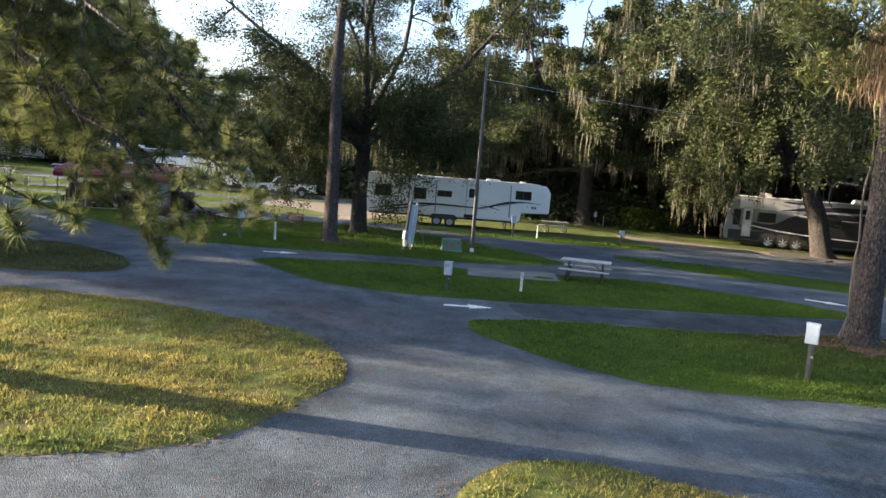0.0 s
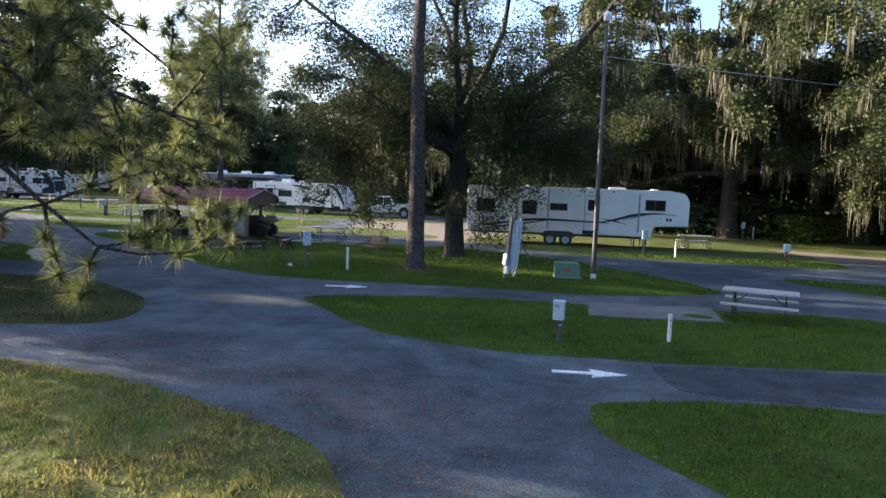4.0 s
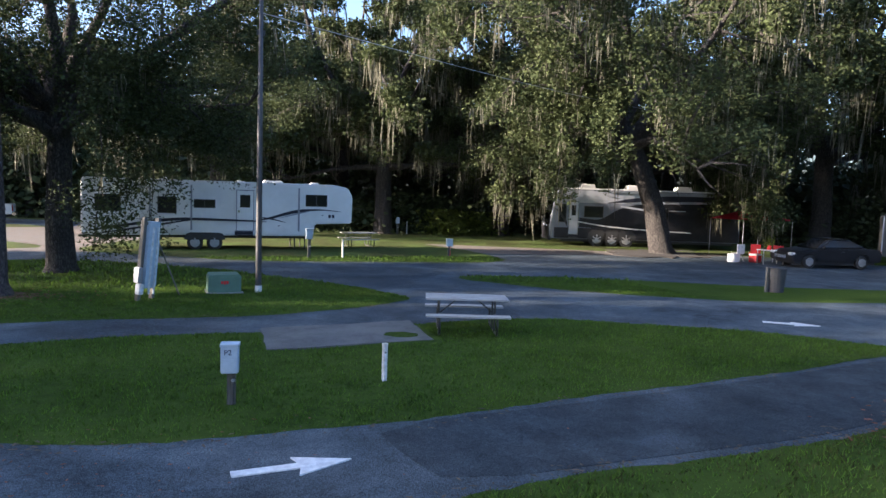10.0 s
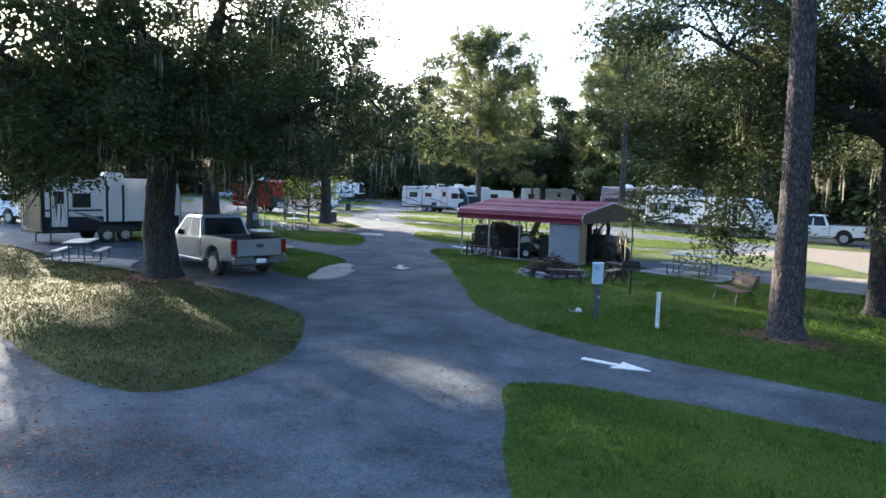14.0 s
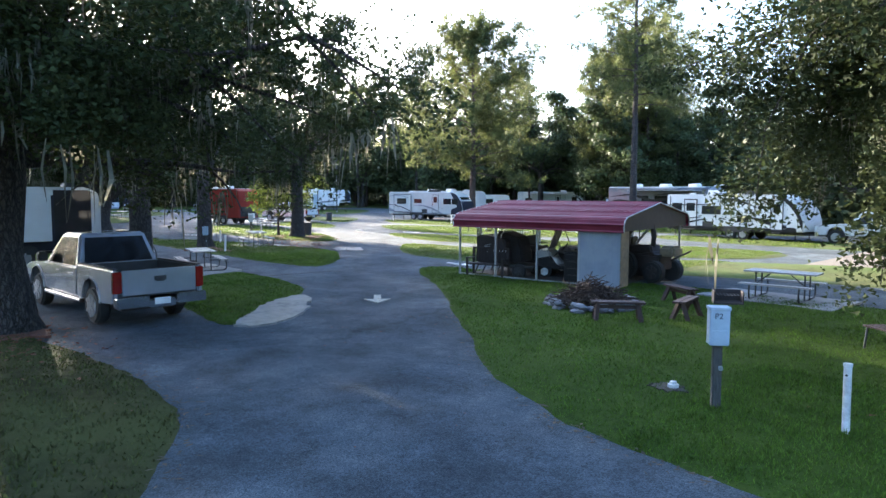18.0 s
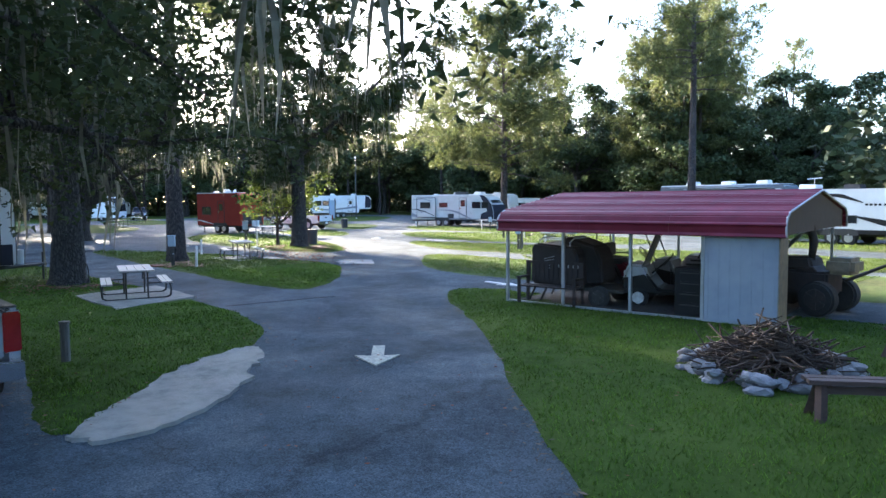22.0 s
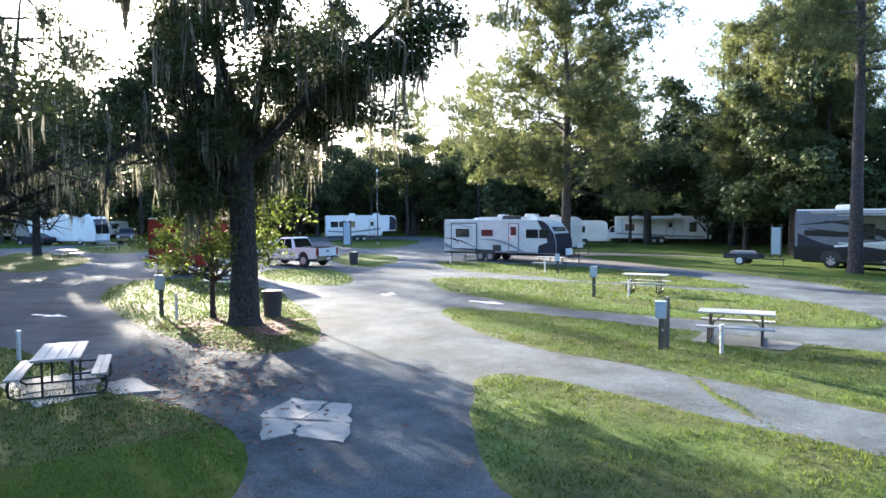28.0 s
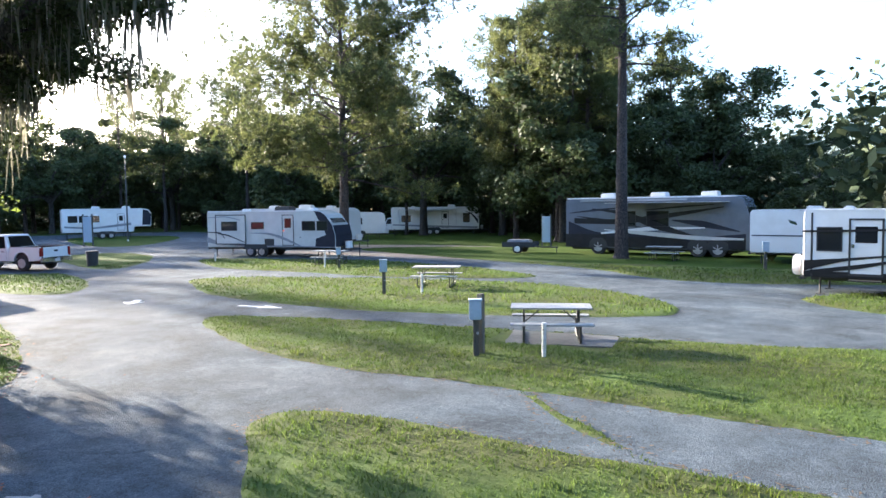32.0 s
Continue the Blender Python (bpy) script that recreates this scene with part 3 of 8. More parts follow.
def oak(name, label, height, spread, girth, seed, leaves=16000, leaf=0.2, fork=0.28, moss=0, low=0.3, leafmat="oak_leaf", lean=(0, 0), category="oak tree", moss_len=(0.4, 1.5), twigs=3, loose=0.16,
        skirts=(), flat=0.6, moss_wide=0.028, nl=0, rise=0.0):
    """A spreading live oak: trunk, limbs, a crown of small leaves in uneven clumps, and hanging moss.
    skirts: drooping outer boughs as (from degrees, to degrees, how many, reach, lowest height)."""
    rng = np.random.default_rng(seed)
    tree = thing(name, label, category)
    fz = height * fork
    top = Vector((lean[0], lean[1], fz))
    trunk = [Vector((0, 0, -0.1)), Vector((lean[0] * 0.03, lean[1] * 0.03, 0.25)), Vector((lean[0] * 0.2, lean[1] * 0.2, fz * 0.35)) + Vector(rng.normal(0, 0.06, 3)), Vector((lean[0] * 0.55, lean[1] * 0.55, fz * 0.7)), top]
    tubes("trunk", [(trunk, [girth * 1.5, girth * 1.12, girth * 0.95, girth * 0.88, girth * 0.85], 12)], M["oak_bark"], tree, "rough grey-brown trunk")
    tips, limbs, thin = [], [], []
    nl = nl or int(rng.integers(9, 12))
    for i in range(nl):
        a = 2 * math.pi * (i + rng.uniform(-0.3, 0.3)) / nl
        up = (0.3, 1.0, 0.55, 1.9)[i % 4] * rng.uniform(0.75, 1.3) if i else 3.0
        up += rise
        way = Vector((math.cos(a), math.sin(a), up))
        ln = (spread * 0.92 if up < 0.8 else (height - fz) * 0.9) * rng.uniform(0.8, 1.1)
        limb = bent(rng, top - Vector((0, 0, rng.uniform(0, 0.25) * fz)), way, ln, 6, droop=0.03 if up < 1 else -0.02)
        r0 = girth * rng.uniform(0.38, 0.55)
        limbs.append((limb, [r0 * (1 - 0.14 * k) for k in range(7)], 7 if twigs > 2 else 4))
        for k in range(2, 7):
            for _ in range(twigs):
                w = Vector(rng.normal(0, 1, 3)) + Vector((math.cos(a), math.sin(a), 0.25))
                sub = bent(rng, limb[k], w, spread * rng.uniform(0.22, 0.42), 3, droop=0.08)
                thin.append((sub, [r0 * 0.3, r0 * 0.2, r0 * 0.12, 0.012], 3))
                tips += [sub[2], sub[3]]
    tips = np.array([tuple(t) for t in tips])
    tips = tips[tips[:, 2] > height * low * rng.uniform(0.7, 1.15, len(tips))]
    per = max(1, leaves // len(tips))
    rad = spread * loose
    off = rng.normal(0, 1, (len(tips), per, 3))
    off /= np.linalg.norm(off, axis=2)[:, :, None]
    off *= (rng.uniform(0, 1, (len(tips), per, 1)) ** 0.5) * rad * rng.uniform(0.6, 1.4, (len(tips), 1, 1))
    off[:, :, 2] *= flat
    pts = (tips[:, None] + off).reshape(-1, 3)
    hang = []
    for a0, a1, count, reach, bottom in skirts:
        for k in range(count):
            a = radians(a0 + (a1 - a0) * (k + rng.uniform(0.1, 0.9)) / count)
            out, end = reach * rng.uniform(0.82, 1.12), bottom * rng.uniform(0.8, 1.5)
            at = [(0.0, fz * 0.9), (0.35, fz * 1.25), (0.65, fz * 1.3), (0.85, fz * 1.05), (0.95, (fz + end) * 0.52), (1.0, end)]
            bough = [Vector((top.x * (1 - f) + out * f * math.cos(a), top.y * (1 - f) + out * f * math.sin(a), z)) + Vector(rng.normal(0, 0.15, 3)) for f, z in at]
            limbs.append((bough, [girth * v for v in (0.24, 0.18, 0.12, 0.07, 0.04, 0.02)], 6))
            for f in np.linspace(0.42, 1.0, 11):
                q = f * 5
                p = bough[min(4, int(q))].lerp(bough[min(4, int(q)) + 1], q - min(4, int(q)))
                for _ in range(3):
                    c = np.array(tuple(p)) + rng.normal(0, 1, 3) * np.array([0.42, 0.42, 0.3])
                    c[2] = max(c[2], end)
                    n = int(160 * rng.uniform(0.5, 1.5) * (1.35 - 0.8 * f))
                    hang.append(c + rng.normal(0, 1, (n, 3)) * np.array([0.2, 0.2, 0.3]))
    if hang:
        hang = np.concatenate(hang)
        pts = np.concatenate([pts, hang[hang[:, 2] > 0.7]])
    if twigs > 2:
        for one in limbs:
            tubes("limb", [one], M["oak_bark"], tree)
        tagged(tubes("brushwood", thin, M["oak_bark"], tree, "thin dark twigs"), kind="stuff")
    else:
        tagged(tubes("branchwork", limbs + thin, M["oak_bark"], tree, "dark limbs and twigs"), kind="stuff")
    tagged(quads("crown", leaf_tris(pts, leaf, rng), M[leafmat], tree, "small dark green leaves in uneven clumps", per=3), kind="stuff")
    if moss:
        at = pts[rng.integers(0, len(pts), moss)] * 1.0
        tagged(quads("moss", moss_quads(at, rng, *moss_len, moss_wide), M["moss"], tree, "grey-green hanging moss"), kind="stuff")
    return tree


def pine(name, label, height, crown_from, spread, girth, seed, tufts=1800, needles=9, needle=0.3, mat="pine_needle", lean=(0, 0), reach=(), thin=0.085, nb=46):
    """A tall pine: straight bare trunk, whorled boughs, needle tufts at their ends."""
    rng = np.random.default_rng(seed)
    tree = thing(name, label, "pine tree")
    lean = Vector((*lean, 0))
    path = [lean * (k / 8) + Vector((rng.normal(0, 0.05), rng.normal(0, 0.05), -0.1 + height * k / 8)) for k in range(9)]
    path.insert(1, lean * 0.02 + Vector((0, 0, 0.35)))
    radii = [girth * 1.45, girth * 1.1] + [girth * (1 - 0.1 * k) for k in range(1, 9)]
    parts, ends = [(path, radii, 12)], []
    fine = []
    for i in range(nb):
        f = (i + rng.uniform(0, 1)) / nb
        z = crown_from + (height - crown_from) * f
        a = i * 2.4 + rng.uniform(-0.5, 0.5)
        ln = spread * (0.12 + 0.9 * math.sqrt(1 - f ** 2.6)) * rng.uniform(0.6, 1.08) * (0.7 + 0.3 * min(1, f * 4))
        base = lean * (z / height) + Vector((0, 0, z))
        bough = bent(rng, base, (math.cos(a), math.sin(a), 0.15 + 0.75 * f), ln, 5, droop=0.02, wild=0.12)
        r = girth * 0.22 * (1 - 0.5 * f)
        parts.append((bough, [r, r * 0.8, r * 0.6, r * 0.45, r * 0.3, 0.012], 5))
        for k in (2, 3, 4, 5):
            for _ in range(3):
                sub = bent(rng, bough[k], Vector(rng.normal(0, 0.7, 3)) + Vector((math.cos(a), math.sin(a), 0.25)), ln * rng.uniform(0.15, 0.38), 2)
                parts.append((sub, [r * 0.3, r * 0.2, 0.008], 3))
                ends += [sub[1], sub[2]]
    for end in reach:
        end = Vector(end)
        start = Vector((0, 0, end.z + 1.0 + 0.12 * end.to_2d().length))
        bough = [start.lerp(end, k / 9) + Vector((0, 0, 0.9 * math.sin(math.pi * (k / 9) ** 0.7) - 0.25 * (k / 9) ** 3)) + Vector(rng.normal(0, 0.07, 3)) for k in range(10)]
        parts.append((bough, [girth * (0.26 - 0.024 * k) for k in range(10)], 7))
        for k in range(3, 10):
            for _ in range(3):
                sub = bent(rng, bough[k], Vector(rng.normal(0, 0.8, 3)) + (end - start).normalized() * 0.8 + Vector((0, 0, -0.15)), rng.uniform(0.5, 1.3), 3)
                parts.append((sub, [0.022, 0.016, 0.012, 0.006], 4))
                fine += [sub[1], sub[2], sub[2].lerp(sub[3], 0.5), sub[3]]
    ends = np.array([tuple(e) for e in ends])
    per = max(1, tufts // len(ends))
    c = (ends[:, None] + rng.normal(0, 0.24, (len(ends), per, 3))).reshape(-1, 3)
    c = np.repeat(c, needles, 0)
    d = rng.normal(0, 1, c.shape)
    d[:, 2] += 0.35
    d /= np.linalg.norm(d, axis=1)[:, None]
    s = np.cross(d, rng.normal(0, 1, c.shape))
    s /= np.linalg.norm(s, axis=1)[:, None]
    ln = needle * rng.uniform(0.7, 1.3, (len(c), 1))
    tri = np.stack([c - s * needle * thin, c + s * needle * thin, c + d * ln], 1)
    if fine:
        # brushes of long fine needles along the low boughs
        c = np.repeat(np.array([tuple(e) for e in fine]) + rng.normal(0, 0.05, (len(fine), 3)), 110, 0)
        d = rng.normal(0, 1, c.shape)
        d[:, 2] += 0.1
        d /= np.linalg.norm(d, axis=1)[:, None]
        s = np.cross(d, rng.normal(0, 1, c.shape))
        s *= 0.0055 / np.linalg.norm(s, axis=1)[:, None]
        tri = np.concatenate([tri, np.stack([c - s, c + s, c + d * 0.23 * rng.uniform(0.7, 1.2, (len(c), 1))], 1)])
    tubes("trunk", parts[:1], M["pine_bark"], tree, "plated reddish-grey trunk")
    tagged(tubes("branchwork", parts[1:], M["pine_bark"], tree, "thin crooked boughs"), kind="stuff")
    tagged(quads("crown", tri, M[mat], tree, "long green needles in open tufts", per=3), kind="stuff")
    return tree


def put(ob, x, y, turn=0.0, size=1.0, z=0.0):
    ob.matrix_world = pose(x, y, z, 0, 0, turn) @ Matrix.Scale(size, 4)
    return ob


def again(ob, x, y, turn=0.0, size=1.0, z=0.0, label=""):
    c = copy_thing(ob, pose(x, y, z, 0, 0, turn))
    c.scale = (size, size, size)
    if label:
        c["label"] = label
    return c


# trees of the sites
put(pine("pine", "tall bare-stemmed pine in a ring of bark mulch", 22, 14, 3.6, 0.33, 3), -4.05, 31.0)
put(oak("live_oak", "dark live oak with drooping leafy boughs beside the power panel", 20, 7.2, 0.42, 5, nl=15, leaves=180000, leaf=0.085, moss=120, low=0.2,
        skirts=[(205, 240, 3, 4.9, 1.5), (150, 200, 5, 6.0, 3.0), (-72, -35, 3, 3.6, 1.4), (30, 75, 2, 6.5, 3.6)]), -3.35, 36.2)
put(pine("pine", "thick pine with a vine climbing its trunk", 17, 6.5, 4.2, 0.38, 7, tufts=5000), 12.55, 16.8)
put(oak("live_oak", "leaning live oak hung with moss in front of the motor coach", 19, 11, 0.6, 11, leaves=80000, leaf=0.14, moss=900, moss_len=(0.6, 2.2), lean=(-2.6, 0.6), fork=0.36, low=0.3,
        # The second skirt, to the west, is added to shade the motor coach.
        loose=0.12, skirts=[(-70, 40, 10, 5.6, 2.1), (135, 215, 7, 8.6, 3.2)]), 25.8, 42.9)
put(oak("live_oak", "big shady live oak hung with moss beside the grey pickup", 16, 7.6, 0.48, 13, nl=16, leaves=180000, leaf=0.09, moss=420, low=0.22,
        skirts=[(190, 250, 4, 4.8, 2.2), (-70, 10, 4, 4.6, 3.4), (195, 255, 6, 8.4, 4.6)]), -20.1, 23.7)
put(oak("live_oak", "live oak beside the picnic slab", 15, 6.0, 0.45, 17, leaves=80000, leaf=0.075, moss=300, low=0.34), -32.4, 31.0)
put(pine("pine", "tall pine beside the sewer posts", 21, 9, 3.6, 0.36, 19, tufts=3000), -38.2, 36.5)
put(oak("live_oak", "mossy live oak with a litter bin beside it", 15, 5.4, 0.42, 23, leaves=92000, leaf=0.105, moss=900, low=0.42, fork=0.33, moss_len=(0.5, 1.7),
        skirts=[(130, 330, 4, 1.5, 2.7)]), -42.4, 44.8)
put(pine("pine", "tall bare-stemmed pine beside the gravel road", 26, 11, 5.4, 0.36, 29, tufts=6500, needles=8, needle=0.36), -37, 77.6)
put(pine("pine", "broad-crowned tall pine behind the travel trailer", 20.0, 5.2, 8.8, 0.4, 31, tufts=18500, needles=9, needle=0.32, nb=76, thin=0.1), -57.8, 78)
# Added pine: place and high crown chosen to cast shade on the first road.
put(pine("pine", "added tall thin pine that dapples the first road with shade", 18.5, 12.6, 3.2, 0.26, 37, tufts=1500, nb=30), -55, 18.2)
put(oak("live_oak", "forked oak with hanging moss over the west lane", 15, 7.8, 0.55, 61, leaves=52000, leaf=0.12, nl=15, rise=0.55, moss=900, low=0.38, fork=0.16, lean=(-0.3, 0.4), moss_len=(0.6, 2.2)), -59.5, 38.4)
put(oak("sapling_oak", "young yellow-green oak shoots round the mossy trunk", 5.2, 2.4, 0.09, 67, leaves=5200, leaf=0.11, low=0.42, leafmat="young_leaf", category="young tree"), -44.4, 44.6)
# the pine whose low boughs hang before the first stretch
put(pine("pine", "pine with long low boughs of drooping needles", 17, 6.0, 4.4, 0.34, 71, tufts=4200, needles=10, needle=0.26, thin=0.05,
         reach=[(4.3, 2.2, 2.9), (5.25, -2.2, 4.9), (4.64, -1.4, 3.6), (3.61, -3.4, 3.8), (3.7, -0.6, 5.6), (3.78, -0.4, 4.4), (4.64, 0.9, 4.3), (3.44, -2.0, 4.6), (3.78, 4.2, 5.0), (4.04, -0.2, 3.0), (4.3, 3.4, 4.1), (4.47, 4.0, 3.3)]), -7.4, 9.5)

oak_a = put(oak("live_oak", "moss-hung live oak at the edge of the woods", 20, 9, 0.55, 41, leaves=60000, leaf=0.2, moss=650, low=0.24, moss_len=(0.8, 2.8), moss_wide=0.035, loose=0.115, flat=0.75, twigs=2), 2, 59)
oak_b = put(oak("live_oak", "moss-hung live oak at the edge of the woods", 22, 9.5, 0.6, 43, leaves=60000, leaf=0.2, moss=650, low=0.24, moss_len=(0.8, 2.8), moss_wide=0.035, loose=0.115, flat=0.75, twigs=2), 13, 57)
wood_a = put(oak("woodland_tree", "leafy tree of the dark woods", 19, 7, 0.4, 47, leaves=17000, leaf=0.32, low=0.1, loose=0.24, leafmat="wood_leaf", category="tree", twigs=1), -75, 116)
wood_b = put(oak("woodland_tree", "leafy tree of the dark woods", 17, 6, 0.35, 53, leaves=17000, leaf=0.32, low=0.08, loose=0.24, leafmat="wood_leaf", category="tree", twigs=1), -60, 120)
wood_p = put(pine("woodland_pine", "slender pine of the dark woods", 23, 9, 4.2, 0.25, 59, tufts=2400, needles=6, needle=0.42, nb=34), -50, 112)
rng = np.random.default_rng(5)
for x, y, k, s in ((22, 57, "a", 1.1), (33, 55, "b", 1.05), (42, 47, "a", 1.25), (46, 36, "b", 1.25), (-12, 74, "b", 0.85), (47, 24, "a", 1.25), (39, 60, "b", 1.2), (12, 67, "a", 1.2), (27, 66, "b", 1.2),
                   # Oaks at x -66, -76, -47 and -80 are added to shade roads and lawns.
                   (-66, 34, "a", 0.8), (-76, 40.5, "b", 0.75), (-92, 47.2, "a", 0.66), (-47, 29.5, "b", 0.55), (-80, 35, "b", 0.75)):
    again(oak_a if k == "a" else oak_b, x, y, rng.uniform(0, 360), s)
for i in range(54):
    f = i / 53
    x, y = (-160 + 150 * f, 122 - 24 * f + 8 * math.sin(i * 1.7))
    low = x > -38
    again((wood_a, wood_b, wood_a if low else wood_p)[i % 3], x, y + rng.uniform(-4, 10), rng.uniform(0, 360), rng.uniform(0.8, 1.15) * (0.45 if -36 < x < -26 else 0.72 if low else 1.0))
for i in range(16):
    again((wood_a, wood_b, wood_p)[i % 3], -140 + rng.uniform(-12, 12), 10 + 6.5 * i, rng.uniform(0, 360), rng.uniform(0.75, 1.0))
for x, y, k, s in ((-62, 110, 2, 1.05), (-52, 104.5, 2, 1.1), (-49.5, 108, 2, 1.15), (-46, 98, 2, 1.0), (-44, 111, 0, 0.9), (-38, 108, 1, 0.55), (-19, 92, 1, 0.62), (-12, 84, 0, 0.62), (-5, 76, 1, 0.7)):
    again((wood_a, wood_b, wood_p)[k], x, y, rng.uniform(0, 360), s)


for x, y, k, s in ((-96, 104, 2, 1.0), (-88, 108, 2, 1.1), (-104, 110, 2, 1.05), (-112, 112, 2, 1.0), (-92, 114, 0, 1.05), (-100, 116, 1, 1.1), (-80, 112, 2, 1.0),
                   (-36, 99, 0, 0.72), (-28, 98, 1, 0.55), (-118, 100, 2, 0.95), (-122, 92, 0, 0.95)):
    again((wood_a, wood_b, wood_p)[k], x, y, rng.uniform(0, 360), s)


edge_pine = put(pine("pine", "tall sunlit pine at the wood's edge", 22, 7.5, 4.6, 0.3, 83, tufts=9000, needles=8, needle=0.34, nb=54, thin=0.1), -47.7, 94.7)
for x, y, s in ((-44.9, 94.3, 0.9), (-53, 97.4, 0.9)):
    again(edge_pine, x, y, rng.uniform(0, 360), s)
for x, y, k, s in ((-117, 108, 0, 1.1), (-112, 103, 2, 1.0), (-123, 99, 1, 1.15), (-127, 91, 2, 1.1), (-130, 82, 0, 1.1), (-124, 86, 2, 0.95), (-133, 75, 1, 1.15), (-134, 68, 2, 1.0), (-108, 113, 1, 1.2), (-136, 60, 0, 1.0)):
    again((wood_a, wood_b, wood_p)[k], x, y, rng.uniform(0, 360), s)


def bank(name, label, line, deep, high, n, leaf, mat, seed):
    """A far belt of leaves along a line, thicker low down, with an uneven top."""
    rs = np.random.default_rng(seed)
    pts = np.array(line, float)
    seg = np.linalg.norm(np.diff(pts, axis=0), axis=1)
    run = np.concatenate([[0], np.cumsum(seg)])
    s = rs.uniform(0, run[-1], n)
    x, y = np.interp(s, run, pts[:, 0]), np.interp(s, run, pts[:, 1])
    top = high * (0.72 + 0.2 * np.sin(s * 0.21) + 0.14 * np.sin(s * 0.53 + 2))
    z = rs.uniform(0, 1, n) ** 1.3 * top
    c = np.stack([x + rs.normal(0, deep, n), y + rs.normal(0, deep, n), z], 1)
    ob = quads(name, leaf_quads(c, leaf, rs), M[mat])
    return tagged(ob, label, "woods", kind="stuff")


bank("far_woods", "dense dark woods closing the view", [(-175, -20), (-172, 60), (-168, 138), (-90, 140), (-20, 118), (10, 92), (40, 78), (64, 56), (70, 10), (60, -30)], 4.0, 16, 110000, 0.6, "dark_leaf", 3)
bank("far_woods", "dark woods beyond the west road", [(-150, -30), (-148, 30), (-150, 75), (-140, 118)], 3.0, 20, 40000, 0.6, "dark_leaf", 12)
bank("understory", "low scrub under the moss oaks", [(-4, 69), (4, 63), (14, 60), (21, 61), (36, 58), (44, 50), (50, 38)], 1.6, 4.5, 26000, 0.26, "dark_leaf", 4)
bank("understory", "dark thicket behind the moss oaks", [(-24, 78), (0, 71), (14, 70), (30, 70), (44, 61), (54, 47), (57, 30)], 2.0, 10, 34000, 0.5, "dark_leaf", 14)
bank("shrubs", "yellow-green shrubs at the wood's edge", [(16.5, 56.5), (22, 57.5)], 0.7, 2.2, 2600, 0.2, "young_leaf", 6)
bank("understory", "low scrub along the north woods", [(-110, 112), (-84, 112), (-60, 116), (-30, 104), (-14, 88), (-6, 74)], 2.0, 4.5, 16000, 0.42, "dark_leaf", 7)
bank("far_woods", "woods behind the first site", [(-70, -30), (-20, -40), (30, -40), (60, -30)], 4.0, 14, 9000, 0.9, "wood_leaf", 9)


LATTICE = np.random.default_rng(99).random((257, 257))


def patchy(x, y, size):
    """Smooth chance between 0 and 1 over the ground, in patches of a size."""
    u, v = x / size, y / size
    i, j = np.floor(u).astype(int), np.floor(v).astype(int)
    f, g = u - i, v - j
    f, g = f * f * (3 - 2 * f), g * g * (3 - 2 * g)
    i, j = i % 256, j % 256
    return (LATTICE[i, j] * (1 - f) + LATTICE[i + 1, j] * f) * (1 - g) + (LATTICE[i, j + 1] * (1 - f) + LATTICE[i + 1, j + 1] * f) * g


def blades(name, label, x0, x1, y0, y1, per, tall, wide, seed, mat="blade", skip=None):
    """Grass blades standing on the turf of a stretch."""
    rs = np.random.default_rng(seed)
    n = int((x1 - x0) * (y1 - y0) * per)
    x, y = rs.uniform(x0, x1, n), rs.uniform(y0, y1, n)
    d = turf(x, y)
    keep = (d > 0.015) & ~((x > 2.25) & (x < 5.85) & (y > 23.4) & (y < 26)) & ~((x > -32.6) & (x < -29.8) & (y > 52.4) & (y < 54.1)) & ~((x > -30) & (x < -26.1) & (y > 30.4) & (y < 32.6))
    u, v = (x + 20.7) * 0.9898 + (y - 37.68) * 0.1426, (y - 37.68) * 0.9898 - (x + 20.7) * 0.1426
    keep &= ~((u > 0) & (u < 5.95) & (v > 0.15) & (v < 5.5))
    dry = ((y < 17.2) & (x < 1.0)) | (y < 8.6)
    worn = ((y > 41) | (x < -33)) & ~dry
    # Stretches whose olive blades carry the tree shade in their colour.
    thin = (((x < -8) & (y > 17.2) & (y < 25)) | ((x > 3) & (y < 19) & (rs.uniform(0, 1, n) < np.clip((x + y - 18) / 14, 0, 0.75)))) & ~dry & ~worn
    keep &= dry if mat == "dry_blade" else worn if mat == "worn_blade" else thin if mat == "shade_olive_blade" else ~dry & ~worn & ~thin
    thick = 0.6 * patchy(x, y, 0.16) + 0.4 * patchy(x - 7, y + 13, 0.6)
    keep &= rs.uniform(0, 1, n) < (np.clip(2.6 * (thick - 0.2), 0.3, 1.0) if mat == "dry_blade" else np.clip(2.6 * thick, 0.6, 1.0))
    x, y, d = x[keep], y[keep], d[keep]
    z = grass_height(x, y, d) - 0.005
    n = len(x)
    a = rs.uniform(0, 2 * math.pi, n)
    tuft = 0.6 * patchy(x, y, 0.22) + 0.4 * patchy(x + 31, y - 17, 0.75)
    h = tall * rs.uniform(0.5, 1.3, n) * np.clip(0.55 + d * 1.5, 0.5, 1) * np.clip(0.15 + 1.9 * tuft, 0.25, 1.9)
    w = wide * rs.uniform(0.6, 1.3, n)
    base = np.stack([x, y, z], 1)
    side = np.stack([np.cos(a) * w / 2, np.sin(a) * w / 2, 0 * a], 1)
    tip = base + np.stack([rs.normal(0, 0.45, n) * h, rs.normal(0, 0.45, n) * h, h], 1)
    tri = np.stack([base - side, base + side, tip], 1)
    return tagged(quads(name, tri, M[mat], per=3), label, "grass", kind="stuff")


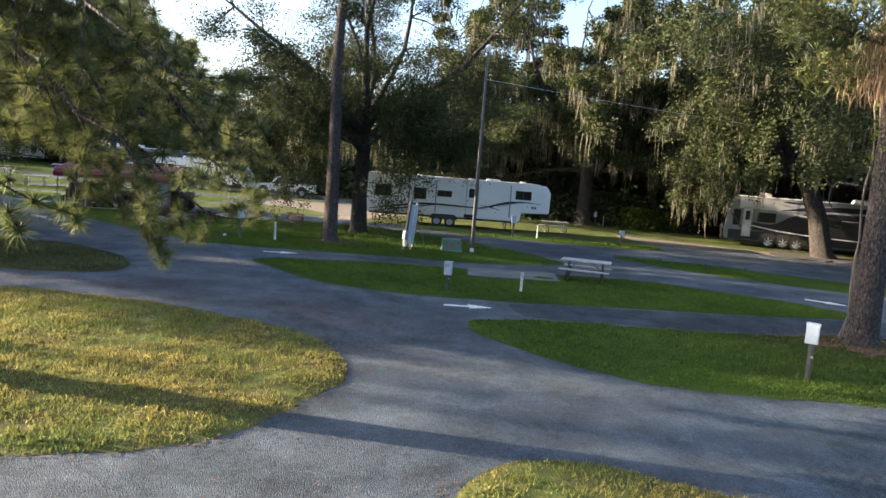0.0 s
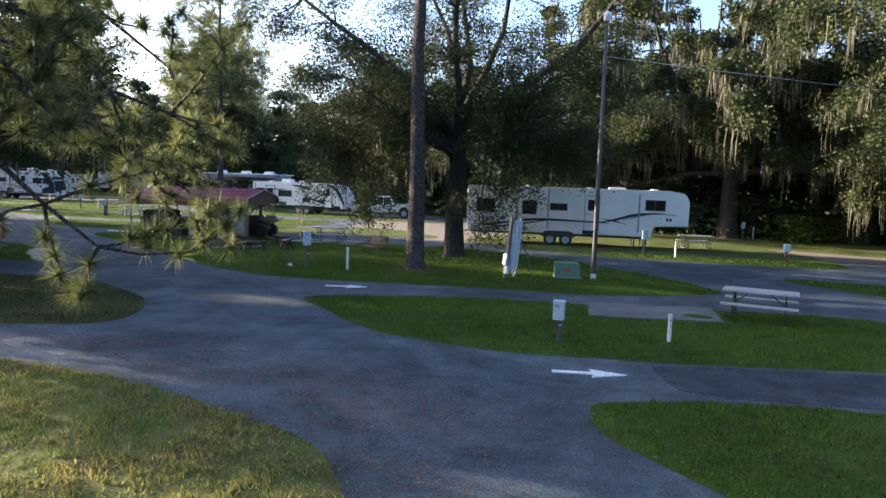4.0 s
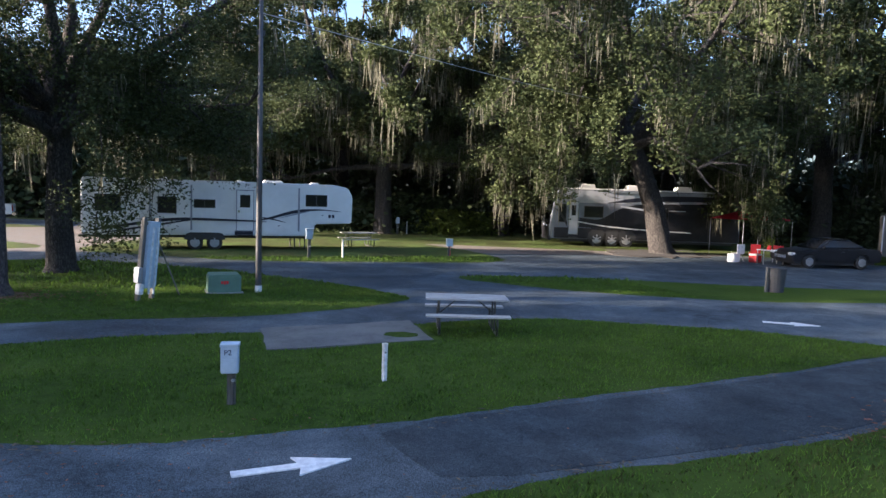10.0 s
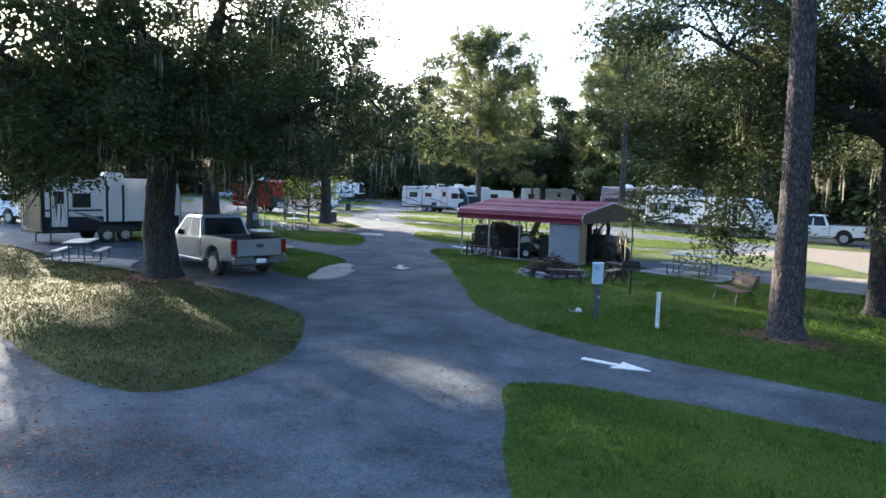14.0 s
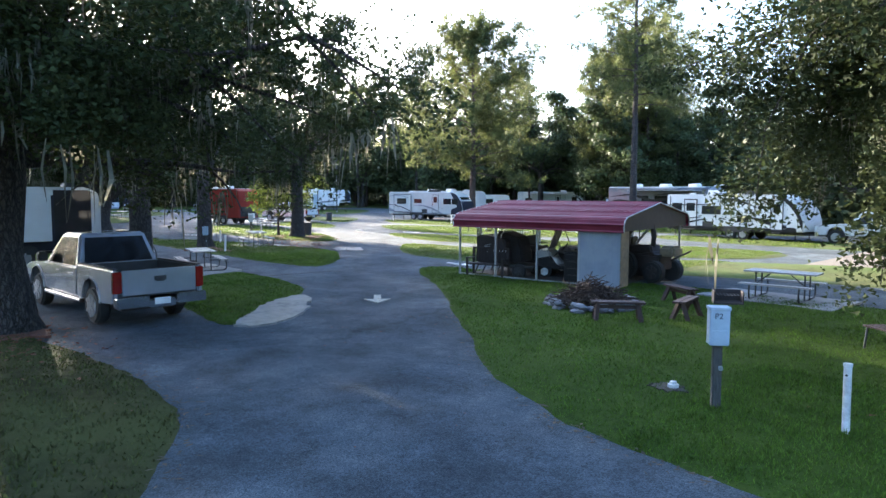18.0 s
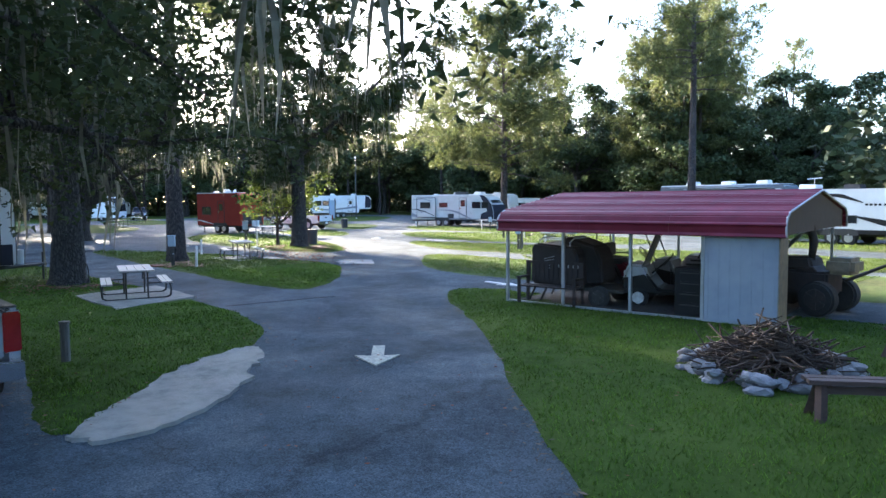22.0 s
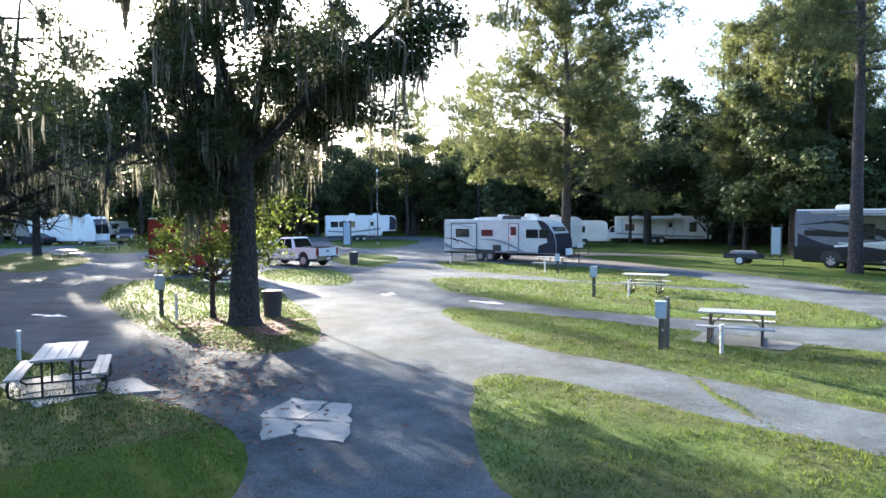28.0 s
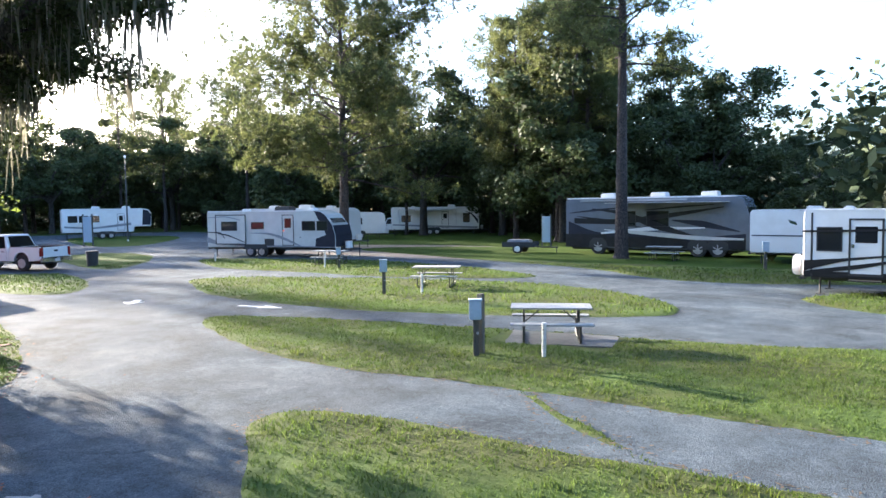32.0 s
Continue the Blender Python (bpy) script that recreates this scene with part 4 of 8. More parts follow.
blades("grass_blades", "short mown dry grass of the first site", -11, 9, 3, 17, 1000, 0.06, 0.024, 1, "dry_blade")
blades("grass_blades", "dry grass farther off on the first site", -30, -11, 4, 17, 160, 0.07, 0.04, 11, "dry_blade")
blades("grass_blades", "short mown grass under the vine-clad pine", 1, 16, 8, 19, 500, 0.06, 0.024, 8)
blades("grass_blades", "grass beyond the vine-clad pine", 16, 30, 8, 20, 90, 0.08, 0.05, 9)
blades("grass_blades", "thin olive grass under the big oak, tree shade in its colour", -34, -8, 17, 25, 260, 0.05, 0.03, 10, "shade_olive_blade")
blades("grass_blades", "thin olive grass round the vine-clad pine, tree shade in its colour", 3, 16, 8, 19, 500, 0.055, 0.024, 14, "shade_olive_blade")
blades("grass_blades", "grass beside the sandy patch", -34, -19, 25, 28, 240, 0.06, 0.032, 15)
blades("grass_blades", "short green grass of the middle sites", -8, 16, 19, 32, 620, 0.05, 0.02, 2)
blades("grass_blades", "short green grass round the carport", -33, -5, 27, 41, 620, 0.042, 0.018, 3)
blades("grass_blades", "yellowing grass under the tall pine", -44, -33, 27, 41, 420, 0.05, 0.022, 13, "worn_blade")
blades("grass_blades", "patchy grass of the last sites", -44, -16, 41, 57, 460, 0.05, 0.022, 4, "worn_blade")
blades("grass_blades", "grass of the farther sites", -62, -16, 57, 73, 70, 0.08, 0.05, 5, "worn_blade")
blades("grass_blades", "grass before the moss oaks", -5, 36, 32, 41, 60, 0.09, 0.06, 6)
blades("grass_blades", "grass of the west sites", -64, -44, 17, 57, 70, 0.08, 0.05, 7, "worn_blade")


def scatter(name, label, spots, size, mat, seed):
    """Fallen leaves and needles lying on the ground: spots are x, y, spread x, spread y, count."""
    rs = np.random.default_rng(seed)
    c = []
    for x, y, sx, sy, n in spots:
        p = np.stack([rs.normal(x, sx, n), rs.normal(y, sy, n)], 1)
        c.append(p)
    c = np.concatenate(c)
    d = turf(c[:, 0].copy(), c[:, 1].copy())
    z = np.where(d > 0, 0.05, 0.018)
    q = leaf_quads(np.concatenate([c, z[:, None]], 1), size, rs, flat=0.12)
    q[:, :, 2] = z[:, None] + 0.35 * (q[:, :, 2] - z[:, None])
    return tagged(quads(name, q, M[mat]), label, "fallen leaves", kind="stuff")


scatter("fallen_leaves", "reddish pine needles and leaves drifted on the asphalt",
        [(-3.5, 16.2, 2.2, 0.6, 1500), (-1, 15, 0.9, 0.6, 900), (-4, 18.2, 3, 0.8, 700), (0.5, 12.5, 0.8, 1.6, 500), (4.5, 14.5, 1.2, 0.5, 200), (-6.5, 18.5, 1.2, 1, 600), (-8.5, 17.3, 1.5, 0.5, 700), (-2.5, 10, 3, 3, 500), (-17, 30, 4, 3, 300), (-6.0, 22, 0.7, 1.2, 300)], 0.036, "litter", 21)
scatter("fallen_leaves", "brown oak leaves under the mossy oak",
        [(-42, 44.3, 1.8, 0.9, 1800), (-40, 43, 1.2, 0.6, 500), (-35.5, 40.5, 1.6, 0.7, 500), (-37, 41.8, 2, 0.6, 500), (-19.5, 23, 1.6, 0.9, 600), (-32, 30.8, 1.2, 0.7, 400), (12.3, 16.6, 1.2, 0.7, 900), (-3.9, 30.6, 0.9, 0.5, 500)], 0.07, "litter", 22)

# vine on the thick pine
VX, VY = 12.55, 16.8
vine = thing("climbing_vine", "leafy vine with a bare stem climbing the pine", "vine")
stem = [(VX - 0.22 + 0.06 * math.sin(k * 1.9) - (0.12 if k == 0 else 0.0), VY + 0.38 + 0.06 * math.cos(k * 1.4), 0.7 * k) for k in range(13)]
tubes("stem", [(stem, [0.042 - 0.002 * k for k in range(13)], 7)], M["vine_bark"], vine, "bare grey stem")
tubes("stem", [([(p[0] + 0.1 + 0.05 * math.sin(i), p[1] - 0.12, p[2]) for i, p in enumerate(stem[3:])], [0.03] * 10, 5)], M["vine_bark"], vine, "thin second stem")
rs = np.random.default_rng(33)
zz = rs.uniform(3.6, 8.4, 1500)
aa = rs.uniform(0, 2 * math.pi, 1500)
rr = 0.36 + np.abs(rs.normal(0, 0.07, 1500))
some = (np.sin(zz * 2.1 + aa) > 0.0) & (rs.uniform(3.6, 8.4, 1500) < zz + 0.6)
tagged(quads("leafage", leaf_quads(np.stack([VX + rr * np.cos(aa), VY + rr * np.sin(aa), zz], 1)[some], 0.08, rs), M["young_leaf"], vine, "small bright green leaves"), kind="stuff")
beard = np.stack([VX + rs.normal(0, 0.5, 420), VY + rs.normal(0, 0.5, 420), rs.uniform(6.6, 8.6, 420)], 1)
tagged(quads("dead_fronds", moss_quads(beard, rs, 0.25, 0.8, 0.012), M["tan"], vine, "wispy tan dead fronds"), kind="stuff")

# ragged rim of needles and dead grass along the lawn edges
rs = np.random.default_rng(44)
x, y = rs.uniform(-46, 16, 420000), rs.uniform(3, 60, 420000)
d = turf(x, y)
near_edge = (d > -0.42) & (d < 0.05) & (rs.uniform(0, 1, len(d)) < np.exp(-np.abs(d + 0.06) / 0.12) * (0.25 + 0.9 * patchy(x, y, 1.3)))
rim = np.stack([x, y, np.where(d > 0, 0.03, 0.006)], 1)[near_edge]
q = leaf_quads(rim, 0.045, rs, flat=0.12, long=2.2)
q[:, :, 2] = rim[:, None, 2] + 0.3 * np.abs(q[:, :, 2] - rim[:, None, 2])
tagged(quads("edge_litter", q, M["rim"]), "dead grass and needles along the lawn edges", "fallen leaves", kind="stuff")
# ---- paints and fittings ----
M["white"] = material("white_gelcoat", (0.78, 0.78, 0.76), 0.3, colour2=(0.7, 0.7, 0.68), scale=1.5, bump=0.05, big=(0.7, 0.69, 0.66), big_scale=0.5, coat=0.3)
M["cream"] = material("cream_gelcoat", (0.58, 0.57, 0.53), 0.35, colour2=(0.5, 0.49, 0.45), scale=1.5, coat=0.3)
M["silver"] = material("silver_paint", (0.45, 0.47, 0.5), 0.25, metal=0.3, colour2=(0.38, 0.4, 0.43), scale=2, coat=0.6)
M["slate"] = material("slate_blue_paint", (0.19, 0.21, 0.245), 0.25, metal=0.2, colour2=(0.16, 0.18, 0.21), scale=2, coat=0.6)
M["navy"] = material("navy_decal", (0.02, 0.022, 0.034), 0.5, colour2=(0.014, 0.016, 0.026), scale=3, spec=0.3)
M["black"] = material("black_paint", (0.01, 0.01, 0.012), 0.4, colour2=(0.016, 0.016, 0.018), scale=3, coat=0.15, spec=0.3)
M["greydecal"] = material("grey_decal", (0.25, 0.26, 0.28), 0.35, colour2=(0.2, 0.21, 0.23), scale=3)
# Tree shade on the cargo trailer is put into this dark grey.
M["dimgrey"] = material("dark_grey_sheet", (0.045, 0.042, 0.04), 0.55, colour2=(0.045, 0.044, 0.043), scale=3)
M["trim"] = material("black_trim", (0.025, 0.025, 0.025), 0.6, colour2=(0.035, 0.035, 0.035), scale=8)
M["glass"] = material("tinted_glass", (0.012, 0.014, 0.016), 0.08, colour2=(0.02, 0.022, 0.024), scale=0.5, spec=0.4)
M["rubber"] = material("tyre_rubber", (0.022, 0.022, 0.022), 0.85, colour2=(0.035, 0.033, 0.03), scale=10, bump=0.3)
M["alloy"] = material("alloy", (0.55, 0.55, 0.56), 0.35, metal=0.8, colour2=(0.4, 0.4, 0.41), scale=6)
M["chrome"] = material("chrome", (0.7, 0.7, 0.72), 0.15, metal=1.0, colour2=(0.6, 0.6, 0.62), scale=4)
M["redlamp"] = material("red_lens", (0.22, 0.008, 0.008), 0.2, colour2=(0.16, 0.006, 0.006), scale=5, coat=0.5)
M["lens"] = material("clear_lens", (0.7, 0.7, 0.68), 0.1, colour2=(0.6, 0.6, 0.58), scale=5, coat=0.5)
M["ram"] = material("silver_grey_paint", (0.38, 0.395, 0.42), 0.22, metal=0.5, colour2=(0.34, 0.355, 0.38), scale=2, coat=0.7)
M["redpaint"] = material("orange_red_paint", (0.3, 0.036, 0.022), 0.6, colour2=(0.25, 0.03, 0.018), scale=2, spec=0.2)
M["maroon"] = material("maroon_sheet_metal", (0.17, 0.014, 0.03), 0.4, metal=0.1, colour2=(0.13, 0.011, 0.024), scale=1.5, bump=0.08, spec=0.35, big=(0.2, 0.022, 0.042), big_scale=0.7)
M["galv"] = material("galvanised_steel", (0.42, 0.44, 0.46), 0.45, metal=0.6, colour2=(0.34, 0.36, 0.38), scale=12, bump=0.05)
M["steel"] = material("black_steel_tube", (0.02, 0.022, 0.02), 0.45, colour2=(0.03, 0.03, 0.028), scale=12)
M["tabletop"] = material("weathered_white_tabletop", (0.36, 0.36, 0.35), 0.6, colour2=(0.26, 0.26, 0.25), scale=7, bump=0.15, big=(0.36, 0.36, 0.33), big_scale=1.5)
M["bluebox"] = material("pale_blue_painted_steel", (0.4, 0.48, 0.54), 0.5, colour2=(0.33, 0.41, 0.47), scale=8, bump=0.1)
M["darkpost"] = material("dark_timber", (0.1, 0.096, 0.085), 0.85, colour2=(0.045, 0.043, 0.038), scale=12, bump=0.5, stretch=(3, 3, 0.4))
M["post"] = material("weathered_timber", (0.14, 0.13, 0.11), 0.85, colour2=(0.08, 0.075, 0.065), scale=12, bump=0.5, stretch=(3, 3, 0.4))
M["whitepost"] = material("chipped_white_paint", (0.7, 0.7, 0.68), 0.7, colour2=(0.42, 0.41, 0.38), scale=9, bump=0.2)
M["green"] = material("transformer_green", (0.09, 0.17, 0.12), 0.5, colour2=(0.075, 0.14, 0.1), scale=4)
M["plastic"] = material("dark_plastic", (0.03, 0.032, 0.035), 0.6, colour2=(0.045, 0.045, 0.047), scale=6, bump=0.1)
M["benchwood"] = material("red_brown_planks", (0.07, 0.038, 0.03), 0.75, colour2=(0.042, 0.024, 0.02), scale=8, bump=0.3, stretch=(0.4, 3, 3))
M["stone"] = material("field_stone", (0.2, 0.2, 0.21), 0.85, colour2=(0.11, 0.11, 0.12), scale=6, bump=0.5, vary=0.4)
M["brush"] = material("dry_brush", (0.065, 0.042, 0.03), 0.9, colour2=(0.04, 0.027, 0.02), scale=6, island=0.4)
M["rust"] = material("rusted_dark_machine", (0.05, 0.035, 0.03), 0.7, colour2=(0.025, 0.022, 0.022), scale=5, bump=0.2)
M["yellow"] = material("worn_machine_tan", (0.26, 0.2, 0.13), 0.6, colour2=(0.16, 0.13, 0.09), scale=6)
M["canvas"] = material("dark_brown_canvas", (0.024, 0.018, 0.017), 0.8, colour2=(0.035, 0.027, 0.025), scale=5, bump=0.3)
M["redcloth"] = material("red_canvas", (0.45, 0.012, 0.03), 0.75, colour2=(0.35, 0.01, 0.025), scale=4, through_light=0.3)
M["ink"] = material("black_ink", (0.01, 0.012, 0.03), 0.6, colour2=(0.02, 0.02, 0.04), scale=5)
M["redmark"] = material("red_marking", (0.6, 0.03, 0.03), 0.6, colour2=(0.5, 0.02, 0.02), scale=5)
M["wallsheet"] = material("blue_grey_wall_sheet", (0.26, 0.3, 0.36), 0.5, colour2=(0.22, 0.26, 0.31), scale=3, bump=0.08, big=(0.3, 0.33, 0.37), big_scale=0.9)
M["gable"] = material("brown_gable_sheet", (0.06, 0.048, 0.044), 0.6, colour2=(0.045, 0.036, 0.034), scale=4)
M["awning"] = material("awning_fabric", (0.5, 0.5, 0.5), 0.8, colour2=(0.4, 0.4, 0.4), scale=5)


def side_panel(name, corners, y, thick, mat, parent, label="", bevel=0.0):
    """A flat plate standing in the xz plane, from y outwards (towards -y) by thick."""
    bm = bmesh.new()
    a = [bm.verts.new((x, y, z)) for x, z in corners]
    b = [bm.verts.new((x, y - thick, z)) for x, z in corners]
    n = len(a)
    bm.faces.new(a[::-1] if thick > 0 else a)
    bm.faces.new(b if thick > 0 else b[::-1])
    for i in range(n):
        bm.faces.new((a[i], a[(i + 1) % n], b[(i + 1) % n], b[i]))
    bmesh.ops.recalc_face_normals(bm, faces=bm.faces)
    return part(name, bm, mat, parent, label)


def profile(corners, y0, y1, bevel=0.06, seg=3):
    """A solid with an outline in xz, stretched from y0 to y1, its edges rounded."""
    bm = bmesh.new()
    a = [bm.verts.new((x, y0, z)) for x, z in corners]
    b = [bm.verts.new((x, y1, z)) for x, z in corners]
    n = len(a)
    bm.faces.new(a)
    bm.faces.new(b[::-1])
    for i in range(n):
        bm.faces.new((a[i], b[i], b[(i + 1) % n], a[(i + 1) % n]))
    bmesh.ops.recalc_face_normals(bm, faces=bm.faces)
    if bevel:
        bmesh.ops.bevel(bm, geom=[e for e in bm.edges], offset=bevel, segments=seg, affect="EDGES", clamp_overlap=True)
    return bm


def ring_panel(x0, x1, z0, z1, y, w, thick):
    """A rectangular frame in the xz plane."""
    bm = bmesh.new()
    for a in ((x0, x1, z0, z0 + w), (x0, x1, z1 - w, z1), (x0, x0 + w, z0 + w, z1 - w), (x1 - w, x1, z0 + w, z1 - w)):
        box(bm, a[0], a[1], y - thick, y, a[2], a[3])
    return bm


def wheel(parent, x, y, r, wide=0.24, rim="alloy", out=-1):
    """Tyre and rim as parts; the rim looks towards -y for out=-1."""
    bm = bmesh.new()
    m = Matrix.Translation((x, y, r)) @ Matrix.Rotation(math.pi / 2, 4, "X")
    bmesh.ops.create_cone(bm, cap_ends=True, segments=28, radius1=r, radius2=r, depth=wide, matrix=m)
    bmesh.ops.bevel(bm, geom=[e for e in bm.edges if len(e.link_faces) == 2 and e.calc_face_angle(0) > 1], offset=r * 0.12, segments=3, affect="EDGES")
    t = part("wheel", bm, M["rubber"], parent, "black tyre", smooth=False)
    bm = bmesh.new()
    face = y + out * wide / 2
    for ra, dep in ((r * 0.62, 0.03), (r * 0.2, 0.07)):
        bmesh.ops.create_cone(bm, cap_ends=True, segments=24, radius1=ra, radius2=ra * 0.92, depth=dep, matrix=Matrix.Translation((x, face, r)) @ Matrix.Rotation(math.pi / 2, 4, "X"))
    for k in range(6):
        a = k * math.pi / 3
        box(bm, -0.03, 0.03, -0.025, 0.025, r * 0.15, r * 0.6, turn=Matrix.Translation((x, face + out * 0.012, r)) @ Matrix.Rotation(a, 4, "Y"))
    part("rim", bm, M[rim], t, "bright metal rim")
    return t


def window(parent, x0, x1, z0, z1, y, split=False, frame_mat="trim", name="window"):
    w = part(name, boxes((x0, x1, y - 0.012, y, z0, z1), bevel=0.005), M["glass"], parent, "dark tinted pane")
    part("window_frame", ring_panel(x0 - 0.03, x1 + 0.03, z0 - 0.03, z1 + 0.03, y - 0.001, 0.035, 0.022), M[frame_mat], w)
    if split:
        c = (x0 + x1) / 2
        part("mullion", boxes((c - 0.02, c + 0.02, y - 0.024, y - 0.002, z0, z1)), M[frame_mat], w)
    return w


def band(parent, pts, y, mat, name="stripe", thick=0.006, label=""):
    """A painted sweep on the side: points of x, lower z, upper z, smoothed."""
    xs = [p[0] for p in pts]
    f = np.linspace(0, 1, 25)
    t = np.linspace(0, 1, len(pts))
    c = [np.interp(f, t, [p[k] for p in pts]) for k in range(3)]
    for _ in range(2):
        c = [np.convolve(np.pad(v, 2, mode="reflect", reflect_type="odd"), [0.1, 0.2, 0.4, 0.2, 0.1], "valid") for v in c]
    poly = [(c[0][i], c[1][i]) for i in range(25)] + [(c[0][i], max(c[2][i], c[1][i] + 0.004)) for i in range(24, -1, -1)]
    vs = [(x, y, z) for x, z in poly] + [(x, y - thick, z) for x, z in poly]
    n = 50
    fs = []
    for i in range(24):
        j = n - 1 - i
        fs.append((n + i, n + i + 1, n + j - 1, n + j))
    fs += [(i, (i + 1) % n, n + (i + 1) % n, n + i) for i in range(n)]
    return link_mesh(name, vs, fs, M[mat], parent, label)


def rv_door(parent, x0, x1, z0, z1, y, mat="white", glass=True, frame_mat="trim"):
    d = part("door", boxes((x0, x1, y - 0.025, y, z0, z1), bevel=0.01), M[mat], parent, "entry door")
    part("door_frame", ring_panel(x0 - 0.04, x1 + 0.04, z0 - 0.03, z1 + 0.04, y - 0.001, 0.04, 0.03), M[frame_mat], d)
    if glass:
        part("door_window", boxes((x0 + 0.14, x1 - 0.14, y - 0.032, y - 0.02, z0 + (z1 - z0) * 0.58, z1 - 0.2), bevel=0.005), M["glass"], d)
    part("handle", boxes((x0 + 0.04, x0 + 0.13, y - 0.06, y - 0.02, z0 + 0.85, z0 + 0.97), bevel=0.01), M["chrome"], d)
    part("step", boxes((x0, x1, y - 0.35, y - 0.03, z0 - 0.22, z0 - 0.18)), M["trim"], d)
    return d


def roof_gear(parent, units, z, mats=("white",)):
    for i, (x, l, w, h) in enumerate(units):
        bm = profile([(x, z - 0.03), (x + 0.08, z + h), (x + l - 0.05, z + h * 0.9), (x + l, z - 0.03)], -w / 2, w / 2, 0.04, 2)
        part("roof_unit", bm, M[mats[i % len(mats)]], parent, "moulded rooftop air unit or vent")


def hatch(parent, x0, x1, z0, z1, y, mat="white"):
    h = part("storage_hatch", boxes((x0, x1, y - 0.012, y, z0, z1), bevel=0.004), M[mat], parent)
    part("latch", boxes(((x0 + x1) / 2 - 0.04, (x0 + x1) / 2 + 0.04, y - 0.024, y - 0.01, z1 - 0.08, z1 - 0.04)), M["trim"], h)


def ladder(parent, x, y, z0, z1):
    bm = bmesh.new()
    for dy in (-0.18, 0.18):
        rod(bm, (x, y + dy, z0), (x, y + dy, z1), 0.015)
    for k in range(int((z1 - z0) / 0.3) + 1):
        rod(bm, (x, y - 0.18, z0 + 0.3 * k), (x, y + 0.18, z0 + 0.3 * k), 0.012)
    part("ladder", bm, M["alloy"], parent)


def jack(parent, x, y, top):
    bm = bmesh.new()
    rod(bm, (x, y, 0), (x, y, top), 0.035)
    box(bm, x - 0.12, x + 0.12, y - 0.12, y + 0.12, -0.01, 0.02)
    part("jack", bm, M["trim"], parent)


def trailer(name, label, l, h, wheels, floor=0.62, w=2.44, rim="alloy", body="white", nose="travel", roof="white", low="", category="travel trailer"):
    """The shell of a towed trailer; rear at x=0, the seen side towards -y."""
    t = thing(name, label, category)
    if nose == "fifth":
        out = [(0, floor), (0, h - 0.1), (0.12, h), (l - 0.9, h), (l - 0.25, h - 0.12), (l, h - 0.55), (l - 0.03, 1.36), (l - 1.85, 1.3), (l - 1.95, floor)]
    elif nose == "slope":
        out = [(0, floor), (0, h - 0.06), (0.08, h), (l - 1.5, h), (l - 0.75, h - 0.25), (l - 0.2, h - 0.95), (l, h - 1.6), (l, floor + 0.05)]
    else:
        out = [(0, floor), (0, h - 0.06), (0.08, h), (l - 0.5, h), (l - 0.1, h - 0.2), (l, h - 0.7), (l, floor)]
    part("body", profile(out, -w / 2, w / 2, 0.05), M[body], t, "smooth panelled shell")
    top = l - (0.95 if nose == "fifth" else 1.55 if nose == "slope" else 0.6)
    bm = boxes((0.1, top, -w / 2 - 0.015, w / 2 + 0.015, h - 0.05, h + 0.015), bevel=0.015)
    part("roof_edge", bm, M[roof], t, "pale roof membrane with a gutter rail")
    part("chassis", boxes((0.2, l - (2.2 if nose == "fifth" else 0.2), -0.8, 0.8, floor - 0.14, floor)), M["trim"], t)
    for x in wheels:
        wheel(t, x, -w / 2 + 0.14, 0.36, rim=rim)
        wheel(t, x, w / 2 - 0.14, 0.36, out=1)
    x0, x1 = min(wheels) - 0.5, max(wheels) + 0.5
    side_panel("wheel_arch", [(x0, 0.5), (x0 + 0.12, 0.78), (x0 + 0.3, 0.84), (x1 - 0.3, 0.84), (x1 - 0.12, 0.78), (x1, 0.5)], -w / 2 - 0.002, 0.012, M["trim"], t)
    if nose != "fifth":
        bm = bmesh.new()
        for s in (-0.75, 0.75):
            rod(bm, (l - 0.3, s, floor - 0.1), (l + 1.2, 0, floor - 0.1), 0.05, n=6)
        rod(bm, (l + 1.1, 0, 0), (l + 1.1, 0, 0.9), 0.035)
        part("tongue", bm, M["trim"], t)
        bm = bmesh.new()
        for s in (-0.2, 0.2):
            rod(bm, (l + 0.35, s, floor - 0.05), (l + 0.35, s, floor + 0.4), 0.15, n=12)
        part("gas_bottles", bm, M["white"], t)
    else:
        jack(t, l - 2.3, -0.9, floor)
        jack(t, l - 2.3, 0.9, floor)
    for x in (0.5, l - (2.8 if nose == "fifth" else 0.6)):
        jack(t, x, -0.9, floor)
        jack(t, x, 0.9, floor)
    part("bumper", boxes((-0.12, 0.0, -1.0, 1.0, floor - 0.12, floor - 0.02)), M["trim"], t)
    for s in (-1.0, 0.85):
        part("tail_lamp", boxes((-0.03, 0.0, s, s + 0.15, floor + 0.1, floor + 0.5), bevel=0.01), M["redlamp"], t)
    ladder(t, -0.06, 0.7, floor + 0.1, h)
    return t


W2 = -1.22
# white fifth wheel parked before the moss oaks
f = trailer("fifth_wheel_trailer", "long white fifth-wheel trailer with dark swoosh stripes", 12.2, 3.25, (4.78, 5.65), floor=0.7, rim="galv", nose="fifth", category="fifth wheel")
part("slide_out", boxes((2.8, 4.65, W2 - 0.12, W2, 0.95, 3.0), bevel=0.02), M["white"], f)
part("slide_out", boxes((4.65, 9.6, W2 - 0.03, W2, 2.85, 3.05), bevel=0.01), M["white"], f)
for x in (2.85, 4.62, 9.55):
    part("corner_trim", boxes((x - 0.04, x + 0.04, W2 - 0.14 if x < 5 else W2 - 0.05, W2, 0.95, 3.05)), M["greydecal"], f)
window(f, 3.2, 3.95, 1.75, 2.45, W2 - 0.12)
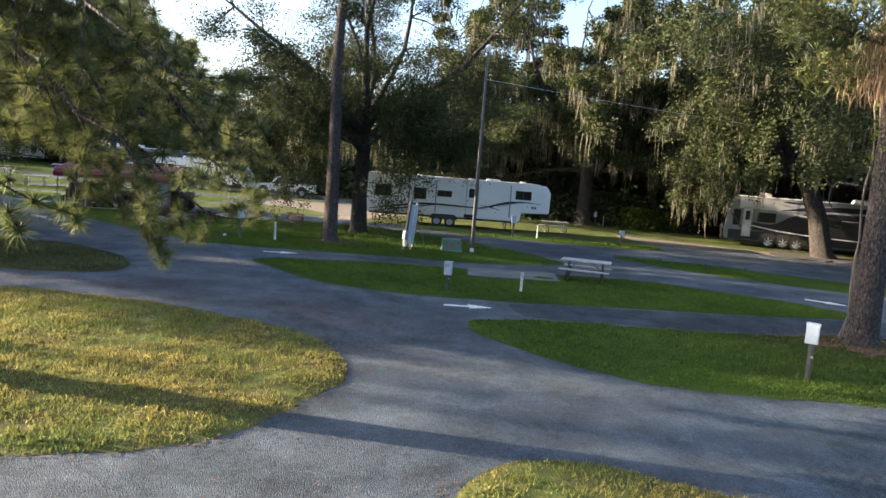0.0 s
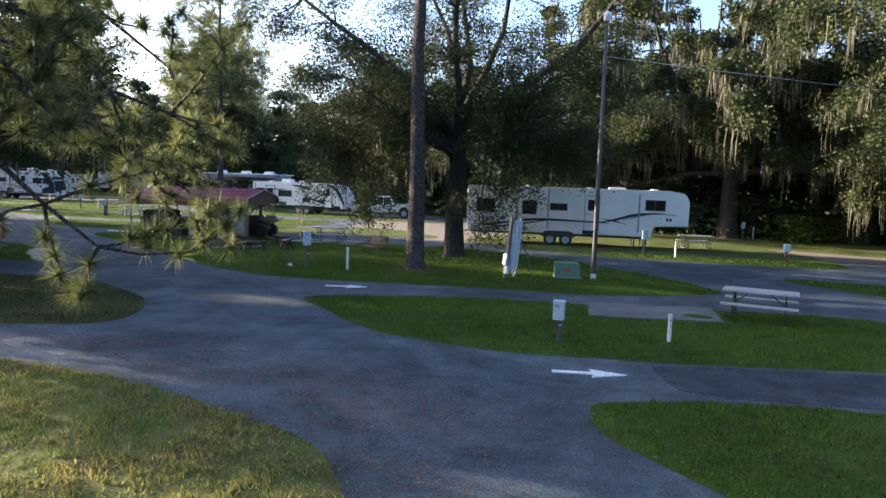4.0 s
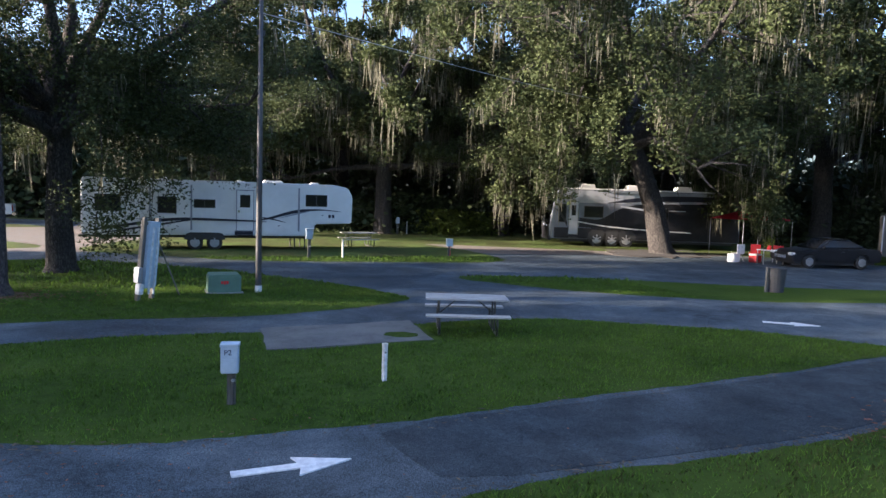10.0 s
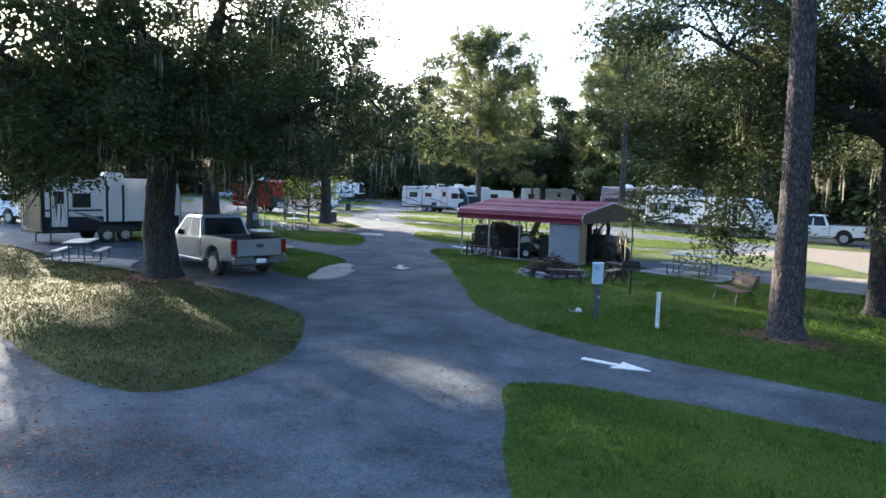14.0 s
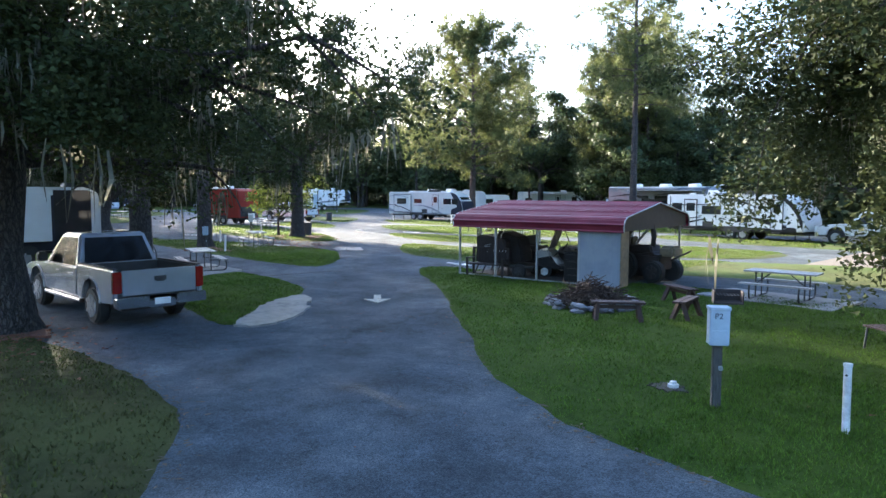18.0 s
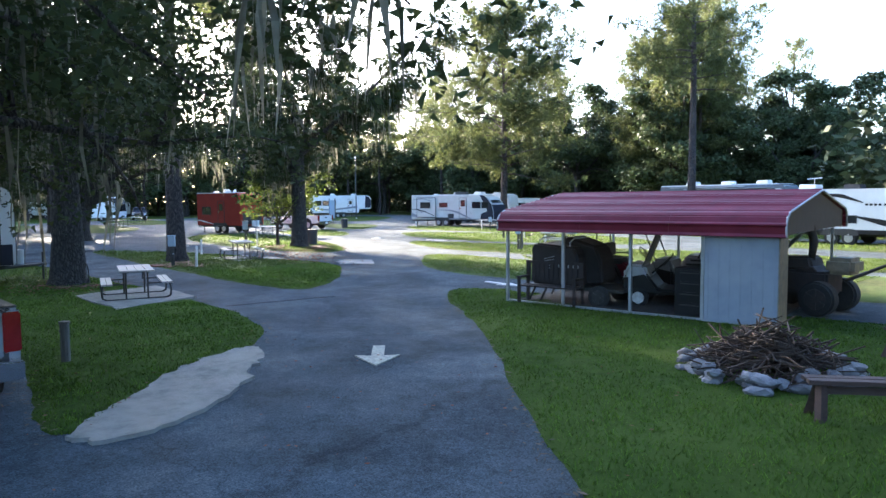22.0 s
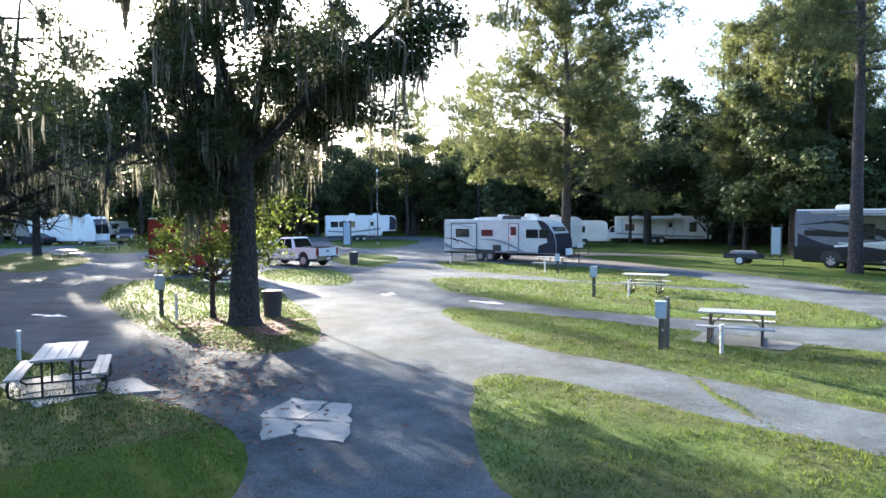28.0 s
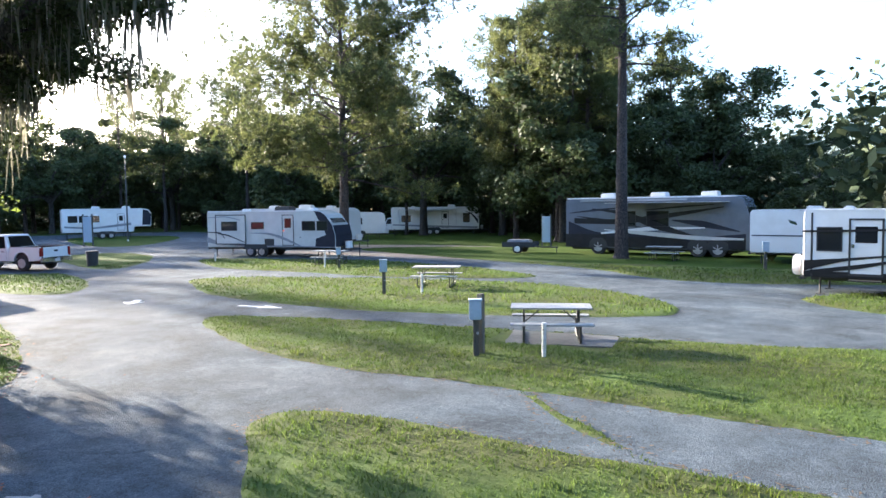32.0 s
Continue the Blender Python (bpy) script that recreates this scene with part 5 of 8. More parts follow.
window(f, 4.75, 5.65, 2.02, 2.36, W2, True)
window(f, 9.9, 10.9, 2.2, 2.72, W2, True)
window(f, 0.6, 1.6, 1.8, 2.5, W2)
rv_door(f, 6.65, 7.4, 0.95, 2.85, W2, frame_mat="greydecal")
hatch(f, 6.55, 7.4, 0.72, 0.93, W2, "navy")
hatch(f, 8.0, 9.2, 0.85, 1.25, W2)
hatch(f, 10.4, 11.0, 1.5, 1.8, W2)
band(f, [(0.3, 0.85, 0.9), (2.5, 1.2, 1.35), (4.0, 1.42, 1.56), (6.0, 1.4, 1.5), (7.6, 1.38, 1.45), (8.0, 1.38, 1.4)], W2 - 0.121, "navy")
band(f, [(0.6, 0.72, 0.76), (2.4, 1.0, 1.1), (4.6, 1.4, 1.46)], W2 - 0.122, "navy")
band(f, [(7.4, 1.4, 1.42), (8.2, 1.5, 1.62), (9.4, 1.85, 2.02), (10.6, 2.0, 2.06), (11.6, 1.93, 1.95)], W2 - 0.004, "navy")
band(f, [(8.6, 1.56, 1.57), (9.4, 1.75, 1.83), (10.2, 1.95, 1.98)], W2 - 0.005, "greydecal")
band(f, [(7.6, 1.62, 1.64), (8.3, 1.48, 1.56), (8.9, 1.36, 1.38)], W2 - 0.006, "navy")
for x in (10.45, 10.62, 10.8, 11.0, 11.18):
    part("name_bar", boxes((x, x + 0.12, W2 - 0.008, W2, 1.62, 1.78)), M["navy"], f)
roof_gear(f, [(7.9, 1.0, 0.8, 0.14), (3.2, 0.4, 0.4, 0.12), (10.2, 0.5, 0.5, 0.1), (6.6, 0.5, 0.5, 0.08)], 3.25)
put(f, -4.0, 45.52, 0)

# travel trailer in the middle of the loop
f = trailer("travel_trailer", "grey and white travel trailer with a dark sloping nose", 9.4, 3.0, (3.25, 4.1), floor=0.62, body="cream", nose="slope")
part("slide_out", boxes((0.75, 3.0, W2 - 0.1, W2, 0.85, 2.75), bevel=0.02), M["cream"], f)
part("slide_trim", ring_panel(0.72, 3.03, 0.82, 2.78, W2 - 0.1, 0.06, 0.012), M["navy"], f)
window(f, 1.2, 2.35, 1.75, 2.3, W2 - 0.1)
window(f, 3.4, 4.3, 1.85, 2.25, W2)
window(f, 7.1, 8.0, 1.75, 2.3, W2)
window(f, 8.15, 8.85, 1.75, 2.3, W2)
rv_door(f, 5.7, 6.45, 0.8, 2.7, W2, "cream")
side_panel("nose_cap", [(7.95, 2.96), (8.4, 2.9), (8.75, 2.65), (9.2, 2.05), (9.38, 1.4), (9.38, 0.7), (8.0, 0.7), (8.05, 1.2), (8.75, 1.45), (8.6, 1.9), (8.2, 2.5)], W2 - 0.002, 0.008, M["navy"], f, "dark grey nose decal")
part("nose_shield", profile([(9.39, 0.7), (9.39, 1.4), (9.22, 2.04), (9.3, 2.06), (9.45, 1.42), (9.45, 0.7)], -1.15, 1.15, 0.01, 1), M["navy"], f)
part("nose_window", profile([(8.9, 2.48), (9.12, 2.2), (9.15, 2.22), (8.93, 2.5)], -0.9, 0.9, 0.004, 1), M["glass"], f)
band(f, [(0.0, 0.95, 1.35), (0.5, 0.85, 1.1), (3.2, 0.68, 0.8), (9.3, 0.65, 0.72)], W2 - 0.003, "greydecal", label="grey lower stripe")
band(f, [(3.3, 1.55, 1.58), (4.6, 1.5, 1.62), (5.6, 1.2, 1.4), (6.4, 0.9, 1.05), (7.0, 0.7, 0.75)], W2 - 0.032, "greydecal")
band(f, [(0.9, 1.5, 1.56), (1.6, 1.4, 1.5), (2.9, 0.95, 1.0)], W2 - 0.104, "navy")
band(f, [(0.0, 1.62, 1.66), (1.1, 1.55, 1.64), (1.4, 1.2, 1.3)], W2 - 0.105, "navy")
band(f, [(0.05, 2.55, 2.58), (1.5, 2.62, 2.7), (2.6, 2.4, 2.45)], W2 - 0.106, "greydecal")
for x0, z0 in ((4.35, 0.75), (6.6, 0.9)):
    hatch(f, x0, x0 + 0.7, z0, z0 + 0.45, W2, "trim" if x0 < 5 else "cream")
roof_gear(f, [(2.0, 0.5, 0.5, 0.15), (4.6, 1.2, 0.8, 0.3), (6.9, 0.6, 0.5, 0.18)], 3.0, ("white", "trim", "white"))
put(f, -62.75, 70.6, 14)

# second trailer behind it, whose roof shows
f = trailer("travel_trailer", "white travel trailer mostly hidden behind another", 9, 3.15, (3.8, 4.6))
window(f, 2, 3, 1.6, 2.3, W2)
rv_door(f, 5, 5.7, 0.8, 2.7, W2)
band(f, [(0, 1.2, 1.3), (4, 1.4, 1.55), (8, 1.1, 1.2)], W2 - 0.004, "greydecal")
roof_gear(f, [(1.4, 0.9, 0.7, 0.25), (4.2, 1.1, 0.8, 0.3), (6.6, 0.7, 0.6, 0.2)], 3.15)
put(f, -68.5, 79.5, 14)

# white trailer with black graphics, spare wheel on its back
f = trailer("travel_trailer", "white travel trailer with black sweeping graphics and a spare wheel", 9.3, 2.85, (4.7, 5.55), floor=0.6, nose="slope")
window(f, 0.45, 1.15, 1.5, 2.25, W2)
window(f, 2.7, 4.0, 1.6, 2.1, W2)
window(f, 5.2, 5.9, 1.15, 1.5, W2)
rv_door(f, 1.4, 2.3, 0.75, 2.5, W2)
rv_door(f, 7.35, 8.05, 0.75, 2.5, W2)
part("door_surround", ring_panel(1.36, 2.34, 0.68, 2.56, W2 - 0.03, 0.06, 0.014), M["trim"], f)
part("door_surround", ring_panel(7.31, 8.09, 0.68, 2.56, W2 - 0.03, 0.05, 0.014), M["trim"], f)
part("corner_trim", boxes((0.25, 0.31, W2 - 0.012, W2, 0.6, 2.75)), M["trim"], f)
part("lower_skirt", boxes((0.05, 8.9, W2 - 0.01, W2, 0.6, 0.8)), M["black"], f)
hatch(f, 2.75, 3.5, 0.75, 1.1, W2, "trim")
hatch(f, 8.3, 8.9, 0.9, 1.4, W2)
band(f, [(0.05, 0.8, 1.15), (1.2, 1.15, 1.25), (2.6, 1.35, 1.4)], W2 - 0.027, "black")
band(f, [(0.05, 0.68, 0.8), (1.6, 0.9, 1.05), (3.0, 1.25, 1.3)], W2 - 0.034, "black")
band(f, [(0.0, 2.1, 2.16), (1.5, 2.12, 2.2), (3.4, 2.2, 2.25)], W2 - 0.036, "black")
band(f, [(3.9, 2.62, 2.66), (5.2, 2.4, 2.62), (6.2, 2.15, 2.2)], W2 - 0.004, "black")
band(f, [(5.9, 1.42, 1.5), (7.2, 1.0, 1.32), (8.9, 0.7, 0.85)], W2 - 0.005, "black")
band(f, [(7.4, 2.78, 2.82), (8.2, 2.45, 2.7), (8.85, 1.7, 2.15), (9.25, 0.7, 1.3)], W2 - 0.006, "black")
for x in (6.3, 6.5, 6.7, 6.9, 7.15):
    part("name_bar", boxes((x, x + 0.13, W2 - 0.008, W2, 2.02, 2.12)), M["black"], f)
bm = bmesh.new()
bmesh.ops.create_cone(bm, cap_ends=True, segments=28, radius1=0.36, radius2=0.36, depth=0.24, matrix=Matrix.Translation((-0.25, -0.6, 0.95)) @ Matrix.Rotation(math.pi / 2, 4, "Y"))
bmesh.ops.bevel(bm, geom=list(bm.edges), offset=0.04, segments=2, affect="EDGES")
part("spare_wheel", bm, M["white"], f, "white spare wheel cover")
bm = bmesh.new()
rod(bm, (3.2, 0, 2.85), (3.2, 0, 3.5), 0.02)
rod(bm, (2.8, 0, 3.45), (3.6, 0, 3.5), 0.025)
part("aerial", bm, M["alloy"], f)
roof_gear(f, [(2.5, 1.0, 0.8, 0.32), (4.8, 0.9, 0.7, 0.28), (1.0, 0.4, 0.4, 0.12)], 2.85, ("white", "trim"))
put(f, -26.8, 66.0, -7)

# small ribbed white trailer
f = trailer("travel_trailer", "small old white trailer with ribbed siding and one blue stripe", 6.2, 2.75, (3.0,), floor=0.6)
for k in range(11):
    part("siding_board", boxes((0.06, 5.6, W2 - 0.012, W2, 0.78 + 0.17 * k, 0.92 + 0.17 * k), bevel=0.004), M["white"], f)
for k in range(11):
    part("siding_board", boxes((-0.012, 0, -1.15, 1.15, 0.78 + 0.17 * k, 0.92 + 0.17 * k), bevel=0.004), M["white"], f)
band(f, [(0.1, 1.44, 1.5), (3, 1.44, 1.5), (5.5, 1.44, 1.5)], W2 - 0.015, "navy")
window(f, 2.6, 3.8, 1.55, 2.2, W2 - 0.012)
roof_gear(f, [(2.4, 0.8, 0.7, 0.2)], 2.75)
put(f, -30.0, 77.8, -4)

# trailers at the wood's edge
f = trailer("travel_trailer", "white trailer with an open awning at the wood's edge", 10, 3.15, (4.4, 5.2))
part("awning_cloth", profile([(1.0, 2.85), (1.0, 2.88), (7.4, 2.88), (7.4, 2.85)], W2 - 2.2, W2, 0.004, 1), M["awning"], f)
for x in (1.0, 7.4):
    bm = bmesh.new()
    rod(bm, (x, W2 - 2.15, 2.85), (x, W2 - 0.02, 1.1), 0.025)
    part("awning_arm", bm, M["alloy"], f)
window(f, 1.2, 2.2, 1.5, 2.2, W2)
window(f, 8.2, 8.9, 1.4, 2.4, W2)
rv_door(f, 5.8, 6.5, 0.8, 2.6, W2)
band(f, [(0.2, 1.1, 1.25), (4, 0.9, 1.1), (9.8, 0.7, 0.9)], W2 - 0.035, "greydecal")
band(f, [(8.4, 2.7, 2.72), (9.2, 2.2, 2.4), (9.9, 1.2, 1.7)], W2 - 0.004, "navy")
roof_gear(f, [(6.4, 0.9, 0.8, 0.28), (2.2, 0.5, 0.5, 0.15)], 3.15)
put(f, -71.5, 103.2, 30)
f = trailer("travel_trailer", "short white box trailer at the wood's edge", 5, 2.7, (2.5,), floor=0.55)
window(f, 1.5, 2.6, 1.5, 2.1, W2)
far_box = put(f, -71.0, 92.5, 45)
far5 = trailer("fifth_wheel_trailer", "white fifth-wheel with a dark nose beside the far road", 9.2, 3.4, (4.0, 4.9), floor=0.75, nose="fifth", category="fifth wheel")
for x in (0.6, 1.7, 2.8):
    window(far5, x, x + 0.9, 1.9, 2.6, W2)
rv_door(far5, 5.6, 6.3, 0.95, 2.8, W2)
band(far5, [(0.2, 1.3, 1.5), (3, 1.1, 1.3), (7, 1.5, 1.8)], W2 - 0.03, "greydecal")
side_panel("nose_decal", [(8.2, 1.5), (9.1, 1.5), (9.18, 2.75), (8.8, 3.2), (8.3, 3.3)], W2 - 0.002, 0.008, M["navy"], far5)
roof_gear(far5, [(3.0, 0.9, 0.8, 0.3), (6.2, 0.9, 0.8, 0.3)], 3.4)
put(far5, -101.6, 81.8, 63)

# ribbed trailer by the big oak, in shade
f = trailer("travel_trailer", "white and black trailer with a framed door under the oak", 6.6, 3.05, (2.9, 3.75), floor=0.62)
rv_door(f, 0.4, 1.1, 0.8, 2.6, W2)
part("door_surround", ring_panel(0.36, 1.14, 0.75, 2.66, W2 - 0.03, 0.05, 0.014), M["trim"], f)
window(f, 1.35, 2.1, 1.7, 2.3, W2)
part("slide_out", boxes((2.7, 4.7, W2 - 0.3, W2, 1.0, 2.75), bevel=0.02), M["white"], f)
for k in range(8):
    part("siding_board", boxes((2.76, 4.64, W2 - 0.312, W2 - 0.3, 1.05 + 0.2 * k, 1.22 + 0.2 * k)), M["white"], f)
for x in (2.75, 3.5, 4.65):
    part("corner_trim", boxes((x - 0.05, x + 0.05, W2 - 0.32, W2 - 0.28, 1.0, 2.75)), M["navy"], f)
part("side_stripe", boxes((0.1, 2.65, W2 - 0.008, W2, 1.5, 1.58)), M["navy"], f)
band(f, [(1.4, 1.45, 1.5), (2.0, 1.2, 1.35), (2.65, 0.95, 1.1)], W2 - 0.012, "greydecal")
part("lower_skirt", boxes((0.05, 6.5, W2 - 0.008, W2, 0.63, 1.25)), M["navy"], f)
part("nose_decal", boxes((4.8, 6.2, W2 - 0.012, W2, 0.63, 2.95)), M["black"], f, "black side of the nose")
part("corner_trim", boxes((0.0, 0.16, W2 - 0.01, W2, 0.63, 3.0)), M["black"], f)
part("end_panel", boxes((-0.02, -0.004, -1.18, 1.18, 0.65, 2.95), bevel=0.005), M["black"], f, "black end wall")
part("front_panel", boxes((6.604, 6.62, -1.18, 1.18, 0.65, 2.35), bevel=0.005), M["black"], f, "black front wall")
roof_gear(f, [(3.2, 0.9, 0.8, 0.3), (5.6, 0.5, 0.5, 0.2)], 3.05, ("white", "trim"))
put(f, -34.0, 23.2, 96)


def bicycle(x, y, turn):
    t = thing("bicycle", "dark bicycle leaning by the trailer's nose", "bicycle", "bicycles by the trailer")
    for wx in (0.0, 1.05):
        tubes("wheel", [([(wx + 0.33 * math.cos(a * math.pi / 10), 0, 0.34 + 0.33 * math.sin(a * math.pi / 10)) for a in range(21)], [0.018] * 21, 5)], M["rubber"], t)
        bm = bmesh.new()
        for k in range(6):
            a = k * math.pi / 6
            rod(bm, (wx - 0.32 * math.cos(a), 0, 0.34 - 0.32 * math.sin(a)), (wx + 0.32 * math.cos(a), 0, 0.34 + 0.32 * math.sin(a)), 0.004, n=3)
        part("spokes", bm, M["alloy"], t)
    bm = bmesh.new()
    for a, b in (((0, 0, 0.34), (0.45, 0, 0.3)), ((0.45, 0, 0.3), (0.3, 0, 0.85)), ((0, 0, 0.34), (0.33, 0, 0.75)), ((0.33, 0, 0.78), (0.9, 0, 0.8)), ((0.45, 0, 0.3), (0.9, 0, 0.72)), ((0.87, 0, 0.95), (1.05, 0, 0.34))):
        rod(bm, a, b, 0.018, n=6)
    part("frame", bm, M["galv"], t)
    part("saddle", boxes((0.18, 0.42, -0.06, 0.06, 0.86, 0.91), bevel=0.02), M["trim"], t)
    bm = bmesh.new()
    rod(bm, (0.86, -0.3, 1.0), (0.86, 0.3, 1.0), 0.014, n=6)
    part("handlebar", bm, M["trim"], t)
    return put(t, x, y, turn)


bicycle(-33.4, 30.9, 12)
bicycle(-33.3, 31.35, 4)

# orange-red trailer
f = trailer("travel_trailer", "short orange-red travel trailer with a white roof edge", 5.2, 3.25, (2.4, 3.2), floor=0.6, body="redpaint")
window(f, 0.7, 1.7, 1.5, 2.1, W2)
rv_door(f, 2.6, 3.3, 0.8, 2.55, W2, "redpaint", frame_mat="trim")
band(f, [(0.1, 1.0, 1.05), (1.0, 0.85, 0.95), (2.0, 0.7, 0.75)], W2 - 0.004, "white")
part("nose_plate", boxes((5.2, 5.212, -1.0, 1.0, 0.7, 1.6)), M["trim"], f)
roof_gear(f, [(2.2, 0.9, 0.7, 0.3), (0.8, 0.4, 0.4, 0.15)], 3.25)
put(f, -65.9, 50.0, 16)


def coach(name, label, l, h, body, lower, wheels):
    """A big motor coach; front at x=0, the seen side towards -y."""
    t = thing(name, label, "motorhome")
    out = [(0.05, 0.45), (-0.02, 1.2), (0.12, 2.4), (0.45, h - 0.12), (0.8, h), (l - 0.1, h), (l, h - 0.1), (l, 0.45)]
    part("body", profile(out, -1.25, 1.25, 0.06), M[body], t, "glossy painted coach shell")
    part("roof_cap", boxes((0.8, l - 0.1, -1.26, 1.26, h - 0.06, h + 0.03), bevel=0.02), M["white"], t, "white roof and gutter")
    part("lower_panel", boxes((0.3, l - 0.05, -1.262, -1.25, 0.5, 1.15), bevel=0.003), M[lower], t)
    part("windscreen", profile([(-0.03, 1.35), (0.1, 2.42), (0.42, 3.1), (0.4, 3.14), (0.06, 2.44), (-0.06, 1.35)], -1.1, 1.1, 0.008, 1), M["glass"], t)
    for s in (-0.95, 0.75):
        part("head_lamp", boxes((-0.04, 0.04, s, s + 0.22, 0.7, 0.95), bevel=0.02), M["lens"], t)
    part("front_bumper", boxes((-0.06, 0.12, -1.22, 1.22, 0.35, 0.6), bevel=0.03), M[lower], t)
    bm = bmesh.new()
    rod(bm, (0.15, -1.25, 2.55), (-0.12, -1.5, 2.5), 0.03)
    box(bm, -0.2, -0.05, -1.62, -1.42, 2.0, 2.5, bevel=0.03)
    part("mirror", bm, M["trim"], t)
    for x in wheels:
        wheel(t, x, -1.1, 0.48, 0.28)
        wheel(t, x, 1.1, 0.48, 0.28, out=1)
        side_panel("wheel_arch", [(x - 0.62, 0.45), (x - 0.55, 0.85), (x - 0.3, 1.06), (x + 0.3, 1.06), (x + 0.55, 0.85), (x + 0.62, 0.45)], -1.263, 0.004, M["trim"], t)
    part("chassis", boxes((0.8, l - 0.3, -0.9, 0.9, 0.3, 0.46)), M["trim"], t)
    part("awning_roller", boxes((3.5, l - 1.0, -1.36, -1.26, h - 0.22, h - 0.1), bevel=0.03), M["silver"], t)
    roof_gear(t, [(2.0, 1.0, 0.8, 0.3), (5.0, 1.0, 0.8, 0.3), (8.2, 1.0, 0.8, 0.3)], h + 0.02, ("white",))
    ladder(t, l + 0.06, 0.8, 0.8, h)
    return t


c = coach("motor_coach", "dark and silver motor coach parked under the moss oaks", 12, 3.6, "slate", "black", (3.0, 3.95, 4.85))
part("upper_panel", boxes((0.9, 11.8, -1.2525, -1.25, 2.72, 3.5)), M["silver"], c, "silver upper side")
rv_door(c, 1.2, 1.75, 0.75, 2.75, -1.262, "silver", frame_mat="chrome")
window(c, 0.55, 1.0, 1.5, 2.6, -1.25)
window(c, 2.15, 3.3, 1.85, 2.5, -1.262)
window(c, 6.0, 7.4, 1.8, 2.5, -1.266)
band(c, [(1.85, 1.2, 1.8), (3.2, 1.15, 1.6), (4.2, 1.2, 2.4), (5.5, 1.1, 2.75), (8, 1.1, 2.8), (11.9, 1.1, 2.9)], -1.253, "black", label="black painted sweep")
band(c, [(3.6, 2.72, 2.76), (5.2, 2.85, 3.1), (7.5, 2.95, 3.3), (11.9, 3.0, 3.3)], -1.254, "navy")
band(c, [(1.8, 1.5, 1.56), (3.4, 1.25, 1.34), (5.2, 1.12, 1.2), (8.9, 1.0, 1.06)], -1.263, "white")
band(c, [(4.4, 2.5, 2.62), (6.0, 2.3, 2.42), (8.5, 2.35, 2.4)], -1.264, "silver")
band(c, [(0.3, 2.3, 2.36), (0.7, 1.9, 2.1), (1.1, 1.2, 1.5)], -1.266, "black")
part("front_cap", profile([(-0.04, 0.6), (-0.1, 1.2), (-0.05, 1.2), (0.02, 0.6)], -1.2, 1.2, 0.0), M["black"], c, "black lower nose")
c.matrix_world = pose(21.5, 48.4, 0, 0, 0, -18) @ Matrix.Translation((0, 1.25, 0))
c = coach("motor_coach", "long grey motor coach with swooping black graphics and awning", 11.2, 3.55, "slate", "black", (9.0, 2.9, 1.8))
for a, b in ((6.6, 7.3), (4.6, 5.9)):
    window(c, a, b, 1.8, 2.7, -1.25)
band(c, [(0.3, 1.1, 1.4), (3, 0.9, 1.15), (6, 1.2, 1.5), (9, 0.9, 1.3), (11.0, 1.0, 2.1)], -1.256, "navy")
band(c, [(1.5, 2.9, 2.95), (4.5, 2.3, 2.6), (7.5, 1.9, 2.2), (10.6, 1.95, 2.3)], -1.258, "black")
band(c, [(2.5, 1.7, 1.75), (5.5, 1.55, 1.8), (8.8, 1.3, 1.4)], -1.259, "white")
band(c, [(2.0, 3.05, 3.1), (4.0, 2.9, 3.0), (6.0, 2.75, 2.8)], -1.26, "navy")
band(c, [(0.4, 1.05, 1.15), (3, 1.0, 1.25), (6, 1.25, 1.5), (8.6, 1.55, 1.6)], -1.262, "cream")
band(c, [(6.2, 1.7, 1.75), (8.2, 2.0, 2.2), (10.4, 2.4, 2.43)], -1.264, "black")
band(c, [(0.6, 1.5, 1.55), (2.6, 1.75, 2.15), (4.4, 2.15, 2.2)], -1.257, "navy")
band(c, [(3.2, 1.2, 1.3), (5.4, 1.6, 2.1), (7.4, 2.5, 2.75), (9.4, 2.85, 2.9)], -1.2605, "black")
band(c, [(7.6, 2.9, 2.95), (9.2, 2.72, 2.86), (10.9, 2.6, 2.64)], -1.2615, "navy")
part("rear_skirt", boxes((8.4, 11.19, -1.2655, -1.25, 0.46, 1.28)), M["black"], c, "black rear quarter")
part("awning_cloth", profile([(1.2, 3.2), (1.2, 3.23), (7.9, 3.23), (7.9, 3.2)], -2.9, -1.26, 0.004, 1), M["awning"], c)
# turned so that its rear shows to the west
c.matrix_world = pose(-30.4, 79.9, 0, 0, 0, 176) @ Matrix.Scale(-1, 4, (0, 1, 0)) @ Matrix.Translation((0, 1.25, 0))
c = coach("motor_coach", "white motor coach far off by the west road", 10, 3.4, "white", "silver", (2.2, 7.4))
window(c, 3, 5, 1.7, 2.5, -1.25)
band(c, [(0.3, 1.2, 1.5), (5, 1.3, 1.45), (9.8, 1.0, 1.2)], -1.256, "navy")
c.matrix_world = pose(-113, 57.5, 0, 0, 0, 215)


def arch(cx, r, z0, n=9):
    return [(cx - r * math.cos(math.pi * k / (n - 1)), z0 + r * math.sin(math.pi * k / (n - 1))) for k in range(n)]


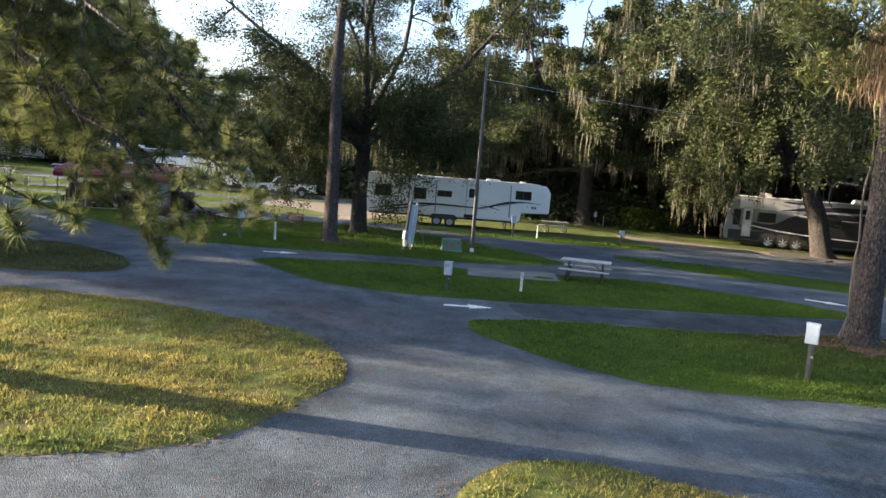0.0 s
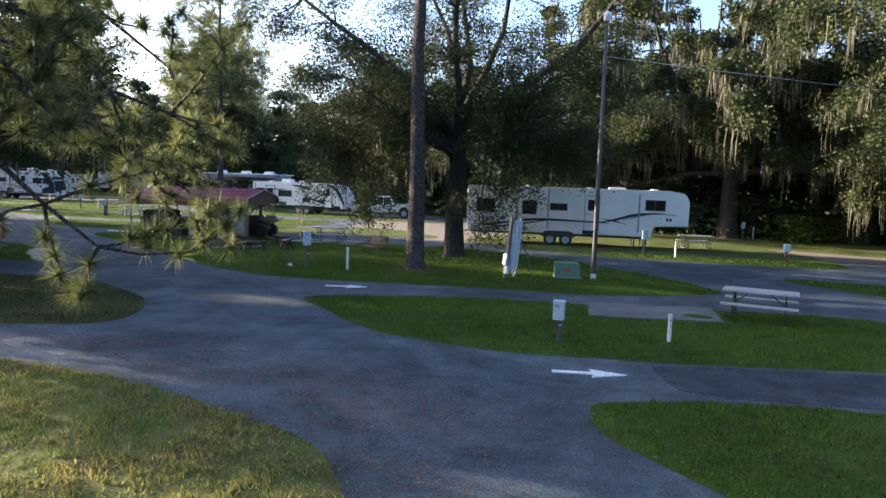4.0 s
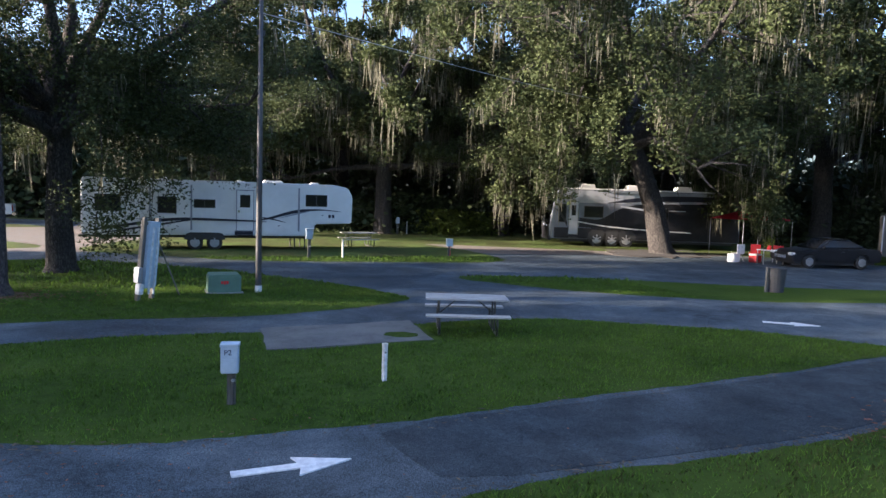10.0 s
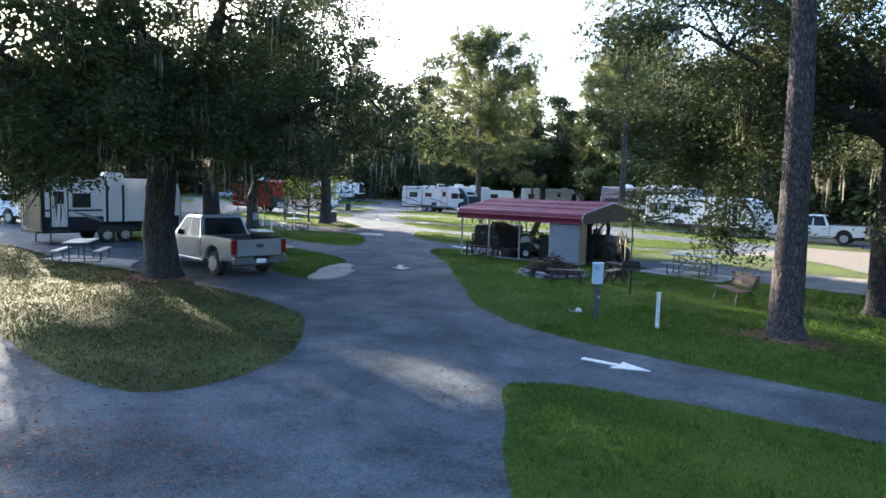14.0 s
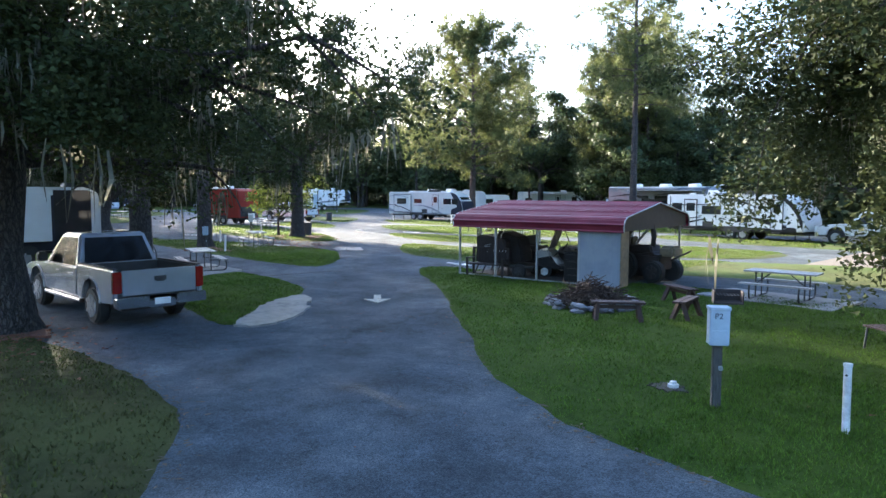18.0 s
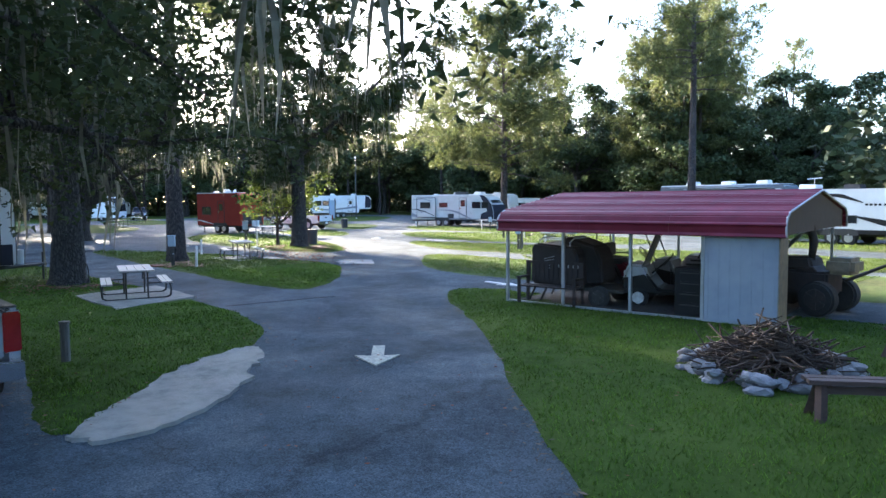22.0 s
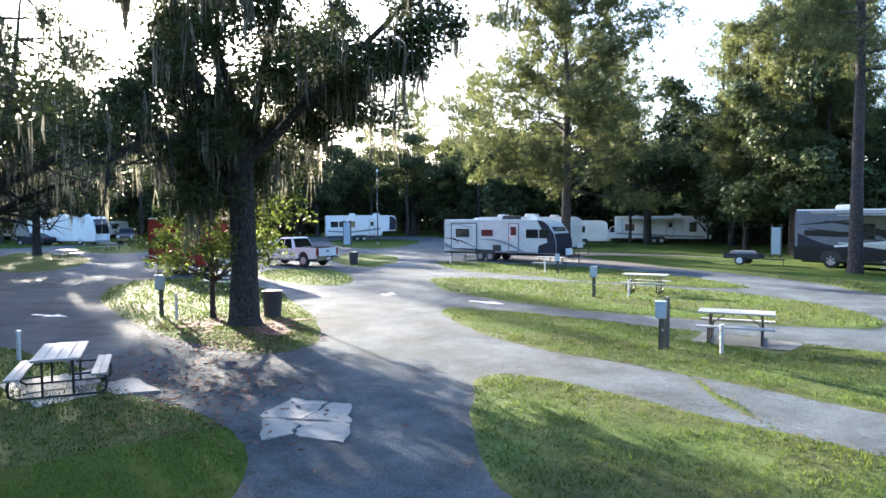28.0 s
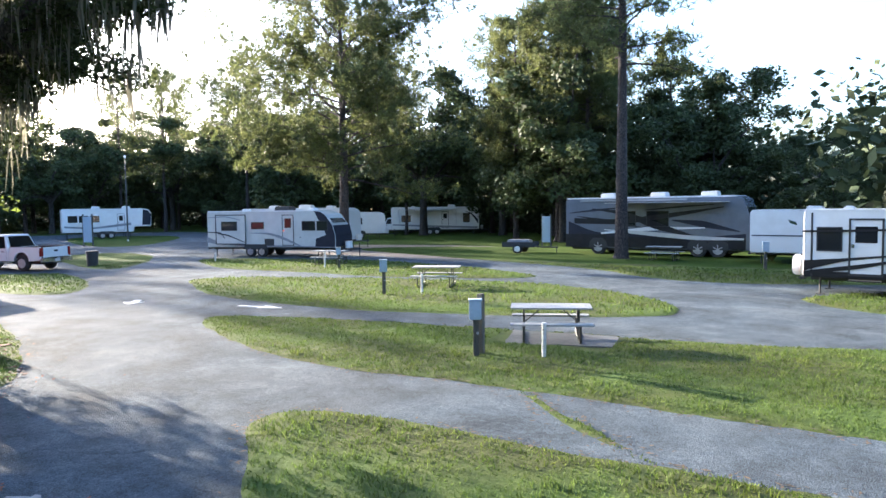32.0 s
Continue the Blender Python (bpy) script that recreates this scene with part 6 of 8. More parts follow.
def pickup(name, label, paint, chrome_bumper=True, l=5.85):
    """A crew-cab pickup; front at x=0, rear at x=l."""
    t = thing(name, label, "pickup truck")
    fw, rw, r = 0.95, l - 1.25, 0.41
    low = 0.52
    belt = 1.14
    out = [(0.02, low), *arch(fw, r + 0.08, low), (3.74, low), (3.74, belt + 0.05), (1.55, belt + 0.03), (0.35, belt - 0.06), (0.02, belt - 0.18)]
    part("body", profile(out, -0.98, 0.98, 0.035, 2), M[paint], t, "painted front body and doors")
    out = [(3.76, low), *arch(rw, r + 0.08, low), (l - 0.05, low + 0.05), (l - 0.03, belt + 0.13), (3.76, belt + 0.13)]
    for s in (-1, 1):
        part("bed_side", profile(out, *sorted((s * 0.98, s * 0.86)), 0.03, 2), M[paint], t)
        part("bed_rail", boxes((3.8, l - 0.08, *sorted((s * 0.84, s * 0.97)), belt + 0.125, belt + 0.15), bevel=0.008), M["trim"], t, "black rail cap")
        for x in (fw, rw):
            part("wheel_lip", profile([(x + (r + q) * math.cos(k * math.pi / 12), low + (r + q) * math.sin(k * math.pi / 12)) for q, ks in ((0.08, range(13)), (0.13, range(12, -1, -1))) for k in ks], *sorted((s * 0.975, s * 1.0)), 0.0), M[paint], t)
        part("door_seam", boxes((2.715, 2.725, *sorted((s * 0.979, s * 0.983)), 0.6, belt)), M["trim"], t)
        part("door_seam", boxes((3.6, 3.61, *sorted((s * 0.979, s * 0.983)), 0.6, belt)), M["trim"], t)
    part("bed_floor", boxes((3.76, l - 0.05, -0.86, 0.86, 0.68, 0.76)), M["trim"], t, "dark bed floor")
    part("bulkhead", boxes((3.76, 3.82, -0.86, 0.86, 0.76, belt + 0.12), bevel=0.01), M[paint], t)
    bm = bmesh.new()
    pts = [(1.5, belt, 0.93), (2.25, 1.9, 0.74), (3.35, 1.92, 0.74), (3.72, belt, 0.93)]
    a = [bm.verts.new((x, -w, z)) for x, z, w in pts]
    b = [bm.verts.new((x, w, z)) for x, z, w in pts]
    bm.faces.new(a)
    bm.faces.new(b[::-1])
    for i in range(4):
        bm.faces.new((a[i], b[i], b[(i + 1) % 4], a[(i + 1) % 4]))
    bmesh.ops.recalc_face_normals(bm, faces=bm.faces)
    bmesh.ops.bevel(bm, geom=list(bm.edges), offset=0.05, segments=3, affect="EDGES")
    part("cab", bm, M[paint], t, "cab roof and pillars")

    def pane(name, pts3):
        bm = bmesh.new()
        vs = [bm.verts.new(p) for p in pts3]
        f = bm.faces.new(vs)
        bmesh.ops.solidify(bm, geom=[f], thickness=0.015)
        bmesh.ops.recalc_face_normals(bm, faces=bm.faces)
        part(name, bm, M["glass"], t)

    def at(x, z, s, out=0.012):
        f = (z - belt) / (1.92 - belt)
        return (x, s * (0.93 - 0.19 * f + out), z)
    for s in (-1, 1):
        pane("side_window", [at(1.82, 1.2, s), at(2.3, 1.8, s), at(2.68, 1.82, s), at(2.68, 1.2, s)])
        pane("side_window", [at(2.76, 1.2, s), at(2.76, 1.82, s), at(3.3, 1.82, s), at(3.52, 1.2, s)])
    pane("windscreen", [(1.56, -0.8, 1.19), (1.56, 0.8, 1.19), (2.17, 0.66, 1.84), (2.17, -0.66, 1.84)])
    pane("rear_window", [(3.72, -0.78, 1.24), (3.72, 0.78, 1.24), (3.42, 0.66, 1.82), (3.42, -0.66, 1.82)])
    part("bed_liner", boxes((3.83, l - 0.07, -0.85, -0.835, 0.76, belt + 0.1), (3.83, l - 0.07, 0.835, 0.85, 0.76, belt + 0.1), (3.83, 3.845, -0.835, 0.835, 0.76, belt + 0.1)), M["trim"], t, "black bed liner")
    part("tailgate", boxes((l - 0.05, l + 0.01, -0.8, 0.8, 0.72, belt + 0.11), bevel=0.015), M[paint], t)
    part("tailgate_handle", boxes((l + 0.01, l + 0.03, -0.13, 0.13, 1.0, 1.1), bevel=0.008), M["trim"], t)
    part("rear_bumper", boxes((l - 0.06, l + 0.16, -0.97, -0.3, 0.48, 0.7), (l - 0.06, l + 0.16, 0.3, 0.97, 0.48, 0.7), (l - 0.06, l + 0.1, -0.3, 0.3, 0.44, 0.6), bevel=0.02), M["chrome" if chrome_bumper else paint], t, "chrome rear bumper")
    part("number_plate", boxes((l + 0.1, l + 0.112, -0.17, 0.17, 0.5, 0.64)), M["lens"], t, "blank pale plate")
    part("front_bumper", boxes((-0.16, 0.06, -0.97, 0.97, 0.42, 0.68), bevel=0.04), M["chrome" if chrome_bumper else paint], t)
    part("grille", boxes((-0.05, 0.03, -0.6, 0.6, 0.72, 1.02), bevel=0.02), M["trim"], t)
    for k in range(3):
        part("grille_bar", boxes((-0.062, -0.045, -0.58, 0.58, 0.77 + 0.09 * k, 0.8 + 0.09 * k)), M["chrome"], t)
    for s in (-1, 1):
        y0, y1 = sorted((s * 0.98, s * 0.8))
        part("tail_lamp", boxes((l - 0.1, l + 0.014, y0, y1, 0.78, belt + 0.09), bevel=0.015), M["redlamp"], t)
        part("head_lamp", boxes((-0.04, 0.12, *sorted((s * 0.62, s * 0.95)), 0.78, 0.99), bevel=0.02), M["lens"], t)
        part("running_board", boxes((1.6, 4.0, *sorted((s * 0.9, s * 1.03)), 0.42, 0.5), bevel=0.02), M["chrome"], t)
        for x in (2.62, 3.5):
            part("door_handle", boxes((x - 0.2, x, *sorted((s * 0.985, s * 1.01)), 1.0, 1.04), bevel=0.006), M["chrome"], t)
        part("mirror", boxes((1.72, 1.86, *sorted((s * 0.98, s * 1.2)), 1.2, 1.42), bevel=0.03), M["trim"], t)
        for x in (fw, rw):
            wheel(t, x, s * 0.84, r, 0.27, out=s)
        for x in (fw, rw):
            part("wheel_well", boxes((x - 0.45, x + 0.45, *sorted((s * 0.6, s * 0.72)), 0.35, 0.95)), M["trim"], t)
    part("chassis", boxes((0.4, l - 0.3, -0.7, 0.7, 0.36, 0.56)), M["trim"], t)
    return t


def park(t, x, y, heading, l=5.85):
    """Places a car by the middle of its rear end, its nose to the heading (degrees from +x)."""
    t.matrix_world = pose(x, y, 0, 0, 0, heading + 180) @ Matrix.Translation((-l, 0, 0))
    return t


ram = park(pickup("pickup_truck", "silver-grey crew-cab pickup parked by the oak", "ram"), -18.55, 26.2, 182)
for s in (-0.03, 0.03):
    part("badge", boxes((5.86, 5.872, s - 0.05, s + 0.05, 0.98, 1.08)), M["trim"], ram)
park(pickup("pickup_truck", "white pickup parked beside the red trailer", "white"), -61.9, 59.0, 196)
park(pickup("pickup_truck", "white crew-cab pickup facing the road", "white"), -11.5, 66.1, 188)
park(pickup("pickup_truck", "white pickup seen from the front by the west road", "white"), -53.2, 24.0, 25)
park(pickup("pickup_truck", "white pickup at the wood's edge", "white"), -76.0, 104.5, 25)
park(pickup("pickup_truck", "dark grey pickup with bright headlights in the shade", "black"), 33.9, 29.6, 184)
park(pickup("pickup_truck", "dark pickup far off beside the coach", "navy"), -119.2, 62.2, -20)


def saloon(name, label, paint):
    t = thing(name, label, "car")
    l, r = 4.8, 0.33
    out = [(0.05, 0.32), *arch(0.95, r + 0.06, 0.32), *arch(3.72, r + 0.06, 0.32), (4.75, 0.36), (4.8, 0.8), (4.55, 0.98), (3.9, 1.02), (1.4, 0.95), (0.4, 0.82), (0.02, 0.65)]
    part("body", profile(out, -0.9, 0.9, 0.05, 2), M[paint], t)
    bm = bmesh.new()
    pts = [(1.3, 0.94, 0.84), (2.1, 1.42, 0.62), (3.1, 1.44, 0.62), (4.1, 1.0, 0.8)]
    a = [bm.verts.new((x, -w, z)) for x, z, w in pts]
    b = [bm.verts.new((x, w, z)) for x, z, w in pts]
    bm.faces.new(a)
    bm.faces.new(b[::-1])
    for i in range(4):
        bm.faces.new((a[i], b[i], b[(i + 1) % 4], a[(i + 1) % 4]))
    bmesh.ops.recalc_face_normals(bm, faces=bm.faces)
    bmesh.ops.bevel(bm, geom=list(bm.edges), offset=0.08, segments=3, affect="EDGES")
    part("cabin", bm, M["glass"], t, "dark glass cabin")
    part("roof", boxes((2.15, 3.1, -0.6, 0.6, 1.4, 1.455), bevel=0.03), M[paint], t)
    for s in (-1, 1):
        for x in (0.95, 3.72):
            wheel(t, x, s * 0.8, r, 0.22, out=s)
        part("head_lamp", boxes((0.02, 0.25, *sorted((s * 0.55, s * 0.86)), 0.62, 0.76), bevel=0.03), M["lens"], t)
        part("tail_lamp", boxes((4.7, 4.8, *sorted((s * 0.5, s * 0.85)), 0.72, 0.88), bevel=0.02), M["redlamp"], t)
        part("door_handle", boxes((2.6, 2.75, *sorted((s * 0.9, s * 0.915)), 0.82, 0.85)), M["chrome"], t)
        part("mirror", boxes((1.6, 1.75, *sorted((s * 0.86, s * 1.02)), 0.95, 1.07), bevel=0.03), M[paint], t)
    part("grille", boxes((0.0, 0.05, -0.45, 0.45, 0.45, 0.6), bevel=0.01), M["chrome"], t)
    part("floor_pan", boxes((0.3, 4.5, -0.75, 0.75, 0.2, 0.36)), M["trim"], t)
    return t


s = saloon("saloon_car", "black four-door saloon car in the deep shade", "black")
s.matrix_world = pose(28.0, 36.6, 0, 0, 0, -12)
van = again(far_box, -146, 52, 30, 1.1, label="white trailer parked far off by the west road")
again(far_box, -143, 64, 120, 1.0, label="white trailer parked far off by the west road")
s2 = saloon("saloon_car", "dark car parked far off by the west road", "navy")
s2.matrix_world = pose(-120, 50, 0, 0, 0, 30)
s3 = saloon("saloon_car", "pale car parked far off by the west road", "silver")
s3.matrix_world = pose(-108, 72, 0, 0, 0, 200)

# grey cargo trailer behind the dark pickup
f = thing("cargo_trailer", "grey enclosed cargo trailer in the shade", "cargo trailer")
part("body", profile([(0, 0.5), (0, 2.55), (0.15, 2.65), (6.3, 2.65), (6.5, 2.45), (6.5, 0.5)], -1.2, 1.2, 0.04), M["dimgrey"], f)
for x in (0.02, 6.48):
    part("edge_trim", boxes((x - 0.03, x + 0.03, -1.215, -1.19, 0.5, 2.6)), M["alloy"], f)
for x in (2.8, 3.6):
    wheel(f, x, -1.1, 0.34)
    wheel(f, x, 1.1, 0.34, out=1)
part("side_door", boxes((4.6, 5.4, -1.215, -1.19, 0.6, 2.3), bevel=0.005), M["greydecal"], f)
part("fender", boxes((2.3, 4.1, -1.3, -1.2, 0.72, 0.78)), M["trim"], f)
f.matrix_world = pose(35.4, 37.2, 0, 0, 0, -48)

# small utility trailer
f = thing("utility_trailer", "small black utility trailer with bright wheels", "trailer")
bm = boxes((0, 2.2, -0.65, 0.65, 0.42, 0.48))
for y in (-0.65, 0.62):
    box(bm, 0, 2.2, y, y + 0.03, 0.48, 0.75)
part("bed", bm, M["trim"], f)
wheel(f, 1.1, -0.8, 0.32, rim="white")
wheel(f, 1.1, 0.8, 0.32, rim="white", out=1)
part("axle", boxes((1.06, 1.14, -0.8, 0.8, 0.29, 0.35)), M["trim"], f)
bm = bmesh.new()
rod(bm, (2.2, 0, 0.42), (3.6, 0, 0.4), 0.04)
rod(bm, (3.5, 0, 0), (3.5, 0, 0.55), 0.025)
part("drawbar", bm, M["trim"], f)
part("cargo", boxes((0.3, 1.8, -0.5, 0.5, 0.48, 0.9), bevel=0.08), M["greydecal"], f)
put(f, -45.6, 79.9, 10)

# ---- carport and what stands under it ----
CP = pose(-20.7, 37.68, 0, 0, 0, 8.2)
LEN, DEP, EAVE, RIDGE = 5.95, 5.7, 1.72, 2.6
cp = thing("carport", "open metal carport with a ribbed maroon roof", "carport")
section = [(-0.16, EAVE), (-0.17, EAVE + 0.22), (-0.1, EAVE + 0.36), (0.08, EAVE + 0.46)]
section += [(0.08 + (DEP / 2 - 0.08) * k / 5, EAVE + 0.46 + (RIDGE - EAVE - 0.46) * k / 5) for k in range(1, 6)]
section += [(DEP - y, z) for y, z in section[-2::-1]]
fine = []
for (y0, z0), (y1, z1) in zip(section, section[1:]):
    n = max(1, round(math.hypot(y1 - y0, z1 - z0) / 0.028))
    fine += [(y0 + (y1 - y0) * k / n, z0 + (z1 - z0) * k / n) for k in range(n)]
fine.append(section[-1])
run, ribbed = 0.0, []
for k, (y, z) in enumerate(fine):
    if k:
        run += math.hypot(y - fine[k - 1][0], z - fine[k - 1][1])
    up = 0.034 * min(1.0, max(0.0, 2.2 * math.cos(2 * math.pi * run / 0.23) - 1.0))
    side = -1 if y < DEP / 2 else 1
    steep = 1 if z < EAVE + 0.4 else 0
    ribbed.append((y + side * up * steep, z + up * (1 - steep)))
xs = [-0.18, LEN / 3, 2 * LEN / 3, LEN + 0.18]
for a, b in zip(xs, xs[1:]):
    vs = [(x, y, z) for x in (a + 0.002, b - 0.002) for y, z in ribbed] + [(x, y + (0.012 if y < DEP / 2 else -0.012), z - 0.012) for x in (a + 0.002, b - 0.002) for y, z in ribbed]
    n = len(ribbed)
    fs = [(k, k + 1, n + k + 1, n + k) for k in range(n - 1)] + [(2 * n + k + 1, 2 * n + k, 3 * n + k, 3 * n + k + 1) for k in range(n - 1)]
    fs += [(k + 1, k, 2 * n + k, 2 * n + k + 1) for k in range(n - 1)] + [(n + k, n + k + 1, 3 * n + k + 1, 3 * n + k) for k in range(n - 1)]
    fs += [(0, n, 3 * n, 2 * n), (2 * n - 1, n - 1, 3 * n - 1, 4 * n - 1)]
    link_mesh("roof_sheet", vs, fs, M["maroon"], cp, "ribbed maroon steel sheet")
for x in (-0.18, LEN + 0.18):
    tubes("gable_trim", [([(x, y, z - 0.01) for y, z in section], [0.022] * len(section), 6)], M["galv"], cp, "pale edge trim")
for x, y in ((0, 0), (1.5, 0), (3.1, 0), (4.6, 0), (LEN, 0), (0, DEP), (2.0, DEP), (4.0, DEP), (LEN - 0.1, DEP)):
    part("post", boxes((x - 0.03, x + 0.03, y - 0.03, y + 0.03, 0, EAVE + 0.4)), M["galv"], cp, "square galvanised post")
for y in (0, DEP):
    part("base_rail", boxes((0, LEN, y - 0.035, y + 0.035, 0.0, 0.07)), M["galv"], cp)
for x in (0, LEN / 2, LEN):
    bm = bmesh.new()
    rod(bm, (x, 0, EAVE + 0.35), (x, DEP / 2, RIDGE - 0.08), 0.025, n=6)
    rod(bm, (x, DEP, EAVE + 0.35), (x, DEP / 2, RIDGE - 0.08), 0.025, n=6)
    part("rafter", bm, M["galv"], cp)
gp = part("gable_panel", profile([(0.0, EAVE + 0.02), (DEP, EAVE + 0.02), (DEP - 0.02, EAVE + 0.4), (DEP / 2, RIDGE - 0.05), (0.02, EAVE + 0.4)], -0.008, 0.008, 0.0), M["gable"], cp, "brown gable sheet")
gp.matrix_basis = pose(LEN + 0.1, 0, 0, 0, 0, 90)
sheet_ob = part("wall_sheet", boxes((4.65, LEN + 0.05, -0.06, -0.035, 0.05, EAVE + 0.05)), M["wallsheet"], cp, "blue-grey ribbed wall sheet")
for k in range(7):
    part("rib", boxes((4.7 + 0.2 * k, 4.73 + 0.2 * k, -0.068, -0.06, 0.05, EAVE + 0.05)), M["wallsheet"], sheet_ob)
bm = boxes((LEN + 0.035, LEN + 0.06, -0.06, 0.55, 0.05, EAVE + 0.05))
part("wall_return", bm, M["yellow"], cp, "tan edge board")
cp.matrix_world = CP


def under(ob, x, y, turn=0.0):
    ob.matrix_world = CP @ pose(x, y, 0, 0, 0, turn)
    return ob


# leaf collector with a canvas hood
f = thing("leaf_collector", "dark canvas-hooded leaf collector trailer", "leaf vacuum")
part("hood", profile([(0.0, 0.45), (0.0, 1.34), (0.1, 1.42), (1.1, 1.34), (1.2, 1.15), (1.25, 0.45)], -0.6, 0.6, 0.05), M["canvas"], f, "dark brown canvas hood")
part("hood_back", profile([(0.55, 0.9), (0.6, 1.5), (0.75, 1.58), (1.45, 1.36), (1.6, 1.0), (1.65, 0.5), (1.3, 0.45)], -0.2, 0.6, 0.06), M["canvas"], f)
part("deck", boxes((-0.15, 2.3, -0.62, 0.62, 0.36, 0.43), bevel=0.01), M["steel"], f)
for x in (0.1, 0.4):
    for y in (-0.55, 0.55):
        bm = bmesh.new()
        rod(bm, (x - 0.2, y, 0), (x, y, 0.4), 0.025)
        part("leg", bm, M["steel"], f)
for x in (0.15, 0.95):
    tubes("hoop", [([(x, -0.5, 0.9), (x + 0.02, -0.5, 1.45), (x + 0.12, -0.48, 1.55), (x + 0.4, -0.45, 1.58)], [0.02] * 4, 6)], M["galv"], f)
bm = bmesh.new()
for k in range(5):
    rod(bm, (0.35 + 0.015 * k, -0.612, 1.05 - 0.045 * k), (0.62 - 0.02 * k, -0.612, 1.12 - 0.075 * k), 0.009, n=5)
part("emblem", bm, M["alloy"], f, "pale wing-shaped emblem")
for k in range(6):
    part("name_bar", boxes((0.66 + 0.1 * k, 0.74 + 0.1 * k, -0.612, -0.6, 0.86, 0.96)), M["alloy"], f)
wheel(f, 1.75, -0.62, 0.25, 0.14, "trim")
wheel(f, 1.75, 0.62, 0.25, 0.14, "trim", out=1)
under(f, 0.42, 0.95, 2)
# golf carts
def golf_cart(label, paint, cowl, roofed):
    f = thing("golf_cart", label, "golf cart", "golf carts under the carport")
    part("body", profile([(0, 0.3), (0, 0.7), (0.5, 0.8), (0.8, 0.42), (1.3, 0.42), (1.5, 0.8), (2.2, 0.8), (2.3, 0.3)], -0.55, 0.55, 0.05), M[paint], f)
    part("cowl", profile([(-0.04, 0.55), (0.1, 0.98), (0.5, 0.95), (0.62, 0.6), (0.5, 0.5)], -0.52, 0.52, 0.06), M[cowl], f, "moulded front cowl")
    part("bumper", boxes((-0.12, -0.02, -0.5, 0.5, 0.3, 0.42), bevel=0.03), M["trim"], f)
    part("seat", boxes((1.3, 1.8, -0.5, 0.5, 0.78, 0.92), bevel=0.04), M["trim"], f)
    part("backrest", boxes((1.78, 1.9, -0.5, 0.5, 0.92, 1.3), bevel=0.04), M["trim"], f)
    part("bag_well", boxes((2.0, 2.4, -0.45, 0.45, 0.75, 1.0), bevel=0.03), M["trim"], f)
    for y in (-0.5, 0.5):
        bm = bmesh.new()
        rod(bm, (0.42, y, 0.9), (0.72, y, 1.66), 0.018)
        part("front_strut", bm, M["steel"], f)
        bm = bmesh.new()
        rod(bm, (1.92, y, 0.8), (1.96, y, 1.66), 0.018)
        part("rear_strut", bm, M["steel"], f)
        part("head_lamp", boxes((0.0, 0.06, *sorted((y * 0.55, y * 0.9)), 0.72, 0.82), bevel=0.015), M["lens"], f)
        part("arm_rail", boxes((1.35, 1.85, *sorted((y, y * 1.05)), 0.98, 1.02), bevel=0.01), M["steel"], f)
    if roofed:
        part("canopy", boxes((0.5, 2.15, -0.58, 0.58, 1.64, 1.7), bevel=0.025), M["yellow"], f, "thin tan canopy")
        part("windscreen", profile([(0.43, 0.98), (0.7, 1.62), (0.712, 1.62), (0.442, 0.98)], -0.48, 0.48, 0.0), M["awning"], f, "hazy plastic windscreen")
    tubes("steering_wheel", [([(0.95 + 0.1 * math.cos(k * math.pi / 8), -0.22 + 0.18 * math.sin(k * math.pi / 8), 1.06 + 0.13 * math.cos(k * math.pi / 8)) for k in range(17)], [0.016] * 17, 6)], M["trim"], f)
    bm = bmesh.new()
    rod(bm, (0.6, -0.22, 0.75), (0.95, -0.22, 1.06), 0.02)
    part("steering_column", bm, M["trim"], f)
    for x in (0.35, 1.95):
        wheel(f, x, -0.5, 0.22, 0.18, "whitepost")
        wheel(f, x, 0.5, 0.22, 0.18, "whitepost", out=1)
    return f


under(golf_cart("black golf cart with a pale cowl and a tan canopy", "black", "awning", True), 2.35, 1.5, 14)
under(golf_cart("dark golf cart with a bare frame parked deeper in", "black", "greydecal", False), 2.9, 3.3, 186)
under(golf_cart("grey golf cart with a tan canopy by the far posts", "greydecal", "greydecal", True), 2.6, 4.6, 8)
f = thing("ride_on_mower", "dark red ride-on mower with a steering wheel", "mower")
part("bonnet", profile([(0, 0.35), (0, 0.7), (0.3, 0.85), (0.9, 0.85), (0.9, 0.35)], -0.3, 0.3, 0.05), M["maroon"], f, "red bonnet")
part("seat", profile([(1.2, 0.6), (1.2, 0.75), (1.6, 0.75), (1.7, 1.15), (1.8, 1.15), (1.75, 0.6)], -0.25, 0.25, 0.03), M["trim"], f)
part("deck", boxes((0.3, 1.5, -0.5, 0.5, 0.15, 0.35), bevel=0.05), M["rust"], f)
part("mudguard", boxes((1.1, 1.9, -0.5, 0.5, 0.5, 0.6), bevel=0.04), M["rust"], f)
tubes("steering_wheel", [([(1.05 + 0.08 * math.cos(k * math.pi / 8), 0.17 * math.sin(k * math.pi / 8), 1.15 + 0.14 * math.cos(k * math.pi / 8)) for k in range(17)], [0.014] * 17, 6)], M["trim"], f)
bm = bmesh.new()
rod(bm, (0.9, 0, 0.8), (1.05, 0, 1.15), 0.02)
part("steering_column", bm, M["trim"], f)
for x, r in ((0.3, 0.18), (1.5, 0.26)):
    wheel(f, x, -0.45, r, 0.18, "whitepost")
    wheel(f, x, 0.45, r, 0.18, "whitepost", out=1)
under(f, 1.9, 3.1, 178)
f = thing("tool_chest", "tall black tool chest beside the wall sheet", "tool chest")
part("cabinet", boxes((-0.32, 0.32, -0.25, 0.25, 0.05, 1.02), bevel=0.015), M["black"], f)
